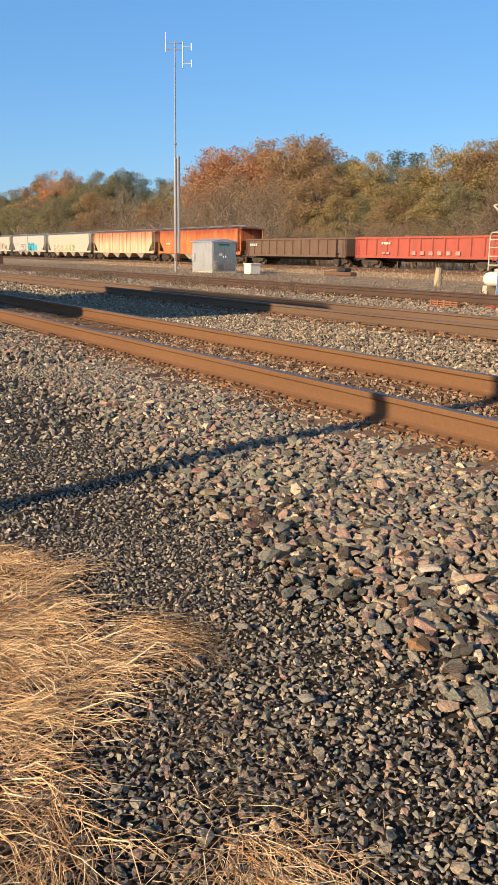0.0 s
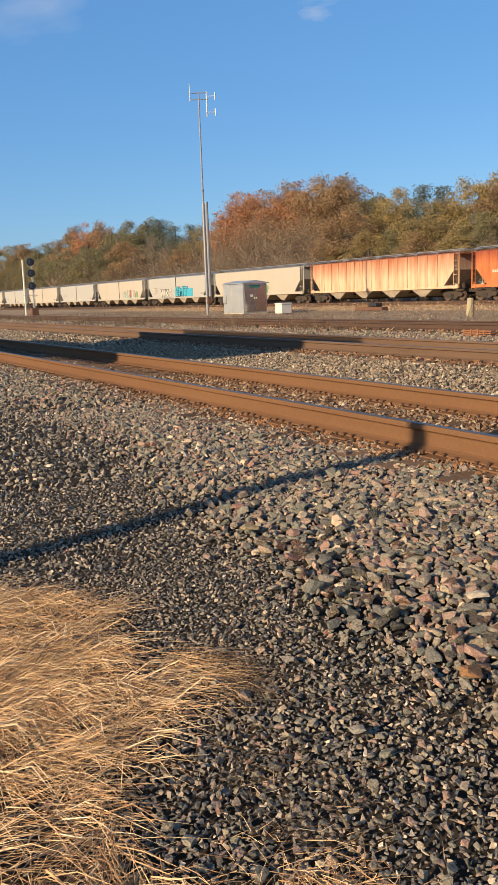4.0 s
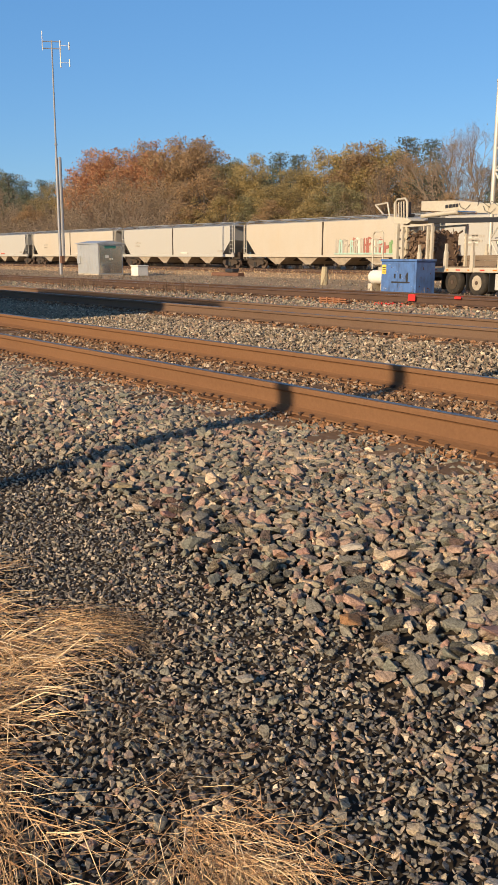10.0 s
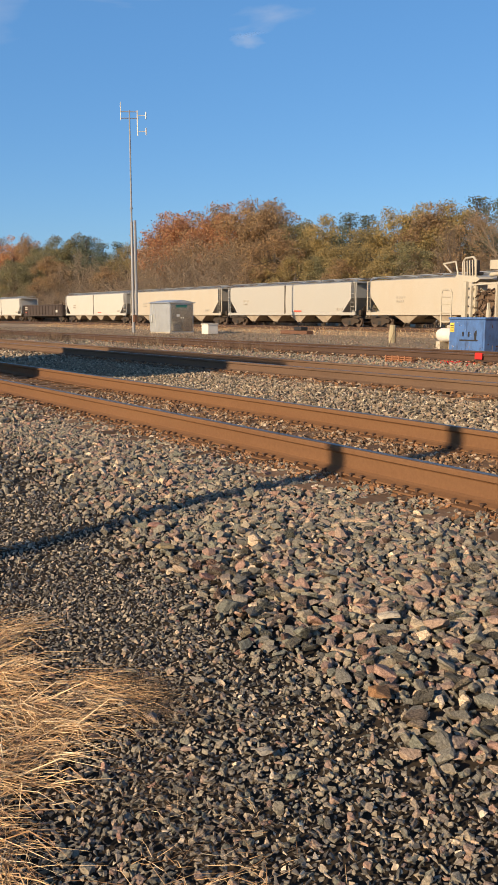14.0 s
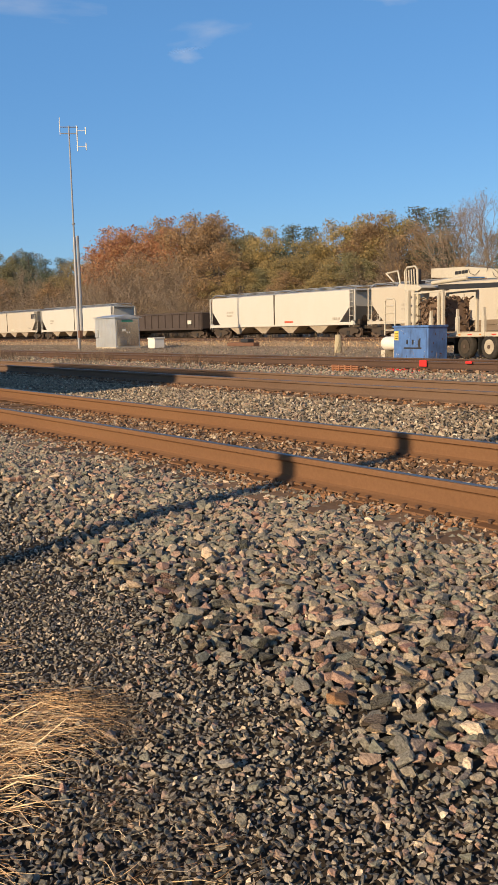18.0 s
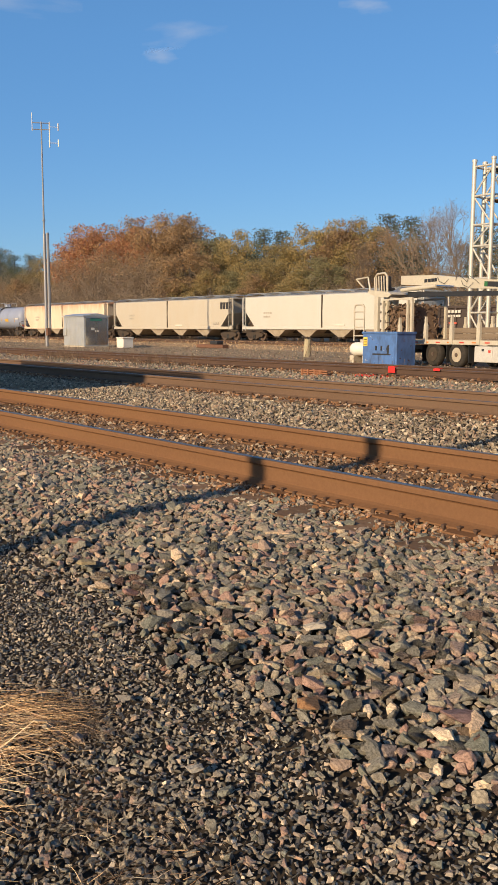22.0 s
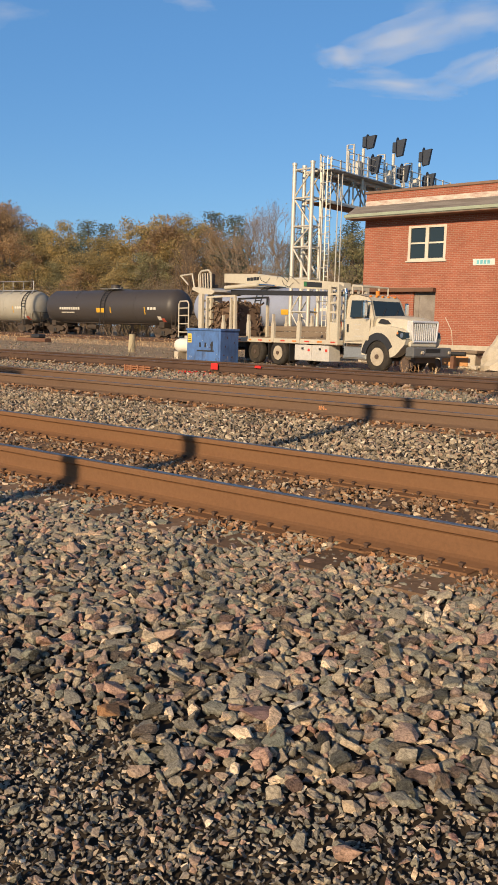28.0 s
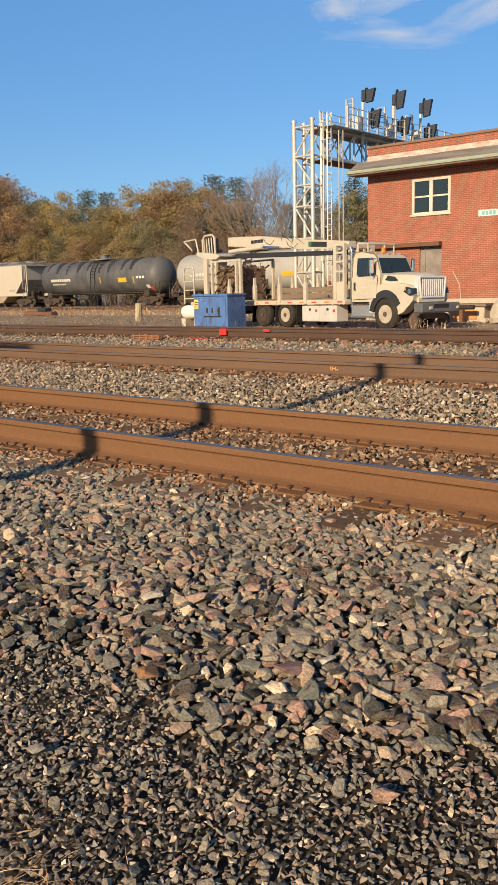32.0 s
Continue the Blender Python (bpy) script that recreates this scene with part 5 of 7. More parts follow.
    # windscreen on the slope between (-0.28, 1.90) and (-0.60, 2.50)
    g = Geo()
    a, b = Vector((-0.295, 0, 1.94)), Vector((-0.575, 0, 2.46))
    nrm = Vector((0.88, 0, 0.47)).normalized() * 0.012
    ws = [(q + n + Vector((0, y, 0))) for n in (nrm, -nrm) for q, y in ((a, 0.12), (a, C - 0.12), (b, C - 0.19), (b, 0.19))]
    g.add(ws, [(0, 1, 2, 3), (7, 6, 5, 4), (0, 4, 5, 1), (1, 5, 6, 2), (2, 6, 7, 3), (3, 7, 4, 0)])
    sc = part("windscreen", g, M_GLASS, tr, "dark windscreen")
    for y in (0.45, 1.1):
        part("wiper", Geo().tube((-0.275, y, 1.93), (-0.40, y + 0.25, 2.2), 0.012, 5), M_PLASTIC, sc)
    # hood and fenders
    hood = [(-0.30, 1.93, 0.12), (0.3, 1.93, 0.15), (0.9, 1.91, 0.19), (1.25, 1.88, 0.22), (1.42, 1.84, 0.25), (1.50, 1.76, 0.27)]
    g = Geo().loft([[(x, y0, 0.98), (x, y0 - 0.03, 1.35), (x, y0 + 0.02, z - 0.20), (x, y0 + 0.10, z - 0.06), (x, y0 + 0.28, z), (x, C / 2, z + 0.035), (x, C - y0 - 0.28, z), (x, C - y0 - 0.10, z - 0.06), (x, C - y0 - 0.02, z - 0.20),
                     (x, C - y0 + 0.03, 1.35), (x, C - y0, 0.98)] for x, z, y0 in hood])
    part("hood", g, M_TRUCK, tr, "sloping cream hood", True)
    for y0, y1 in ((-0.02, 0.40), (C - 0.40, C + 0.02)):
        arch = [(0.68 * math.cos(radians(q)), 0.49 + 0.68 * math.sin(radians(q))) for q in range(172, 0, -12)]
        outer = [(0.95, 0.62), (1.40, 0.98), (1.50, 1.20), (1.42, 1.42), (1.1, 1.54), (0.5, 1.60), (-0.1, 1.60), (-0.62, 1.5), (-0.86, 1.2), (-0.9, 0.6)]
        part("fender", Geo().prism(arch + outer, "y", y0 + 0.03, y1), M_TRUCK, tr, "rounded cream front fender")
        flare = [[((0.90 if k else 0.64) * math.cos(radians(q)), yy, 0.49 + (0.88 if k else 0.62) * math.sin(radians(q))) for k, yy in ((0, y0), (1, y0 + 0.02), (1, y1 + 0.01), (0, y1 + 0.01))] for q in range(28, 178, 10)]
        part("wheel_arch", Geo().loft(flare), M_PLASTIC, tr, "wide black wheel arch flare")
        hl = part("headlight", Geo().loft([[(0.98, y, 1.30), (1.30, y, 1.16), (1.50, y, 1.18), (1.47, y, 1.40), (1.10, y, 1.46)] for y in (y0 + 0.005, y1 - 0.02)]), M_GLASS, tr, "dark swept-back headlight")
        part("lamp_bowl", Geo().tube((1.28, y0 - 0.003, 1.30), (1.28, y0 + 0.02, 1.30), 0.085, 14), M_CHROME, hl, "", True)
        part("turn_lamp", Geo().box(1.02, 1.10, y0, y0 + 0.1, 1.33, 1.40, 0.01), M_AMBER, hl, "amber turn lamp")
    part("hood_scoop", Geo().prism([(-0.15, 1.70), (0.0, 1.84), (0.3, 1.80), (0.5, 1.68), (0.2, 1.66)], "y", 0.12, 0.22), M_PLASTIC, tr, "black intake scoop")
    gr = part("grille", Geo().prism([(0.30, 1.10), (C - 0.30, 1.10), (C - 0.22, 1.74), (0.22, 1.74)], "x", 1.46, 1.53), M_PLASTIC, tr)
    for k in range(11):
        y = 0.37 + (C - 0.74) * k / 10
        part("grille_bar", Geo().box(1.53, 1.57, y - 0.03, y + 0.03, 1.14, 1.70, 0.008), M_GRILLE, gr, "chrome grille bar")
    part("grille_frame", Geo().path([(1.54, 0.30, 1.10), (1.54, 0.22, 1.76), (1.54, C - 0.22, 1.76), (1.54, C - 0.30, 1.10), (1.54, 0.30, 1.10)], 0.045), M_GRILLE, gr, "chrome grille surround")
    part("side_trim", Geo().prism([(1.30, 1.34), (1.53, 1.16), (1.53, 1.78), (1.36, 1.80)], "y", 0.17, 0.23), M_GRILLE, gr, "bright chrome cheek beside the grille")
    part("nose_panel", Geo().box(1.40, 1.52, 0.2, C - 0.2, 0.92, 1.10, 0.03), M_TRUCK, tr)
    g = Geo().box(1.52, 1.95, -0.06, C + 0.16, 0.58, 0.92, 0.05)
    bp = part("bumper", g, paint("grey_bumper_paint", (0.12, 0.122, 0.125), (0.08, 0.076, 0.072), rough=0.45), tr, "heavy dark steel bumper")
    part("fog_lamp", Geo().tube((1.945, 0.42, 0.75), (1.96, 0.42, 0.75), 0.06, 12), M_GRILLE, bp, "round fog lamp", True)
    part("bumper_slot", Geo().box(1.945, 1.956, 0.55, C - 0.45, 0.74, 0.88), M_HOSE, bp)
    for y in (0.35, W - 0.35):
        part("tow_hook", Geo().box(1.95, 2.01, y - 0.05, y + 0.05, 0.7, 0.8, 0.01), M_RIM, bp)
    # rail guide wheels in front
    for y in (0.35, W - 0.35):
        g = Geo().tube((1.25, y - 0.1, 0.30), (1.25, y + 0.1, 0.30), 0.20, 16)
        g.tube((1.25, y + (0.1 if y > 1 else -0.14), 0.30), (1.25, y + (0.14 if y > 1 else -0.1), 0.30), 0.24, 16)
        part("guide_wheel", g, M_WHEEL, tr, "small steel rail guide wheel", True)
    g = Geo().box(0.7, 1.5, 0.5, W - 0.5, 0.38, 0.62, 0.03)
    g.path([(0.9, 0.6, 0.4), (1.25, 0.45, 0.3)], 0.06)
    part("guide_axle", g, M_WHEEL, tr)
    part("marker_rod", Geo().path([(1.9, W - 0.1, 0.9), (1.8, W - 0.1, 1.5), (1.5, W - 0.15, 1.95)], 0.012), M_TRUCK, tr, "thin white marker rod")
    # roof kit
    g = Geo().path([(-1.75, 0.2, 2.70), (-1.75, 0.2, 3.04), (-1.75, C - 0.2, 3.04), (-1.75, C - 0.2, 2.70)], 0.04)
    g.path([(-1.75, 0.2, 3.02), (-1.2, 0.22, 2.98), (-1.2, C - 0.22, 2.98), (-1.75, C - 0.2, 3.02)], 0.035).path([(-1.2, 0.22, 2.98), (-1.2, 0.22, 2.70)], 0.03).path([(-1.2, C - 0.22, 2.98), (-1.2, C - 0.22, 2.70)], 0.03)
    part("roof_guard", g, M_TRUCK, tr, "tubular roof guard")
    part("beacon", Geo().tube((-1.0, 0.8, 2.66), (-1.0, 0.8, 2.84), 0.08, 12), M_AMBER, tr, "amber roof beacon", True)
    for k in range(5):
        part("clearance_lamp", Geo().box(-0.80, -0.72, 0.2 + 0.3 * k, 0.28 + 0.3 * k, 2.60, 2.66, 0.01), M_AMBER, tr)
    part("exhaust_stack", Geo().path([(-2.15, 0.25, 0.8), (-2.15, 0.25, 2.75), (-2.22, 0.25, 2.92)], 0.075, 10), M_CHROME, tr, "tall chrome exhaust stack", True)
    part("air_cleaner", Geo().tube((-2.05, W - 0.35, 1.2), (-2.05, W - 0.35, 2.2), 0.16, 12), M_CHROME, tr, "", True)
    # steps, tanks, tool boxes
    g = Geo().box(-1.95, -0.62, 0.02, 0.55, 0.42, 0.86, 0.03)
    st = part("fuel_tank", g, M_ALU, tr, "aluminium fuel tank with steps")
    part("step", Geo().box(-1.9, -0.7, -0.03, 0.03, 0.48, 0.53, 0.01), M_ALU, st)
    for x0, x1 in ((-5.05, -3.95), (-3.93, -2.83)):
        tb = part("tool_locker", Geo().box(x0, x1, 0.02, 0.6, 0.26, 0.86, 0.02), M_TOOLBOX, tr, "grey side tool locker")
        part("latch", Geo().box((x0 + x1) / 2 - 0.06, (x0 + x1) / 2 + 0.06, -0.01, 0.022, 0.68, 0.76, 0.006), M_PLASTIC, tb)
        part("locker_sticker", Geo().box(x1 - 0.22, x1 - 0.08, 0.012, 0.021, 0.62, 0.72), M_REDLENS, tb)
    for x in (-5.45, -6.95, -8.7):
        part("mud_flap", Geo().box(x - 0.02, x + 0.02, 0.05, 0.55, 0.2, 0.88), M_HOSE, tr)
    # bed
    g = Geo().box(-13.9, -2.30, 0.0, W, 0.90, 1.08, 0.015)
    bed_ = part("deck_frame", g, M_TRUCK, tr, "cream flatbed rail with reflector tape")
    for k in range(14):
        x = -13.4 + 0.82 * k
        part("reflector", Geo().box(x, x + 0.3, -0.006, 0.003, 0.965, 1.015), M_REDLENS if k % 2 else M_AMBER, bed_)
    for k in range(9):
        y = 0.06 + (W - 0.12) * k / 9
        part("deck_plank", Geo().box(-13.8, -3.05, y, y + (W - 0.12) / 9 - 0.012, 1.08, 1.125, 0.006), M_DECK, tr)
    for z0, z1 in ((1.13, 1.36), (1.375, 1.60)):
        part("side_board", Geo().box(-13.6, -3.05, W - 0.09, W - 0.03, z0, z1, 0.008), M_DECK, tr, "weathered grey side board")
    for x in (-4.79, -6.58, -8.43, -10.46):
        for y in (-0.03, W - 0.07):
            part("stake", Geo().prism([(x - 0.11, 0.92), (x + 0.11, 0.92), (x + 0.10, 1.68), (x + 0.05, 1.78), (x + 0.04, 2.05), (x - 0.04, 2.05), (x - 0.05, 1.78), (x - 0.10, 1.68)], "y", y, y + 0.10), M_TRUCK, tr, "steel bed stake")
    # headboard
    hb = part("headboard", Geo().box(-3.02, -2.9, 0.02, 0.16, 1.08, 3.08).box(-3.02, -2.9, W - 0.16, W - 0.02, 1.08, 3.08).box(-3.02, -2.9, 0.16, W - 0.16, 2.96, 3.08), M_TRUCK, tr, "cream headboard frame")
    for k in range(5):
        part("headboard_bar", Geo().box(-3.0, -2.93, 0.4 + 0.36 * k, 0.5 + 0.36 * k, 1.08, 2.96), M_TRUCK, hb)
    g = Geo().box(-2.9, -2.82, 0.0, 0.12, 1.08, 3.08).box(-2.42, -2.32, 0.0, 0.12, 1.08, 3.08).box(-2.82, -2.42, 0.02, 0.10, 1.08, 1.72)
    wing = part("headboard_wing", g, M_TRUCK, tr, "open cream ladder frame behind the cab")
    for z in (2.05, 2.40, 2.72, 3.0):
        part("wing_rung", Geo().box(-2.82, -2.42, 0.02, 0.10, z, z + 0.07), M_TRUCK, wing)
    # crane
    g = Geo().box(-13.0, -12.35, 0.55, W - 0.55, 1.08, 1.6, 0.04).box(-12.9, -12.45, 0.85, W - 0.85, 1.6, 3.0, 0.05)
    part("crane_column", g, M_TRUCK, tr, "cream loader crane column")
    for y in (0.05, 0.55):
        part("crane_leg", Geo().box(-12.75, -12.45, y, y + 0.16, 0.9, 3.05, 0.02), M_TRUCK, tr)
    for z in (1.5, 1.9, 2.3, 2.7):
        part("crane_step", Geo().box(-12.7, -12.5, 0.21, 0.55, z, z + 0.08), M_TRUCK, tr)
    g = Geo().prism([(-13.7, 3.30), (-12.9, 3.05), (-11.9, 3.0), (-11.6, 3.12), (-11.9, 3.24), (-13.6, 3.42)], "y", 0.25, W - 0.25)
    part("crane_platform", g, M_TRUCK, tr, "operator platform")
    for k in range(5):
        x = -12.95 + 0.22 * k
        part("guard_bar", Geo().path([(x, 0.3, 3.2), (x, 0.25, 4.0)], 0.03), M_TRUCK, tr)
    part("guard_frame", Geo().path([(-13.05, 0.28, 3.2), (-13.08, 0.25, 3.95), (-12.85, 0.25, 4.12), (-12.2, 0.25, 4.12), (-11.98, 0.25, 3.95), (-12.0, 0.28, 3.2)], 0.045), M_TRUCK, tr, "rounded operator guard")
    part("operator_rail", Geo().path([(-13.7, 0.4, 3.35), (-13.95, 0.4, 4.05), (-15.05, 0.4, 4.02), (-14.3, 0.4, 3.55)], 0.04), M_TRUCK, tr, "bent operator rail")
    part("operator_seat", Geo().box(-13.6, -13.15, 0.8, 1.4, 3.4, 3.55, 0.04).box(-13.6, -13.5, 0.8, 1.4, 3.55, 4.1, 0.03), M_PLASTIC, tr, "black operator seat")

    def beam(name, x0, z0, h0, x1, z1, h1, y0, y1, mat, label=""):
        return part(name, Geo().prism([(x0, z0 - h0 / 2), (x1, z1 - h1 / 2), (x1, z1 + h1 / 2), (x0, z0 + h0 / 2)], "y", y0, y1), mat, tr, label)
    beam("main_boom", -11.8, 3.78, 0.40, -9.2, 3.61, 0.46, 0.85, 1.25, M_TRUCK, "cream main boom with lettering")
    beam("main_boom", -9.2, 3.61, 0.46, -6.9, 3.38, 0.36, 0.86, 1.24, M_TRUCK)
    bm2 = beam("jib_boom", -6.95, 3.36, 0.40, -3.1, 3.08, 0.28, 0.88, 1.22, M_TRUCK, "cream jib boom with a green decal")
    part("decal", Geo().prism([(-5.7, 3.17), (-4.5, 3.083), (-4.5, 3.277), (-5.7, 3.37)], "y", 0.868, 0.879), M_PLASTIC, bm2)
    part("decal_end", Geo().prism([(-5.7, 3.18), (-5.5, 3.165), (-5.5, 3.345), (-5.7, 3.36)], "y", 0.862, 0.867), M_GREENPAINT, bm2)
    beam("lower_boom", -11.3, 3.12, 0.22, -3.4, 2.82, 0.16, 0.9, 1.3, M_PLASTIC, "dark telescoping lower boom")
    part("lift_cylinder", Geo().tube((-11.6, 0.8, 3.32), (-8.9, 0.8, 3.36), 0.10, 10), M_TRUCK, tr, "hydraulic lift cylinder", True)
    part("cylinder_rod", Geo().tube((-8.9, 0.8, 3.36), (-7.6, 0.8, 3.26), 0.055, 8), M_CHROME, tr, "", True)
    for k, (x, z) in enumerate(((-8.6, 3.72), (-7.3, 3.52), (-6.9, 3.48), (-6.5, 3.42))):
        part("hydraulic_hose", Geo().path([(x - 0.3, 0.84, z), (x - 0.1, 0.78, z - 0.18 + 0.4 * (k % 2)), (x + 0.25, 0.8, z - 0.3 + 0.35 * (k % 2)), (x + 0.5, 0.84, z - 0.12)], 0.010), M_HOSE, tr)
    for k, (x, z, dz) in enumerate(((-3.3, 2.9, -0.8), (-3.6, 2.9, -0.6))):
        part("hanging_hose", Geo().path([(x, 0.9, z), (x - 0.15, 0.8, z + dz * 0.6), (x + 0.1, 0.8, z + dz), (x + 0.25, 0.85, z + dz * 0.5)], 0.012), M_HOSE, tr)
    # rear ladder
    g = Geo().path([(-13.5, -0.02, 1.0), (-13.5, -0.02, 2.6), (-13.62, -0.02, 2.73), (-14.3, -0.02, 2.73), (-14.42, -0.02, 2.6), (-14.42, -0.02, 1.0)], 0.035)
    ld = part("rear_ladder", g, M_TRUCK, tr, "cream access ladder")
    for z in (1.25, 1.65, 2.05, 2.4):
        part("rung", Geo().tube((-13.5, -0.02, z), (-14.42, -0.02, z), 0.03, 6), M_TRUCK, ld)
    # load cradle with scrap
    for y in (0.1, W - 0.2):
        for x in (-12.1, -9.75):
            part("cradle_post", Geo().box(x - 0.06, x + 0.06, y, y + 0.1, 1.12, 2.84), M_TRUCK, tr, "cream load cradle post")
        part("cradle_rail", Geo().box(-12.16, -9.69, y, y + 0.08, 2.84, 2.92), M_TRUCK, tr, "cream load cradle rail")
    for x in (-9.6, -9.95):
        part("cradle_post", Geo().box(x, x + 0.1, 0.0, 0.1, 1.1, 2.8), M_TRUCK, tr)
    g = Geo().box(-11.85, -10.0, 0.35, W - 0.4, 1.13, 2.5)
    for k in range(900):
        c = rng.uniform((-11.9, 0.22, 1.18), (-9.95, W - 0.3, 2.62))
        rot = np.array(Euler(rng.normal(0, 0.9, 3) + (0, 0, 1.57 * (k % 2))).to_matrix())
        h = Geo().box(*np.repeat(rng.uniform((0.04, 0.02, 0.008), (0.16, 0.07, 0.03)), 2) * (-1, 1, -1, 1, -1, 1))
        g.f += [tuple(i + len(g.v) for i in q) for q in h.f]
        g.v += [tuple(q) for q in np.array([tuple(q) for q in h.v]) @ rot.T + c]
    tagged(part("scrap_load", g, M_SCRAP, tr, "bundle of rusty brown scrap"), kind="stuff")
    # writing on the door and boom: unreadable bars
    for x, z, w in ((-1.30, 1.62, 0.10), (-1.12, 1.62, 0.16), (-1.25, 1.46, 0.22), (-1.3, 1.22, 0.55)):
        part("lettering", Geo().box(x, x + w, -0.019, -0.009, z, z + 0.035), M_TOOLBOX, tr)
    for x, w in ((-9.6, 0.22), (-9.34, 0.22), (-9.08, 0.2), (-8.84, 0.18)):
        part("lettering", Geo().box(x - 0.3, x - 0.3 + w, 0.836, 0.848, 3.56, 3.70), M_PLASTIC, tr)
    # the truck is shorter than first laid out, and lower towards its tail
    for ob in tr.children_recursive:
        if ob.name.startswith("wheel") and not ob.name.startswith("wheel_arch"):
            ob.location.x *= 0.872
        elif ob.type == 'MESH' and not (ob.parent.name.startswith("wheel") and not ob.parent.name.startswith("wheel_arch")):
            for v in ob.data.vertices:
                v.co.z *= 1 + 0.0048 * min(0.0, v.co.x)
                v.co.x *= 0.872
    return tr


service_truck()

# ---- blue steel box beside the third track ----
M_BLUE = paint("blue_box_paint", (0.08, 0.17, 0.40), (0.05, 0.065, 0.11), rough=0.5, scale=3.2, amount=0.7, grain=25, streak=(1, 1, 0.5))
M_WHITESCUFF = paint("bare_grey_scuff", (0.42, 0.45, 0.50), rough=0.6)
M_RUSTSCUFF = paint("dark_rust_scuff", (0.10, 0.06, 0.045), rough=0.85)
M_YELLOW = paint("yellow_sticker", (0.72, 0.52, 0.08), rough=0.6)


def blue_box():
    o = empty("equipment_box", Matrix.Translation((-24.66, 21.85, -0.462)) @ Matrix.Diagonal((0.91, 0.91, 1, 1)), "faded blue steel equipment box with rust scuffs", "storage box")
    part("body", Geo().box(0, 2.0, 0, 1.2, 0, 1.27, 0.012), M_BLUE, o)
    part("lid", Geo().box(-0.04, 2.04, -0.05, 1.24, 1.27, 1.36, 0.015), M_BLUE, o, "overhanging blue lid")
    for x0, x1 in ((0.10, 0.98), (1.02, 1.9)):
        d = part("door", Geo().box(x0, x1, -0.018, 0.003, 0.08, 1.2, 0.005), M_BLUE, o)
        part("handle", Geo().box(x1 - 0.2 if x0 < 0.5 else x0 + 0.08, x1 - 0.12 if x0 < 0.5 else x0 + 0.16, -0.05, -0.016, 0.62, 0.8, 0.006), M_PLASTIC, d, "black latch handle")
    part("dark_scuff", Geo().box(0.62, 1.62, -0.024, -0.017, 0.44, 0.50), M_PLASTIC, o)
    part("dark_scuff", Geo().prism([(1.46, 0.5), (1.56, 0.5), (1.58, 0.86), (1.50, 0.84), (1.42, 0.72)], "y", -0.024, -0.017), M_PLASTIC, o)
    part("sticker", Geo().box(0.06, 0.3, -0.024, -0.017, 0.78, 1.14), M_YELLOW, o, "yellow warning sticker")
    for k in range(3):
        part("bar", Geo().box(0.09, 0.27, -0.028, -0.0245, 0.84 + 0.09 * k, 0.87 + 0.09 * k), M_PLASTIC, o)
    for k in range(16):
        x, z = 0.12 + 1.75 * ((k * 0.618) % 1), 0.10 + 1.08 * ((k * 0.377 + 0.2) % 1)
        w, h = 0.02 + 0.05 * ((k * 0.29) % 1), 0.015 + 0.03 * ((k * 0.53) % 1)
        part("paint_chip", Geo().prism([(x, z), (x + w, z + h * 0.3), (x + w * 0.8, z + h), (x + w * 0.1, z + h * 0.8)], "y", -0.0225, -0.017), M_WHITESCUFF if k % 3 else M_RUSTSCUFF, o)
    for y, z, w, h in ((0.18, 0.30, 0.10, 0.05), (0.42, 0.95, 0.05, 0.12), (0.71, 0.22, 0.14, 0.06), (0.88, 0.78, 0.06, 0.07), (0.30, 0.62, 0.04, 0.09)):
        part("paint_chip", Geo().prism([(y, z), (y + w, z + h * 0.2), (y + w * 0.7, z + h), (y + w * 0.15, z + h * 0.7)], "x", 1.995, 2.004), M_RUSTSCUFF, o)
    part("skid", Geo().box(0.05, 1.95, 0.1, 0.2, -0.03, 0.0), M_PLASTIC, o)


blue_box()
M_WHITEP = paint("white_tank_paint", (0.74, 0.70, 0.62), rough=0.5)
o = empty("propane_tank", Matrix.Translation((-26.3, 23.35, -0.462)) @ Matrix.Diagonal((0.82, 0.82, 0.82, 1)), "white propane tank on pale concrete blocks", "gas tank")
n = 18
part("shell", Geo().loft([[(x, r * math.cos(2 * math.pi * k / n), 0.75 + r * math.sin(2 * math.pi * k / n)) for k in range(n)] for x, r in ((-0.55, 0.05), (-0.5, 0.2), (-0.38, 0.31), (-0.2, 0.36), (0.9, 0.36), (1.05, 0.3), (1.15, 0.05))]), M_WHITEP, o, "", True)
M_CONC = paint("pale_concrete", (0.50, 0.44, 0.35), (0.32, 0.27, 0.2), rough=0.9, scale=2)
for x in (-0.2, 0.7):
    part("concrete_block", Geo().box(x - 0.15, x + 0.15, -0.35, 0.35, 0, 0.42, 0.015), M_CONC, o)

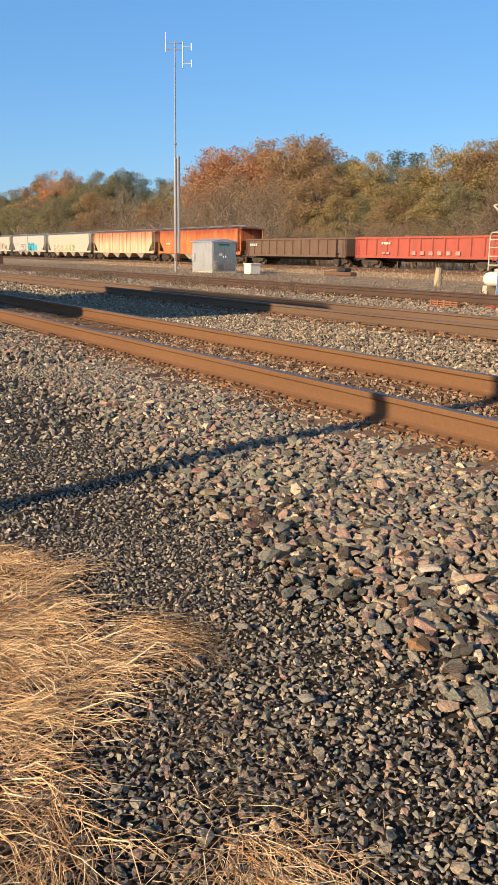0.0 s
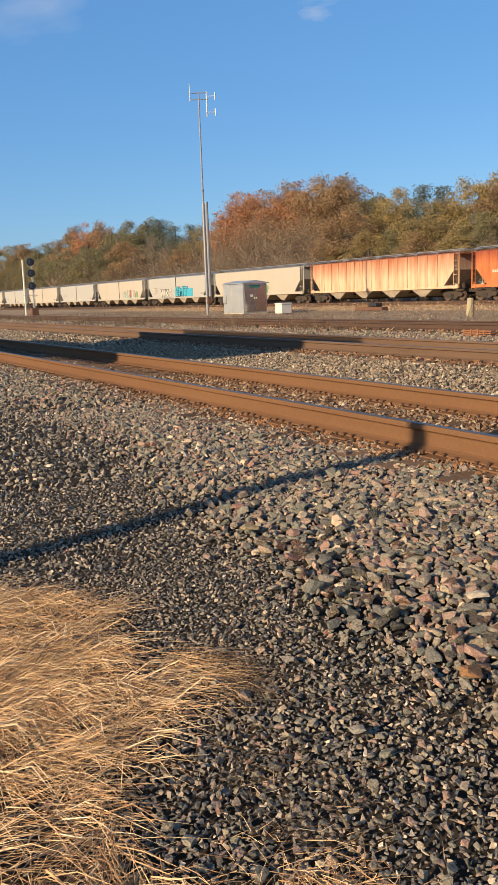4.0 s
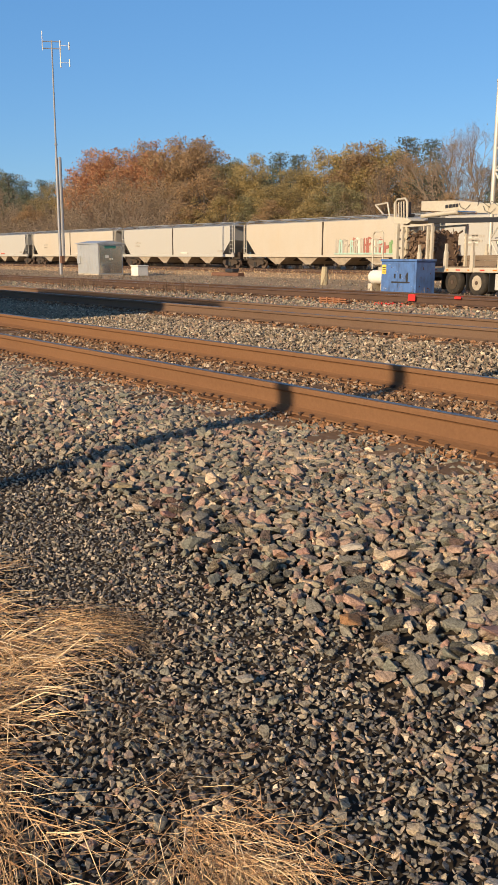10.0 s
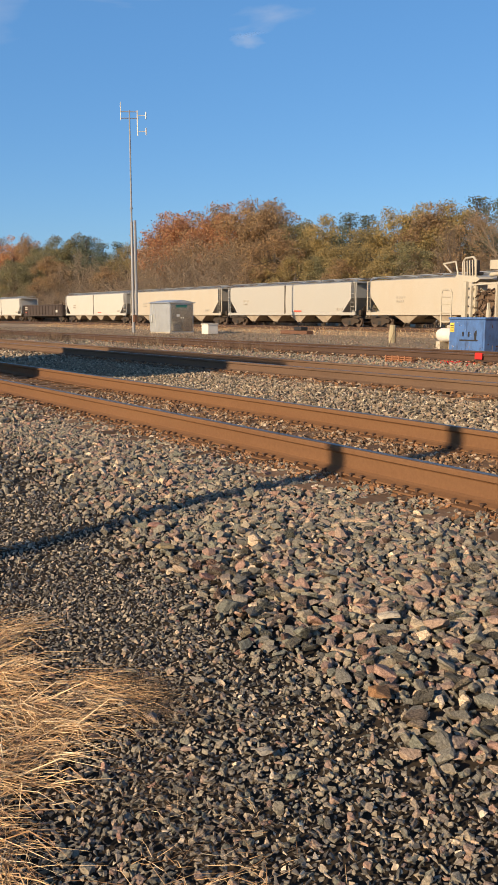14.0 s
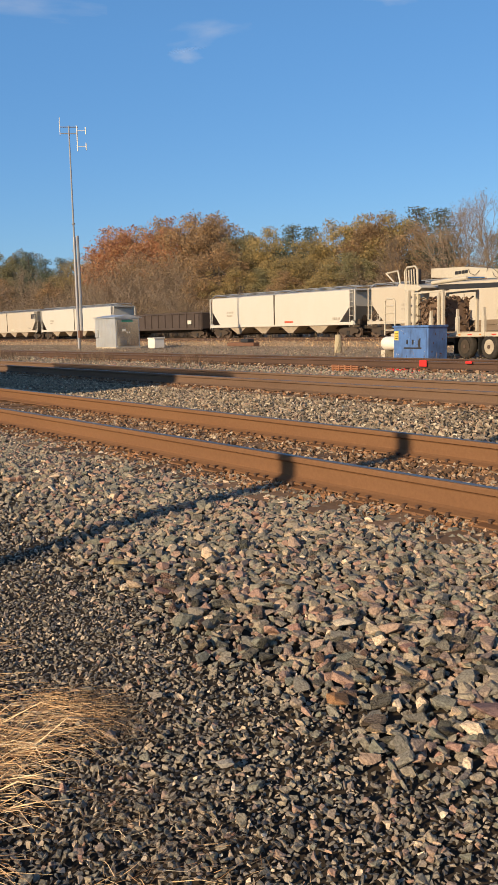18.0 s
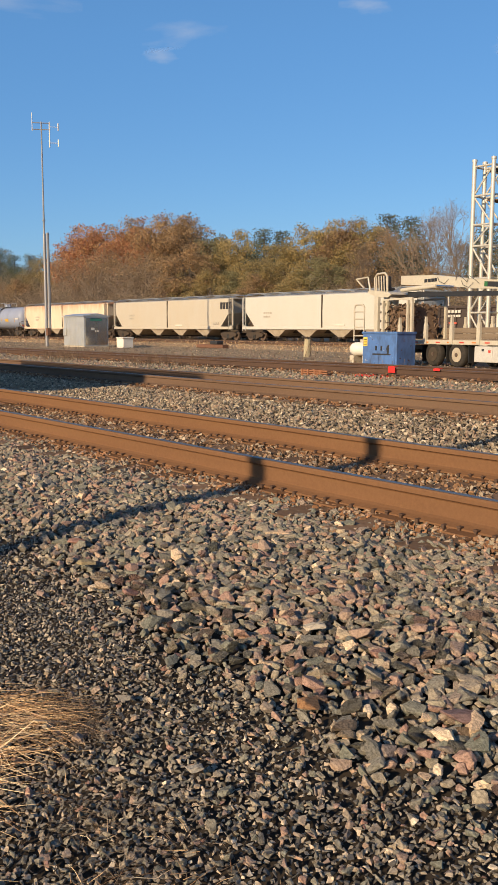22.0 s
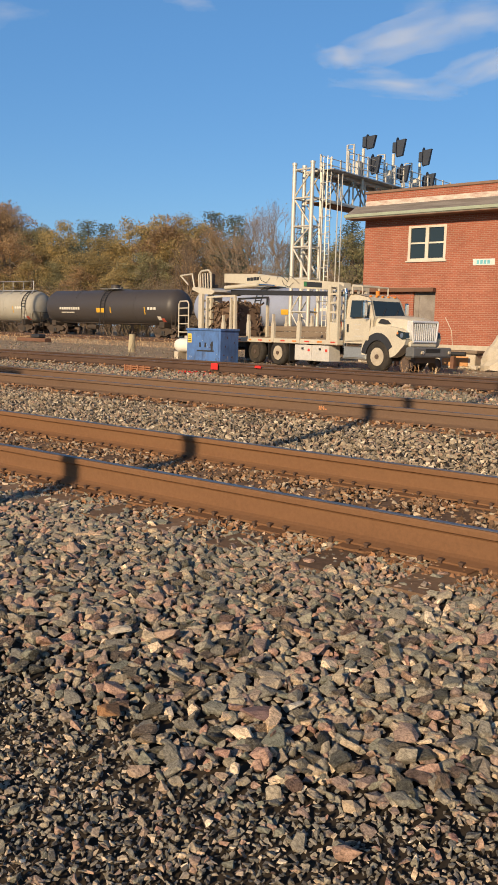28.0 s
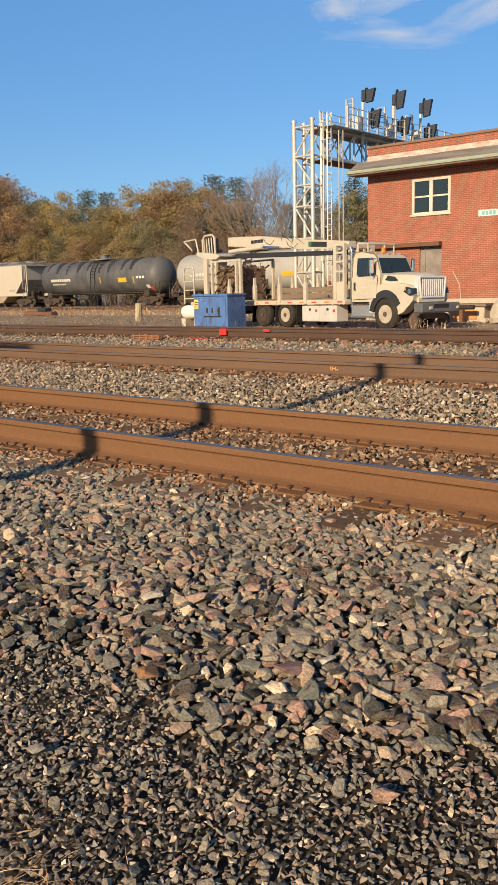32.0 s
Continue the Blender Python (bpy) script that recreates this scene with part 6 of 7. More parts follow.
# ---- brick yard office ----
def brick_mat():
    m, nt, p = node_mat("red_brick")
    tc = nt.nodes.new("ShaderNodeTexCoord")
    mp = nt.nodes.new("ShaderNodeMapping")
    mp.inputs["Rotation"].default_value = (radians(90), 0, 0)
    nt.links.new(tc.outputs["Object"], mp.inputs[0])
    b = nt.nodes.new("ShaderNodeTexBrick")
    b.inputs["Color1"].default_value = (0.345, 0.108, 0.062, 1)
    b.inputs["Color2"].default_value = (0.285, 0.086, 0.050, 1)
    b.inputs["Mortar"].default_value = (0.36, 0.22, 0.16, 1)
    b.inputs["Scale"].default_value = 1.0
    b.inputs["Mortar Size"].default_value = 0.010
    b.inputs["Brick Width"].default_value = 0.235
    b.inputs["Row Height"].default_value = 0.078
    nt.links.new(mp.outputs[0], b.inputs["Vector"])
    n = noise_tex(nt, 0.8, 5, 0.65)
    v = ramp(nt, n, [(0.3, (0.80, 0.78, 0.76)), (0.7, (1.12, 1.1, 1.08))])
    nt.links.new(mixc(nt, 1.0, b.outputs["Color"], v, 'MULTIPLY'), p.inputs["Base Color"])
    p.inputs["Roughness"].default_value = 0.9
    inv = nt.nodes.new("ShaderNodeMath")
    inv.operation, inv.inputs[0].default_value = 'SUBTRACT', 1.0
    nt.links.new(b.outputs["Fac"], inv.inputs[1])
    bump(nt, p, inv.outputs[0], 0.8, 0.008)
    return m


M_BRICK = brick_mat()
M_COPPER = paint("verdigris_fascia", (0.30, 0.35, 0.26), (0.24, 0.21, 0.15), rough=0.7, scale=1.5)
M_PEEL = paint("peeling_white_paint", (0.56, 0.50, 0.43), (0.30, 0.12, 0.085), rough=0.85, scale=3.2, streak=(0.6, 1, 2), amount=0.8)
M_COPING = paint("brown_coping", (0.22, 0.14, 0.10), rough=0.85)
M_ROOF = paint("weathered_grey_roof", (0.24, 0.215, 0.19), (0.085, 0.07, 0.06), rough=0.9, scale=1.5, streak=(0.4, 2, 2), amount=0.8)
M_FRAME = paint("cream_window_frame", (0.58, 0.53, 0.44), rough=0.5)
M_BOARD = paint("grey_plywood", (0.27, 0.24, 0.21), (0.16, 0.13, 0.11), rough=0.9, scale=1.6, amount=0.8)
M_RUSTSTEEL = paint("rusted_steel", (0.17, 0.09, 0.06), (0.09, 0.055, 0.04), rough=0.85, scale=2)
M_SIGNW = paint("pale_sign", (0.66, 0.66, 0.62), rough=0.6)
M_SIGNB = paint("turquoise_sign_bars", (0.16, 0.45, 0.50), rough=0.6)


def yard_office():
    o = empty("brick_building", Matrix.Translation((-22.2, 31.0, -0.48)), "two-storey red brick yard office with a green-edged canopy", "building")
    X1, Z = 15.0, 7.65
    wx0, wx1, wz0, wz1 = 2.28, 4.14, 4.60, 6.11     # window
    dx0, dx1, dz1 = 2.69, 3.76, 3.38                # boarded doorway
    def wall(a0, a1, z0, z1, name="wall"):
        return part(name, Geo().box(a0, a1, 0, 0.3, z0, z1), M_BRICK, o)
    wall(0, wx0, 0, Z), wall(wx1, X1, 0, Z)
    wall(wx0, wx1, wz1, Z), wall(wx0, dx0, 0, wz0), wall(dx1, wx1, 0, wz0), wall(dx0, dx1, dz1, wz0)
    part("wall", Geo().box(0, 0.3, 0.3, 10, 0, Z), M_BRICK, o)
    part("wall", Geo().box(X1 - 0.3, X1, 0.3, 10, 0, Z), M_BRICK, o)
    part("wall", Geo().box(0.3, X1 - 0.3, 9.7, 10, 0, Z), M_BRICK, o)
    part("roof", Geo().box(0.3, X1 - 0.3, 0.3, 9.7, Z - 0.4, Z - 0.25), M_ROOF, o, "flat grey roof")
    part("coping", Geo().box(-0.06, X1 + 0.06, -0.06, 0.36, Z, Z + 0.12, 0.02), M_COPING, o, "brown parapet coping")
    part("painted_band", Geo().box(-0.02, X1 + 0.02, -0.012, 0.02, 7.12, 7.33), M_PEEL, o, "band of peeling white paint")
    # canopy
    can = part("canopy", Geo().prism([(-0.85, 6.50), (0.0, 6.50), (0.0, 7.12), (-0.85, 6.66)], "x", -0.55, X1 + 0.5), M_ROOF, o, "weathered sloping canopy roof")
    part("fascia", Geo().box(-0.57, X1 + 0.5, -0.90, -0.845, 6.54, 6.675, 0.01), M_COPPER, can, "pale green copper fascia")
    part("fascia", Geo().box(-0.60, -0.552, -0.90, 0.0, 6.54, 6.675, 0.01), M_COPPER, can)
    part("soffit", Geo().box(-0.55, X1 + 0.5, -0.84, 0.0, 6.47, 6.498), M_COPING, can, "dark soffit boards")
    # window
    wn_ = part("window", Geo().box(wx0, wx1, 0.0, 0.09, wz0, wz0 + 0.09).box(wx0, wx1, 0.0, 0.09, wz1 - 0.1, wz1)
               .box(wx0, wx0 + 0.12, 0.0, 0.09, wz0 + 0.09, wz1 - 0.1).box(wx1 - 0.12, wx1, 0.0, 0.09, wz0 + 0.09, wz1 - 0.1)
               .box((wx0 + wx1) / 2 - 0.08, (wx0 + wx1) / 2 + 0.08, 0.0, 0.09, wz0 + 0.09, wz1 - 0.1), M_FRAME, o, "cream framed double sash window")
    zm = (wz0 + wz1) / 2
    for x0, x1 in ((wx0 + 0.12, (wx0 + wx1) / 2 - 0.08), ((wx0 + wx1) / 2 + 0.08, wx1 - 0.12)):
        part("meeting_rail", Geo().box(x0, x1, 0.02, 0.085, zm - 0.035, zm + 0.035), M_FRAME, wn_)
        part("pane", Geo().box(x0, x1, 0.04, 0.055, wz0 + 0.09, zm - 0.035), M_GLASS, wn_, "dark window pane")
        part("pane", Geo().box(x0, x1, 0.06, 0.075, zm + 0.035, wz1 - 0.1), M_GLASS, wn_, "dark window pane")
    part("sill", Geo().box(wx0 - 0.06, wx1 + 0.06, -0.06, 0.0, wz0 - 0.07, wz0), M_FRAME, wn_, "stone sill")
    dr = part("boarded_door", Geo().box(dx0, dx1, 0.08, 0.14, 0, dz1), M_BOARD, o, "doorway boarded with grey plywood")
    part("batten", Geo().box(dx0 + 0.2, dx0 + 0.26, 0.055, 0.08, 0.5, dz1), M_BOARD, dr)
    part("awning_beam", Geo().box(-0.3, dx1 + 0.02, -0.28, -0.004, dz1 - 0.16, dz1 + 0.02, 0.01), M_RUSTSTEEL, o, "rusty steel lintel beam")
    sg = part("sign", Geo().box(5.45, 6.43, -0.03, -0.003, 4.32, 4.58, 0.006), M_SIGNW, o, "pale sign with turquoise bars")
    for k in range(4):
        part("sign_bar", Geo().box(5.62 + 0.16 * k, 5.74 + 0.16 * k, -0.036, -0.031, 4.37, 4.53), M_SIGNB, sg)
    part("plinth", Geo().box(-0.05, X1 + 0.05, -0.08, -0.003, 0, 0.94, 0.02), M_CONC, o, "pale concrete plinth")
    part("pipe", Geo().path([(9.3, -0.05, 6.45), (8.3, -0.05, 6.58), (7.6, -0.05, 6.4)], 0.02), M_RUSTSTEEL, o)
    return o


yard_office()
o = empty("loading_step", Matrix.Translation((-17.2, 29.3, -0.47)), "tan concrete loading step beside the brick office", "platform")
part("block", Geo().box(0, 1.6, 0, 0.9, 0, 0.62, 0.03), M_CONC, o)
part("timber_edge", Geo().box(-0.08, 1.7, -0.1, 0.98, 0.62, 0.74, 0.02), M_DECK, o, "weathered timber edge")
part("rusty_panel", Geo().box(0.15, 1.3, -0.03, 0.003, 0.1, 0.5), paint("orange_primer", (0.55, 0.28, 0.12), rough=0.8), o, "faded orange panel")

o = empty("rubble_pile", Matrix.Translation((-14.15, 29.2, -0.47)), "pale heap of broken concrete beside the loading step", "rubble pile")
g = Geo()
for j in range(9):
    for k in range(20):
        r_, a_ = 1.15 * (1 - (j / 8) ** 2), 2 * math.pi * k / 20
        lump = 0.16 * noise.noise(Vector((math.cos(a_) * 2.2, math.sin(a_) * 2.2, j * 0.7)))
        g.v.append(((r_ + lump) * math.cos(a_), (r_ + lump) * 0.75 * math.sin(a_), 1.85 * (j / 8) ** 1.15 + lump * 0.5))
g.f = [(j * 20 + k, j * 20 + (k + 1) % 20, (j + 1) * 20 + (k + 1) % 20, (j + 1) * 20 + k) for j in range(8) for k in range(20)]
part("heap", g, M_CONC, o)
for k in range(14):
    a_ = k * 2.4
    r_ = 1.05 + 0.3 * math.sin(k * 1.7)
    part("chunk", Geo().box(-0.14, 0.14, -0.1, 0.1, 0, 0.16, 0.03, m=Matrix.Translation((r_ * math.cos(a_), r_ * 0.75 * math.sin(a_), 0)) @ Matrix.Rotation(a_ * 1.3, 4, 'Z')), M_CONC, o)
o = empty("drain_pipe", Matrix.Translation((-17.6, 28.6, 0.12)), "dark steel pipe lying along the concrete plinth", "pipe")
part("pipe_body", Geo().tube((-1.6, 0, 0), (1.9, 0, 0.02), 0.09, 10), M_PLASTIC, o, "", True)
part("pipe_stand", Geo().box(-1.3, -1.15, -0.1, 0.1, -0.59, -0.08), M_RUSTSTEEL, o)
part("pipe_stand", Geo().box(1.3, 1.45, -0.1, 0.1, -0.59, -0.08), M_RUSTSTEEL, o)

# ---- signal gantry ----
M_LIGHTSTEEL = paint("pale_galvanised_steel", (0.60, 0.57, 0.50), (0.42, 0.39, 0.33), rough=0.5, metal=0.35, scale=1.2)
M_SIGNAL = paint("black_signal_paint", (0.032, 0.040, 0.058), rough=0.55)


def gantry():
    o = empty("signal_gantry", Matrix.Translation((-29.4, 35.0, -0.47)), "pale steel lattice signal gantry reaching over the yard tracks", "signal gantry")
    dx, dy, H = 1.2, 0.9, 10.25
    for x in (0, dx):
        for y in (0, dy):
            part("leg", Geo().tube((x, y, 0), (x, y, H), 0.115, 12).tube((x, y, H), (x, y, H + 0.12), 0.14, 12), M_LIGHTSTEEL, o, "pale tubular leg", True)
    levels = [0.6, 2.4, 4.2, 5.9, 7.0, 8.5, 10.0]
    for k, z in enumerate(levels):
        for a, b in (((0, 0), (dx, 0)), ((0, dy), (dx, dy)), ((0, 0), (0, dy)), ((dx, 0), (dx, dy))):
            part("strut", Geo().tube((*a, z), (*b, z), 0.055, 8), M_LIGHTSTEEL, o)
            if k + 1 < len(levels) and a[1] == b[1]:
                p, q = (a, b) if k % 2 else (b, a)
                part("brace", Geo().tube((*p, z), (*q, levels[k + 1]), 0.045, 6), M_LIGHTSTEEL, o)
    # ladder up the tower
    g = Geo()
    ladder_geo(g, dx + 0.14, dx + 0.42, dy + 0.25, 0.3, 10.75, 0.30, 0.032)
    part("tower_ladder", g, M_LIGHTSTEEL, o, "caged tower ladder")
    part("ladder_cage", Geo().tube((dx + 0.1, dy - 0.3, 3.0), (dx + 0.1, dy - 0.3, 10.7), 0.018, 5).tube((dx + 0.55, dy - 0.3, 3.0), (dx + 0.55, dy - 0.3, 10.7), 0.018, 5).tube((dx + 0.32, dy - 0.36, 3.0), (dx + 0.32, dy - 0.36, 10.7), 0.018, 5), M_LIGHTSTEEL, o)
    for z in (3.0, 3.9, 4.8, 5.7, 6.6, 7.5, 8.4, 9.3, 10.2):
        part("ladder_cage", Geo().path([(dx + 0.1, dy + 0.25, z), (dx + 0.1, dy - 0.3, z), (dx + 0.55, dy - 0.3, z), (dx + 0.55, dy + 0.25, z)], 0.02), M_LIGHTSTEEL, o)
    part("conduit", Geo().tube((dx + 0.8, dy + 0.4, 0.0), (dx + 0.8, dy + 0.4, 9.8), 0.03, 6), M_LIGHTSTEEL, o)
    part("conduit", Geo().tube((dx + 1.0, dy + 0.5, 0.0), (dx + 1.0, dy + 0.5, 9.8), 0.025, 6), M_LIGHTSTEEL, o)
    # span
    y1 = 15.6
    xa, xb = 0.15, 1.25
    for x in (xa, xb):
        for z in (8.45, 9.93):
            part("chord", Geo().box(x - 0.07, x + 0.07, dy, y1, z - 0.08, z + 0.08, 0.01), M_LIGHTSTEEL, o, "span chord")
        y, k = dy + 0.5, 0
        while y < y1 - 1.2:
            part("span_post", Geo().tube((x, y, 8.5), (x, y, 9.9), 0.05, 6), M_LIGHTSTEEL, o)
            part("span_brace", Geo().tube((x, y, 8.5 if k % 2 else 9.9), (x, y + 1.25, 9.9 if k % 2 else 8.5), 0.045, 6), M_LIGHTSTEEL, o)
            y += 1.25
            k += 1
    part("bottom_grating", Geo().box(xa, xb, dy, y1, 8.32, 8.365), M_RUSTSTEEL, o, "dark underside plate")
    part("deck", Geo().box(xa - 0.1, xb + 0.7, dy, y1, 10.02, 10.07), M_GALV, o, "walkway grating")
    for x in (xa - 0.08, xb + 0.68):
        y = dy + 1.4
        while y < y1:
            part("rail_post", Geo().box(x - 0.03, x + 0.03, y - 0.06, y + 0.06, 10.07, 11.2), M_LIGHTSTEEL, o)
            y += 1.0
        for z in (10.42, 10.78, 11.14):
            part("guard_rail", Geo().tube((x, dy + 1.4, z), (x, y1, z), 0.025, 5), M_LIGHTSTEEL, o)
    # signals on posts
    for y, z_up, z_low in ((4.6, 12.1, 10.95), (7.9, 12.36, 10.95), (11.1, 12.33, 10.95)):
        s = part("signal_post", Geo().tube((xb + 0.3, y - 0.25, 9.4), (xb + 0.3, y - 0.25, z_up - 0.4), 0.09, 10), M_LIGHTSTEEL, o, "signal post with two dark heads")
        for yy, z in ((y, z_up), (y + 0.6, z_low)):
            g = Geo()
            tall = 0.72 if (y < 5 and yy == y) else 1.0
            el = [(yy + 0.24 * math.cos(radians(q)), z + 0.58 * tall * math.sin(radians(q))) for q in range(0, 360, 20)]
            g.prism(el, "x", xb + 0.38, xb + 0.42)
            part("backplate", g, M_SIGNAL, s, "black oval backplate")
            g = Geo()
            outer = [(xb + 0.42, z + 0.38 * tall), (xb + 0.96, z + 0.44 * tall), (xb + 0.78, z - 0.50 * tall), (xb + 0.42, z - 0.54 * tall)]
            g.prism([(p[0], p[1]) for p in outer][::-1], "y", yy - 0.10, yy + 0.10)
            part("hood", g, M_SIGNAL, s, "deep black signal hood")
            part("case", Geo().box(xb + 0.1, xb + 0.38, yy - 0.12, yy + 0.12, z - 0.3, z + 0.3, 0.03), M_SIGNAL, s)
        for xx in (xb - 0.35, xb + 0.1):
            part("cage_post", Geo().box(xx - 0.04, xx + 0.04, y - 0.95, y - 0.87, 10.07, 11.85), M_LIGHTSTEEL, o)
        for z in (11.3, 11.6, 11.85):
            part("cage_rail", Geo().tube((xb - 0.35, y - 0.91, z), (xb + 0.1, y - 0.91, z), 0.025, 5), M_LIGHTSTEEL, o)
        part("junction_box", Geo().box(xb + 0.1, xb + 0.4, y - 0.75, y - 0.45, 10.07, 10.95, 0.02), M_LIGHTSTEEL, o, "pale junction box")
    for x in (0, dx):
        for y in (0, dy):
            part("footing", Geo().box(x - 0.3, x + 0.3, y - 0.3, y + 0.3, -0.05, 0.25, 0.03), M_CONC, o)


gantry()

# ---- signal bungalow, mast and odds by the yard ----
M_SILVER = paint("silver_sheet_metal", (0.60, 0.60, 0.58), (0.42, 0.41, 0.38), rough=0.35, metal=0.55, scale=1.0, amount=0.5)
M_DOORM = paint("dull_sheet_door", (0.50, 0.46, 0.40), (0.36, 0.32, 0.27), rough=0.2, metal=0.95, scale=1.2)
M_GREENL = paint("green_plate", (0.05, 0.22, 0.16), rough=0.6)


def bungalow():
    o = empty("signal_bungalow", Matrix.Translation((-65.3, 29.25, -0.46)), "silver sheet-metal signal bungalow with a double door", "equipment hut")
    w, d, h = 3.5, 2.2, 2.42
    part("body", Geo().box(0.03, w - 0.03, 0.03, d - 0.03, 0.12, h), M_SILVER, o)
    for k in range(7):
        part("wall_panel", Geo().box(0.02 + k * (w - 0.04) / 7 + 0.012, 0.02 + (k + 1) * (w - 0.04) / 7 - 0.012, 0.0, 0.03, 0.14, h - 0.04, 0.006), M_SILVER, o)
    part("roof", Geo().prism([(-0.12, h), (d + 0.12, h), (d + 0.12, h + 0.06), (d / 2, h + 0.26), (-0.12, h + 0.06)], "x", -0.12, w + 0.12), M_SILVER, o, "shallow pitched metal roof")
    for k in range(2):
        dd = part("door", Geo().box(w - 0.03, w + 0.012, 0.12 + k * 0.99, 1.09 + k * 0.99, 0.2, h - 0.12, 0.006), M_DOORM, o, "dull metal door")
        part("handle", Geo().box(w + 0.01, w + 0.06, 0.98 if k == 0 else 1.18, 1.04 if k == 0 else 1.24, 1.2, 1.34, 0.01), M_WHITEP, dd)
    part("nameplate", Geo().box(w - 0.02, w + 0.02, 0.55, 1.55, h - 0.34, h - 0.14), M_GREENL, o, "green plate over the door")
    part("notice", Geo().box(w + 0.013, w + 0.02, 0.6, 0.9, 1.35, 1.55), M_WHITEP, o)
    part("base", Geo().box(0.0, w, 0.0, d, -0.02, 0.12), M_CONC, o)
    part("meter_box", Geo().box(0.2, 0.6, -0.16, 0.0, 0.9, 1.5, 0.02), M_SILVER, o)


bungalow()
o = empty("antenna_mast", Matrix.Translation((-65.9, 28.05, -0.46)) @ Matrix.Rotation(radians(-0.35), 4, 'Y'), "slender grey radio mast with antennas on top", "radio mast")
M_MAST = paint("dull_mast_steel", (0.30, 0.30, 0.31), (0.20, 0.19, 0.19), rough=0.5, metal=0.4)
part("lower_post", Geo().tube((0, 0, 0), (0, 0, 9.0), 0.13, 10, 0.12), M_MAST, o, "", True)
part("side_pole", Geo().tube((0.16, 0.22, 1.3), (0.16, 0.22, 9.1), 0.12, 8), M_MAST, o, "parallel stay pole", True)
part("upper_tube", Geo().tube((0, 0, 9.0), (0, 0, 17.7), 0.08, 8, 0.055), M_MAST, o, "", True)
part("collar", Geo().tube((0, 0, 10.0), (0, 0, 10.12), 0.13, 8), M_MAST, o)
for z in (17.1, 17.6):
    part("cross_arm", Geo().tube((-0.34, -0.62, z), (0.34, 0.62, z), 0.04, 6), M_MAST, o)
part("whip_antenna", Geo().tube((-0.34, -0.62, 16.95), (-0.34, -0.62, 18.35), 0.03, 6), M_WHITEP, o, "white whip antenna")
part("dipole", Geo().tube((0.3, 0.55, 15.75), (0.3, 0.55, 17.7), 0.05, 6), M_WHITEP, o, "white dipole antenna")
for z in (16.1, 17.33):
    part("dipole_arm", Geo().tube((0.3, 0.55, z), (0.62, 1.15, z), 0.025, 6).tube((0.62, 1.15, z - 0.28), (0.62, 1.15, z + 0.28), 0.05, 6), M_WHITEP, o)
part("bracket", Geo().box(-0.1, 0.35, -0.1, 0.2, 0.9, 1.5, 0.02), M_RUSTSTEEL, o)
o = empty("battery_box", Matrix.Translation((-58.9, 31.2, -0.46)), "small cream utility box beside the metal hut", "utility box")
part("body", Geo().box(-0.5, 0.5, -0.45, 0.45, 0, 0.72, 0.03), M_WHITEP, o)
part("lid", Geo().box(-0.55, 0.55, -0.5, 0.5, 0.72, 0.82, 0.03), M_WHITEP, o)
o = empty("switch_machine", Matrix.Translation((-53.5, 36.0, -0.46)), "dark low switch machine between yard tracks", "switch machine")
part("body", Geo().box(-2.2, 1.2, -0.3, 0.3, 0.05, 0.32, 0.03), M_RUSTSTEEL, o)
part("motor", Geo().box(-0.4, 0.5, -0.35, 0.35, 0.32, 0.6, 0.06), M_PLASTIC, o)


def trackside_signal():
    o = empty("trackside_signal", Matrix.Translation((-105.2, 24.0, -0.47)), "tall trackside signal with three dark round heads", "railway signal")
    part("mast", Geo().tube((0, 0, 0), (0, 0, 6.4), 0.09, 8), M_GALV, o)
    part("back_pole", Geo().tube((-0.5, -0.9, 0.0), (-0.5, -0.9, 6.6), 0.12, 8), M_WHITEP, o, "pale pole behind the heads")
    for z in (6.3, 5.0, 3.5):
        part("head", Geo().tube((0.1, -0.2, z), (0.5, -0.2, z), 0.45, 18).tube((0.5, -0.2, z), (0.95, -0.2, z), 0.25, 12), M_SIGNAL, o, "round black signal head")
    part("plinth", Geo().box(-0.4, 0.4, -0.4, 0.4, 0, 0.9, 0.03), M_RUSTSTEEL, o)
    part("ladder", ladder_geo(Geo(), -0.3, -0.3, 0.25, 0.5, 6.2), M_GALV, o)
    part("arm", Geo().tube((0, -1.2, 2.4), (0, 0.6, 2.4), 0.03, 6), M_GALV, o)


trackside_signal()

M_REDPAINT = paint("red_marking_paint", (0.62, 0.025, 0.02), (0.45, 0.03, 0.03), rough=0.7)
for x, w, z0, z1 in ((-15.0, 0.24, -0.13, 0.02), (-13.55, 0.2, -0.03, 0.02)):
    o = empty("red_marker", Matrix.Translation((x, RAIL_E - 0.06, 0)), "bright red marker clamped on the dark rail", "rail marker")
    part("flag", Geo().box(0, w, -0.025, -0.018, z0, z1, 0.002).box(0.02, w - 0.02, -0.025, 0.1, z1, z1 + 0.012), M_REDPAINT, o)
    part("clamp", Geo().box(w / 2 - 0.03, w / 2 + 0.03, -0.018, 0.02, z0, z1), M_RUSTSTEEL, o)
p = rng.normal((-15.25, RAIL_E - 0.45), (0.22, 0.12), (60, 2))
strew("painted_stones", p, rng.uniform(0.03, 0.05, 60), M_REDPAINT, "ballast stones sprayed with red paint", coarse=True, sink=0.6)
o = empty("rusty_bracket_stack", Matrix.Translation((-17.25, 11.75, -0.28)), "stack of orange rusty rail brackets on the gravel", "rail hardware")
M_ORUST = paint("orange_rust", (0.30, 0.14, 0.075), (0.2, 0.085, 0.05), rough=0.85, scale=4)
for z in (0.02, 0.075, 0.13):
    part("bar", Geo().box(0, 0.98, 0, 0.12, z, z + 0.04, 0.008), M_ORUST, o)
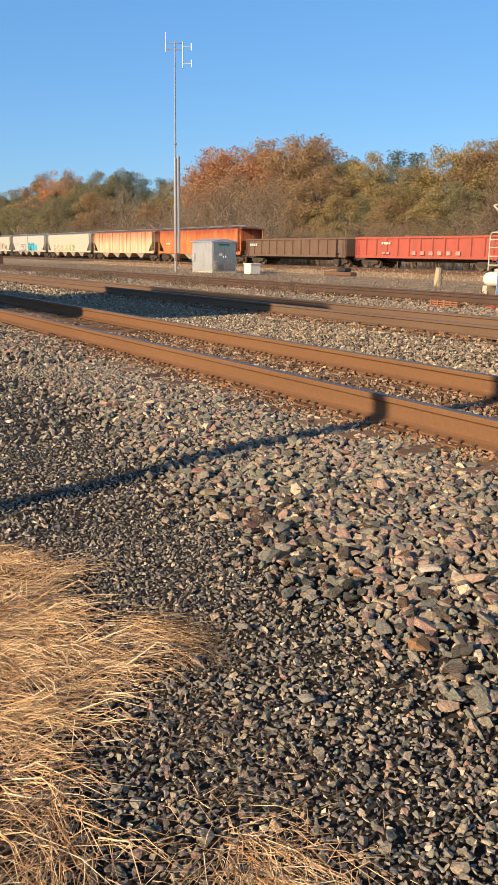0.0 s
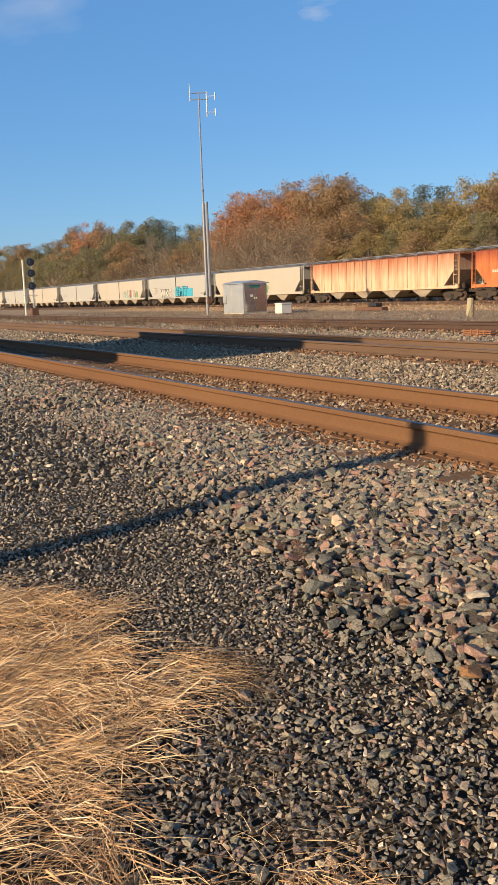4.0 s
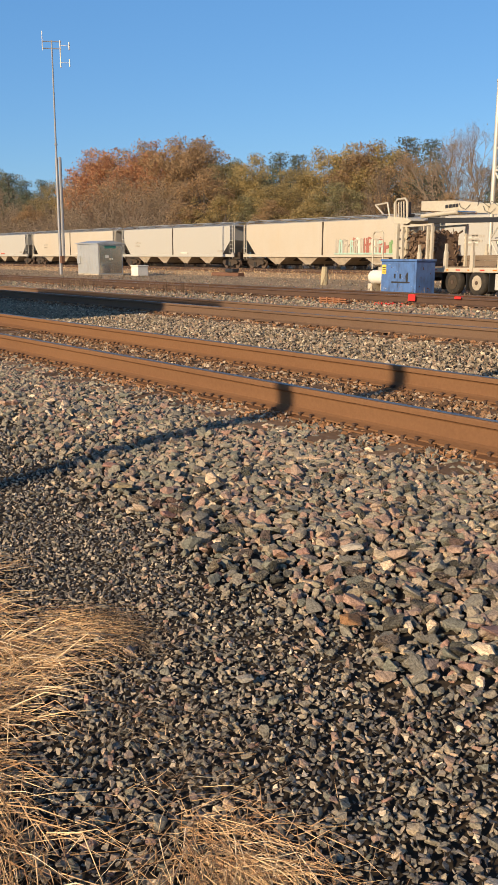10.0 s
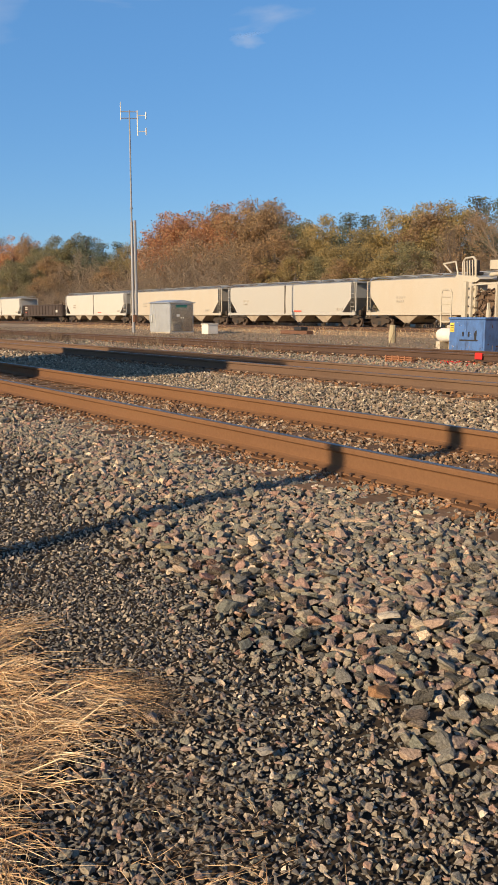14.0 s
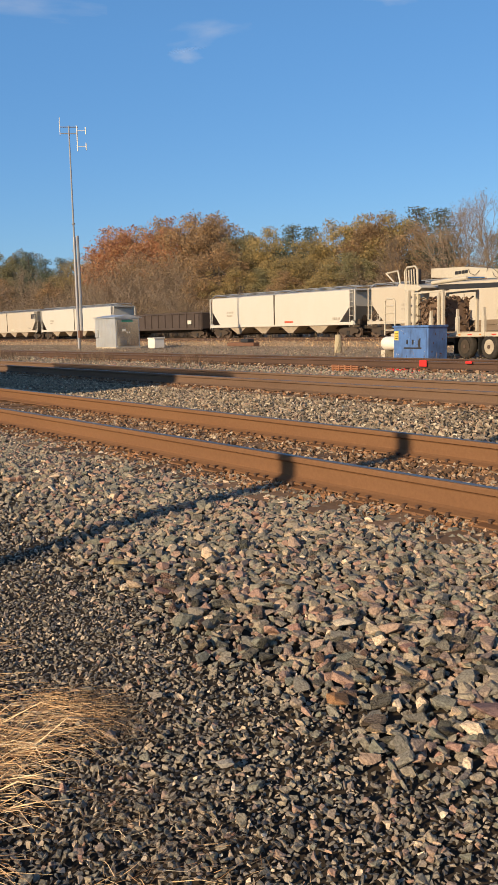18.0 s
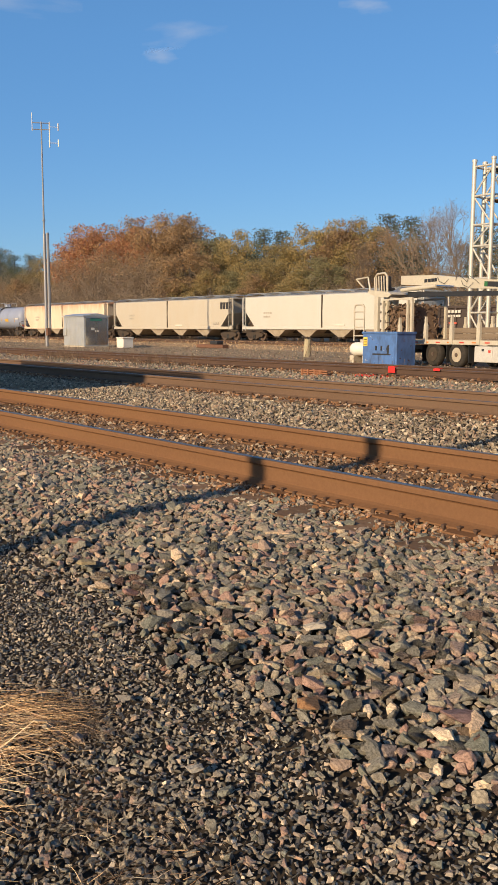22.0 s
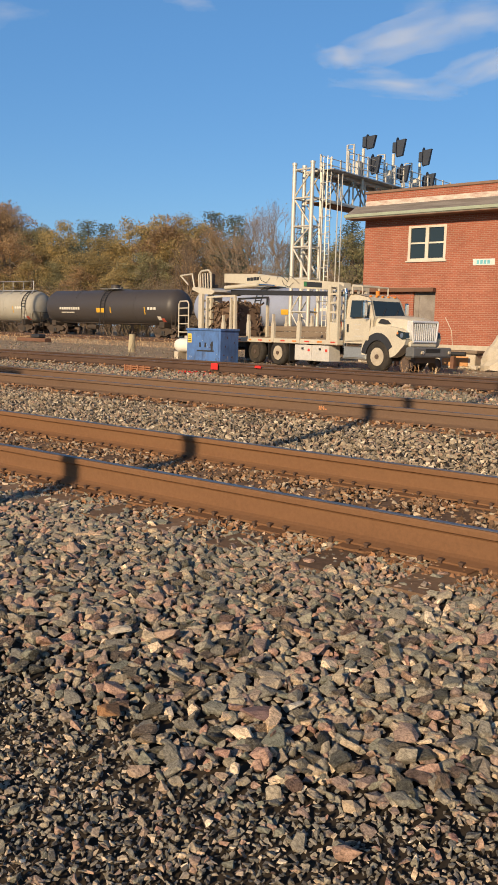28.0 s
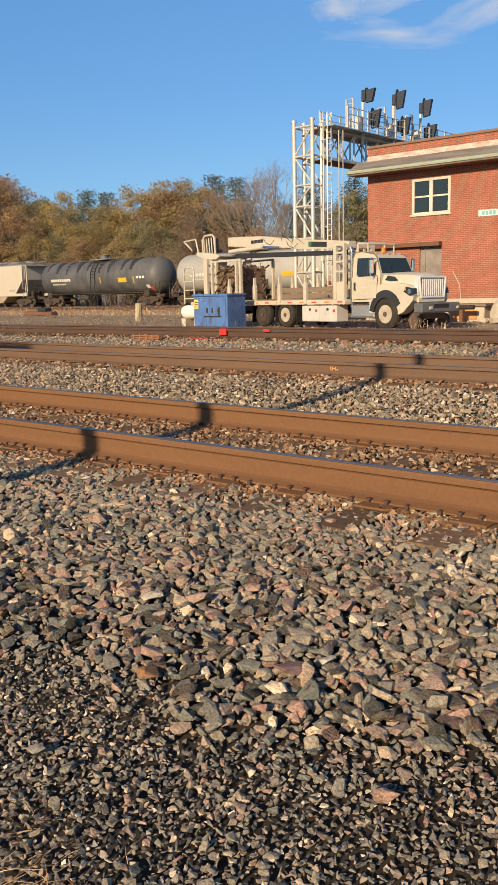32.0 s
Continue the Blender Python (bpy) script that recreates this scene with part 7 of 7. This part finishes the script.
for x in (0.0, 0.25, 0.5, 0.72):
    part("upright", Geo().box(x, x + 0.05, -0.02, 0.14, 0.0, 0.19, 0.006), M_ORUST, o)
o = empty("wooden_stump", Matrix.Translation((-34.2, 27.6, -0.46)), "pale weathered wooden stump with dry stalks", "stump")
part("trunk", Geo().tube((0, 0, 0), (0.03, 0, 0.95), 0.2, 9, 0.16), paint("pale_wood", (0.42, 0.36, 0.24), rough=0.9, scale=4), o)
part("dry_stalks", Geo().path([(0.2, 0, 0), (0.35, 0.1, 0.8)], 0.015).path([(-0.2, 0, 0), (-0.1, 0.1, 1.1)], 0.015).path([(0.05, -0.2, 0), (0.4, -0.2, 0.7)], 0.015), M_WEED, o)

# ---- behind the viewer: a pole, and added blocks that throw shade on the tracks ----
M_POLE = paint("tarred_pole", (0.11, 0.08, 0.055), rough=0.9, streak=(4, 4, 0.3))
o = empty("utility_pole", Matrix.Translation((-3.05, -9.2, -0.4)), "brown wooden utility pole beside the gravel path", "utility pole")
part("shaft", Geo().tube((0, 0, 0), (0, 0, 11.0), 0.10, 14, 0.065), M_POLE, o, "", True)
# made-up unseen blocks, sized so their shadow darkens the tracks at left
o = empty("trackside_hut", Matrix.Translation((-15.4, -13.5, -0.4)), "unseen made-up blocks that shade the tracks", "hut")
part("walls", Geo().box(-8.6, 0, -4, 0, 0, 6.9), M_CONC, o)
part("loft", Geo().box(-4.6, 3.6, -2.5, 0.0, 6.9, 8.2, 0.05), M_DECK, o)
part("roof", Geo().prism([(-2.9, 8.2), (0.4, 8.2), (-1.2, 8.9)], "x", -5.0, 4.0), M_ROOF, o)

# ---- woods behind the train ----
def leaf_mat(name, stops):
    m, nt, p = node_mat(name)
    g = nt.nodes.new("ShaderNodeNewGeometry")
    c = ramp(nt, g.outputs["Random Per Island"], stops)
    oi = nt.nodes.new("ShaderNodeObjectInfo")
    v = ramp(nt, oi.outputs["Random"], [(0, (0.82, 0.82, 0.82)), (1, (1.15, 1.12, 1.05))])
    # the grey-tan share paints distance haze into the leaf colour
    c = mixc(nt, 0.16, mixc(nt, 1.0, c, v, 'MULTIPLY'), (0.33, 0.28, 0.22))
    nt.links.new(c, p.inputs["Base Color"])
    through_leaf = nt.nodes.new("ShaderNodeBsdfTranslucent")
    nt.links.new(c, through_leaf.inputs["Color"])
    both = nt.nodes.new("ShaderNodeMixShader")
    both.inputs[0].default_value = 0.4
    nt.links.new(p.outputs[0], both.inputs[1])
    nt.links.new(through_leaf.outputs[0], both.inputs[2])
    nt.links.new(both.outputs[0], nt.nodes["Material Output"].inputs["Surface"])
    p.inputs["Roughness"].default_value = 0.7
    p.inputs["Specular IOR Level"].default_value = 0.2
    return m


LEAF = {
    "red": leaf_mat("red_maple_leaves", [(0, (0.32, 0.14, 0.085)), (0.4, (0.56, 0.235, 0.115)), (0.75, (0.62, 0.34, 0.15)), (1, (0.38, 0.25, 0.14))]),
    "rust": leaf_mat("rust_oak_leaves", [(0, (0.21, 0.155, 0.09)), (0.5, (0.41, 0.25, 0.125)), (1, (0.50, 0.335, 0.165))]),
    "gold": leaf_mat("gold_brown_leaves", [(0, (0.20, 0.175, 0.085)), (0.4, (0.36, 0.275, 0.115)), (0.75, (0.52, 0.375, 0.14)), (1, (0.26, 0.235, 0.115))]),
    "olive": leaf_mat("olive_leaves", [(0, (0.14, 0.15, 0.085)), (0.5, (0.25, 0.245, 0.12)), (1, (0.36, 0.30, 0.15))]),
    "pine": leaf_mat("pine_needles", [(0, (0.06, 0.09, 0.07)), (0.6, (0.115, 0.155, 0.11)), (1, (0.165, 0.20, 0.135))]),
    "tan": leaf_mat("dry_brush_leaves", [(0, (0.21, 0.16, 0.11)), (0.5, (0.32, 0.235, 0.155)), (1, (0.40, 0.30, 0.195))]),
}
M_BARK = paint("grey_bark", (0.13, 0.105, 0.085), (0.07, 0.055, 0.045), rough=0.95, scale=3, streak=(3, 3, 0.5))
M_TWIG = paint("pale_twigs", (0.235, 0.18, 0.135), (0.15, 0.115, 0.085), rough=0.95, scale=3)


def leaves(centres, radii, count, size, seed, flat=0.75):
    """Small bent leaf clumps strewn over the shells of the given clumps."""
    r = np.random.default_rng(seed)
    k = r.choice(len(centres), count, p=radii ** 2 / (radii ** 2).sum())
    d = r.normal(size=(count, 3))
    d /= np.linalg.norm(d, axis=1)[:, None]
    rad = radii[k] * r.uniform(0.1, 1.0, count) ** 0.5 * r.uniform(0.8, 1.12, count)
    c = centres[k] + d * rad[:, None] * (1, 1, flat)
    n = d + r.normal(0, 0.7, (count, 3))
    n /= np.linalg.norm(n, axis=1)[:, None]
    a = np.cross(n, r.normal(size=(count, 3)))
    a /= np.linalg.norm(a, axis=1)[:, None]
    b = np.cross(n, a)
    s = (size * r.uniform(0.5, 1.3, count))[:, None]
    v = np.stack([c - a * s, c + a * s * 0.7 - b * s * 0.8, c + a * s * 0.5 + b * s * 0.9], 1)
    f = np.arange(count * 3).reshape(-1, 3)
    return v.reshape(-1, 3), f


def tree_kind(kind, seed, height=10.0):
    """Two meshes, trunk with limbs and crown, for a tree of that height standing at the origin."""
    r = np.random.default_rng(seed)
    g = Geo()
    if kind == "pine":
        g.tube((0, 0, 0), (0, 0, height * 0.9), 0.16, 7, 0.03)
        cs, rs = [], []
        for z in np.arange(height * 0.22, height * 0.95, height * 0.035):
            w = (1 - z / height) * height * 0.24 + 0.22
            for k in range(6):
                a = r.uniform(0, 6.283)
                q = w * r.uniform(0.35, 1.0)
                cs.append((q * math.cos(a), q * math.sin(a), z - q * 0.12))
                rs.append(0.26 + w * 0.30)
                g.tube((0, 0, z), cs[-1], 0.03, 3, 0.01, False)
        v, f = leaves(np.array(cs), np.array(rs), 11000, 0.06, seed, 0.9)
    elif kind == "bare":
        g.tube((0, 0, 0), (0.1, 0, height * 0.4), 0.12, 7, 0.08)
        tips = []

        def grow(p, d, ln, rad, level):
            q = p + d * ln
            g.tube(p, q, rad, 4 if level < 2 else 3, rad * 0.6, False)
            if level == 6:
                tips.append(tuple(q))
                return
            for _ in range(3):
                nd = (d + Vector(r.normal(0, 0.36, 3)) + Vector((0, 0, 0.14))).normalized()
                grow(q, nd, ln * r.uniform(0.6, 0.82), rad * 0.6, level + 1)
        for _ in range(5):
            d = Vector((r.normal(0, 0.42), r.normal(0, 0.42), 1)).normalized()
            grow(Vector((0.05, 0, height * r.uniform(0.1, 0.38))), d, height * 0.2, 0.07, 1)
        t = np.array(tips)
        v, f = leaves(t, np.full(len(t), 0.3), 1500, 0.04, seed)
    elif kind == "brush":
        for _ in range(46):
            p = Vector((r.normal(0, 1.6), r.normal(0, 0.8), 0))
            d = Vector((r.normal(0, 0.3), r.normal(0, 0.3), 1)).normalized()
            q = p + d * height * r.uniform(0.3, 0.62)
            g.tube(p, q, 0.026, 3, 0.016, False)
            for _ in range(6):
                s0 = p.lerp(q, r.uniform(0.5, 1.0))
                e = s0 + Vector((r.normal(0, 0.11), r.normal(0, 0.11), 0.2)) * height * r.uniform(0.5, 1.3)
                g.tube(s0, e, 0.013, 3, 0.005, False)
                for _ in range(3):
                    s1 = s0.lerp(e, r.uniform(0.3, 0.9))
                    g.tube(s1, s1 + Vector((r.normal(0, 0.09), r.normal(0, 0.09), 0.1)) * height * r.uniform(0.4, 1.0), 0.008, 3, 0.003, False)
        cs = r.normal((0, 0, height * 0.5), (1.7, 0.9, height * 0.24), (60, 3))
        cs[:, 2] = np.clip(cs[:, 2], height * 0.1, height * 0.82)
        v, f = leaves(cs, np.full(60, 0.6), 5200, 0.036, seed, 1.0)
    else:
        top = Vector((r.normal(0, 0.3), r.normal(0, 0.3), height * 0.72))
        g.tube((0, 0, -0.1), top * 0.5, 0.2, 8, 0.14)
        g.tube(top * 0.5, top, 0.14, 6, 0.05)
        cs, rs = [], []
        while len(cs) < 85:
            d = r.normal(size=3)
            d /= np.linalg.norm(d)
            q = d * r.uniform(0.15, 1.0) ** 0.45 * (height * 0.255, height * 0.255, height * 0.40) + (0, 0, height * 0.54)
            q[:2] *= np.interp(q[2] / height, (0.2, 0.45, 0.75, 0.97), (1.05, 1.1, 0.95, 0.6))
            if q[2] < height * 0.12:
                continue
            cs.append(tuple(q))
            rs.append(height * r.uniform(0.045, 0.095))
        for c in cs[:46]:
            s = top * r.uniform(0.3, 0.97)
            mid = s.lerp(Vector(c), 0.5) + Vector((0, 0, -0.15))
            g.tube(s, mid, 0.05, 4, 0.03, False)
            g.tube(mid, c, 0.03, 3, 0.01, False)
        v, f = leaves(np.array(cs), np.array(rs), 17000, 0.071 * height / 10, seed)
    bark = g.mesh("trunk", M_TWIG if kind in ("bare", "brush") else M_BARK)
    return bark, (v, f)


TREE_LABEL = {"red": "red-leaved autumn maple tree in the woods", "rust": "rust-brown autumn oak tree in the woods", "gold": "golden-brown autumn tree in the woods",
              "olive": "olive-green leafy tree in the woods", "pine": "dark green conifer in the woods", "tan": "tangled grey-brown brush below the trees",
              "bare": "bare grey-brown twiggy tree in the woods"}
KIT = {}
for kind, seeds in (("red", (1, 2)), ("rust", (3, 4)), ("gold", (5, 6, 7)), ("olive", (8, 9)), ("pine", (10, 11)), ("bare", (12, 13)), ("tan", (14, 15, 16))):
    KIT[kind] = []
    for sd in seeds:
        shape = {"tan": "brush", "pine": "pine", "bare": "bare"}.get(kind, "leafy")
        bark, (v, f) = tree_kind(shape, sd, 5.0 if kind == "tan" else 10.0)
        crown = numpy_mesh("crown", v, f, LEAF["tan" if kind == "bare" else kind])
        KIT[kind].append((bark, crown))


def plant(kind, x, y, height, k, wide=1.0):
    bark, crown = KIT[kind][k % len(KIT[kind])]
    s = height / (5.0 if kind == "tan" else 10.0)
    o = empty("brush" if kind == "tan" else "tree", Matrix.Translation((x, y, ground_z(x, y) - 0.05)) @ Matrix.Rotation(k * 2.4, 4, 'Z') @ Matrix.Diagonal((s * wide, s * wide, s, 1)),
              TREE_LABEL[kind], "brush" if kind == "tan" else "tree", "brush at the wood's edge" if kind == "tan" else "trees of the wood")
    for name, me in (("trunk", bark), ("crown", crown)):
        ob = new(name, me)
        ob.parent = o
    return o


# the skyline: kind, x, height
WOOD = [("gold", -340, 24), ("olive", -318, 23.5), ("rust", -300, 23), ("olive", -283, 22), ("gold", -266, 21.5), ("rust", -247, 23.6), ("red", -239, 24), ("rust", -229, 23.2), ("olive", -213, 21), ("olive", -203, 21.6),
        ("olive", -194, 22), ("pine", -186, 20), ("pine", -179.5, 18), ("pine", -174, 17.8), ("gold", -165, 17), ("gold", -157, 16.5), ("red", -150.5, 21.6), ("red", -145.5, 22.3), ("red", -139.5, 21.3), ("rust", -134, 21.6),
        ("red", -128.5, 21.3), ("rust", -123, 21), ("rust", -118, 20.8), ("rust", -113, 19.6), ("olive", -108.5, 17.4), ("gold", -104.5, 17), ("gold", -100, 16), ("pine", -96, 16.4), ("pine", -93, 15.8), ("gold", -90, 14.6),
        ("gold", -86.5, 15.9), ("gold", -82.5, 16.5), ("rust", -79, 16.1), ("gold", -76.5, 15.7), ("pine", -73.6, 16.2), ("rust", -71.5, 13.8), ("pine", -69.3, 15.4), ("bare", -67, 15), ("bare", -65, 15.1), ("bare", -62.8, 15.2),
        ("bare", -60.5, 14.4), ("pine", -57.5, 13), ("bare", -55, 13), ("pine", -53, 13.8), ("olive", -51, 13), ("gold", -47.5, 12)]
SKY_X, SKY_H = [w[1] for w in WOOD], [w[2] for w in WOOD]
for k, (kind, x, h) in enumerate(WOOD):
    plant(kind, x, 76 + 1.2 * math.sin(k * 2.1), h * 1.03, k, 1.45 if kind == "pine" else 1.08)
# a rank behind that closes the gaps, and one before it, two thirds as high
for k in range(24):
    x = -330 + 12.4 * k
    plant(("olive", "gold", "rust", "pine")[(k * 3) % 4], x, 88 + 2 * math.sin(k), 0.98 * float(np.interp(x * 0.87, SKY_X, SKY_H)), k + 3, 1.15)
for k in range(60):
    x = -300 + 4.25 * k + 1.4 * math.sin(k * 3.3)
    if x < -186:
        kind = ("olive", "gold", "olive", "tan", "olive")[k % 5]
    elif x < -108:
        kind = ("tan", "bare", "tan", "tan", "rust", "tan")[k % 6]
    elif x < -70:
        kind = ("gold", "olive", "gold", "rust")[k % 4]
    else:
        kind = ("bare", "rust", "tan", "bare")[k % 4]
    plant(kind, x, 67 + 1.6 * math.cos(k * 1.9), float(np.interp(x * 1.12, SKY_X, SKY_H)) * (0.64 + 0.09 * math.sin(k * 2.3)), k, 0.95 if kind in ("tan", "bare") else 1.2)
# brush along the wood's edge
for k in range(58):
    x = -250 + 3.8 * k
    plant("tan" if k % 4 or x < -110 else "gold", x, 59.5 + 2.0 * math.sin(k * 2.7), 5.4 + 1.5 * math.sin(k * 1.7) + float(np.interp(x, (-170, -140, -112, -100), (0, 2.2, 2.2, 0))), k, 1.3)


# ---- thin high clouds ----
def cloud_mat(name, dense):
    m, nt, p = node_mat(name)
    nt.nodes.remove(p)
    tc = nt.nodes.new("ShaderNodeTexCoord")
    oi = nt.nodes.new("ShaderNodeObjectInfo")
    shift = nt.nodes.new("ShaderNodeVectorMath")
    shift.operation = 'MULTIPLY_ADD'
    nt.links.new(oi.outputs["Random"], shift.inputs[0])
    shift.inputs[1].default_value = (40, 40, 40)
    nt.links.new(tc.outputs["Object"], shift.inputs[2])
    n = nt.nodes.new("ShaderNodeTexNoise")
    n.inputs["Scale"].default_value, n.inputs["Detail"].default_value, n.inputs["Roughness"].default_value = 1.1, 7, 0.52
    nt.links.new(shift.outputs[0], n.inputs["Vector"])
    ln = nt.nodes.new("ShaderNodeVectorMath")
    ln.operation = 'LENGTH'
    nt.links.new(tc.outputs["Object"], ln.inputs[0])
    thick = nt.nodes.new("ShaderNodeMath")
    thick.operation = 'MULTIPLY_ADD'
    nt.links.new(ln.outputs["Value"], thick.inputs[0])
    thick.inputs[1].default_value = -0.42
    nt.links.new(n.outputs["Fac"], thick.inputs[2])
    fac = ramp(nt, thick.outputs[0], [(0.10, (0, 0, 0)), (0.34, (0.30 * dense,) * 3), (0.54, (0.62 * dense,) * 3)])
    clear, white, mix_s = nt.nodes.new("ShaderNodeBsdfTransparent"), nt.nodes.new("ShaderNodeEmission"), nt.nodes.new("ShaderNodeMixShader")
    # the clouds' sunlit white is put in as emission
    white.inputs["Color"].default_value, white.inputs["Strength"].default_value = (0.83, 0.84, 0.90, 1), 0.60
    nt.links.new(fac, mix_s.inputs[0])
    nt.links.new(clear.outputs[0], mix_s.inputs[1])
    nt.links.new(white.outputs[0], mix_s.inputs[2])
    nt.links.new(mix_s.outputs[0], nt.nodes["Material Output"].inputs["Surface"])
    return m


M_CLOUD, M_FAINT = cloud_mat("thin_cloud", 0.62), cloud_mat("faint_cloud", 0.22)
CLOUDS = ((121.8, 17.25, 4.4, 1.2, -17), (117.4, 18.4, 4.6, 1.5, -6), (124.4, 16.55, 1.6, 0.8, 0), (120.9, 15.1, 4.2, 0.85, 5), (115.6, 15.95, 3.8, 1.1, -20), (111.0, 17.0, 4.0, 1.6, -15),
          (164.8, 17.0, 4.6, 1.9, -10), (146.8, 16.6, 1.3, 0.5, 0), (145.3, 17.85, 2.6, 0.8, -8), (134.0, 19.3, 1.6, 0.5, 0), (156.0, 19.1, 4.2, 0.9, 0), (156.0, 20.9, 5.5, 1.3, 0), (150.0, 20.9, 2.4, 0.7, 0), (140.5, 20.6, 3.6, 0.7, 0))
# bearing, height over the horizon, half-width, half-height and lean (degrees)
for az, el, w, h, lean in CLOUDS:
    d = 2600.0
    a, e = radians(az), radians(el)
    at = Vector((math.cos(a) * math.cos(e), math.sin(a) * math.cos(e), math.sin(e))) * d
    ob = part("cloud", Geo().box(-1, 1, -1, 1, -0.02, 0.02), M_CLOUD if az < 130 else M_FAINT)
    ob.matrix_world = look(at, (0, 0, 0), lean) @ Matrix.Diagonal((d * radians(w), d * radians(h), 20, 1))
    ob.visible_shadow = False
    tagged(ob, "thin white wisp of cloud in the blue sky", "cloud", kind="structure")
# ties, plates and spikes
tie_mesh = Geo().box(-0.11, 0.11, -0.58, 2.09, -0.36, -0.196, 0.012).mesh("tie", M_TIE)
plate_mesh = Geo().box(-0.1, 0.1, -0.17, 0.17, -0.198, -0.184, 0.004).mesh("tie_plate", M_RAIL)
g = Geo().box(-0.008, 0.008, -0.008, 0.008, -0.2, -0.166)
g.box(-0.014, 0.014, -0.012, 0.022, -0.172, -0.16, 0.003)
spike_mesh = g.mesh("spike", M_RAIL3)
anchor_mesh = Geo().box(-0.012, 0.012, -0.095, 0.03, -0.196, -0.168, 0.004).mesh("rail_anchor", M_RAIL3)


def lay_ties(t, x0, x1, step, detail):
    x, k = x0, 0
    while x < x1:
        for me, spots in ((tie_mesh, [(x, 0.0, 0)]), (plate_mesh, [(x, 0.0, 0), (x, GAUGE, 0)])) if detail else ((tie_mesh, [(x, 0.0, 0)]),):
            for q in spots:
                ob = new(me.name, me)
                ob.parent = t
                ob.location = (q[0] + 0.02 * math.sin(k * 7.7), q[1], q[2])
        if detail and x > -12:
            for ry in (0.0, GAUGE):
                for dx, dy, me in ((-0.06, -0.083, spike_mesh), (0.05, -0.083, spike_mesh), (0.17, 0, anchor_mesh), (-0.17, 0, anchor_mesh)):
                    ob = new(me.name, me)
                    ob.parent = t
                    ob.location = (x + dx, ry + dy, 0)
        x += step
        k += 1


lay_ties(near_track, -40, 1.5, 0.53, True)
lay_ties(mid_track, -30, 1.5, 0.56, False)
for k in range(46):
    for ry in (0.0, GAUGE):
        ob = new("spike", spike_mesh)
        ob.parent = mid_track
        ob.matrix_basis = Matrix.LocRotScale((-24 + 0.56 * k + 0.03 * math.sin(k * 3.7), ry - 0.085, 0.03), None, (1.8, 1.8, 1.2))
lay_ties(dark_track, -30, 1.5, 0.6, False)

# ---- what moves ----
def motions():
    for car in CARS:
        walk(car, [(t, pose(car["start"] + s * U, TRAIN_Y, 0.002)) for t, s in RUN])
        del car["start"]
    times, metres = [t for t, _ in RUN], [s * U for _, s in RUN]
    steps = [k / FPS for k in range(0, 32 * FPS + 1)]
    turns = np.degrees(np.interp(steps, times, metres) / 0.42)
    for w in WHEELS:
        x, y, z = w.location
        walk(w, [(t, pose(x, y, z, 0, a % 360, 0)) for t, a in zip(steps, turns)])


motions()
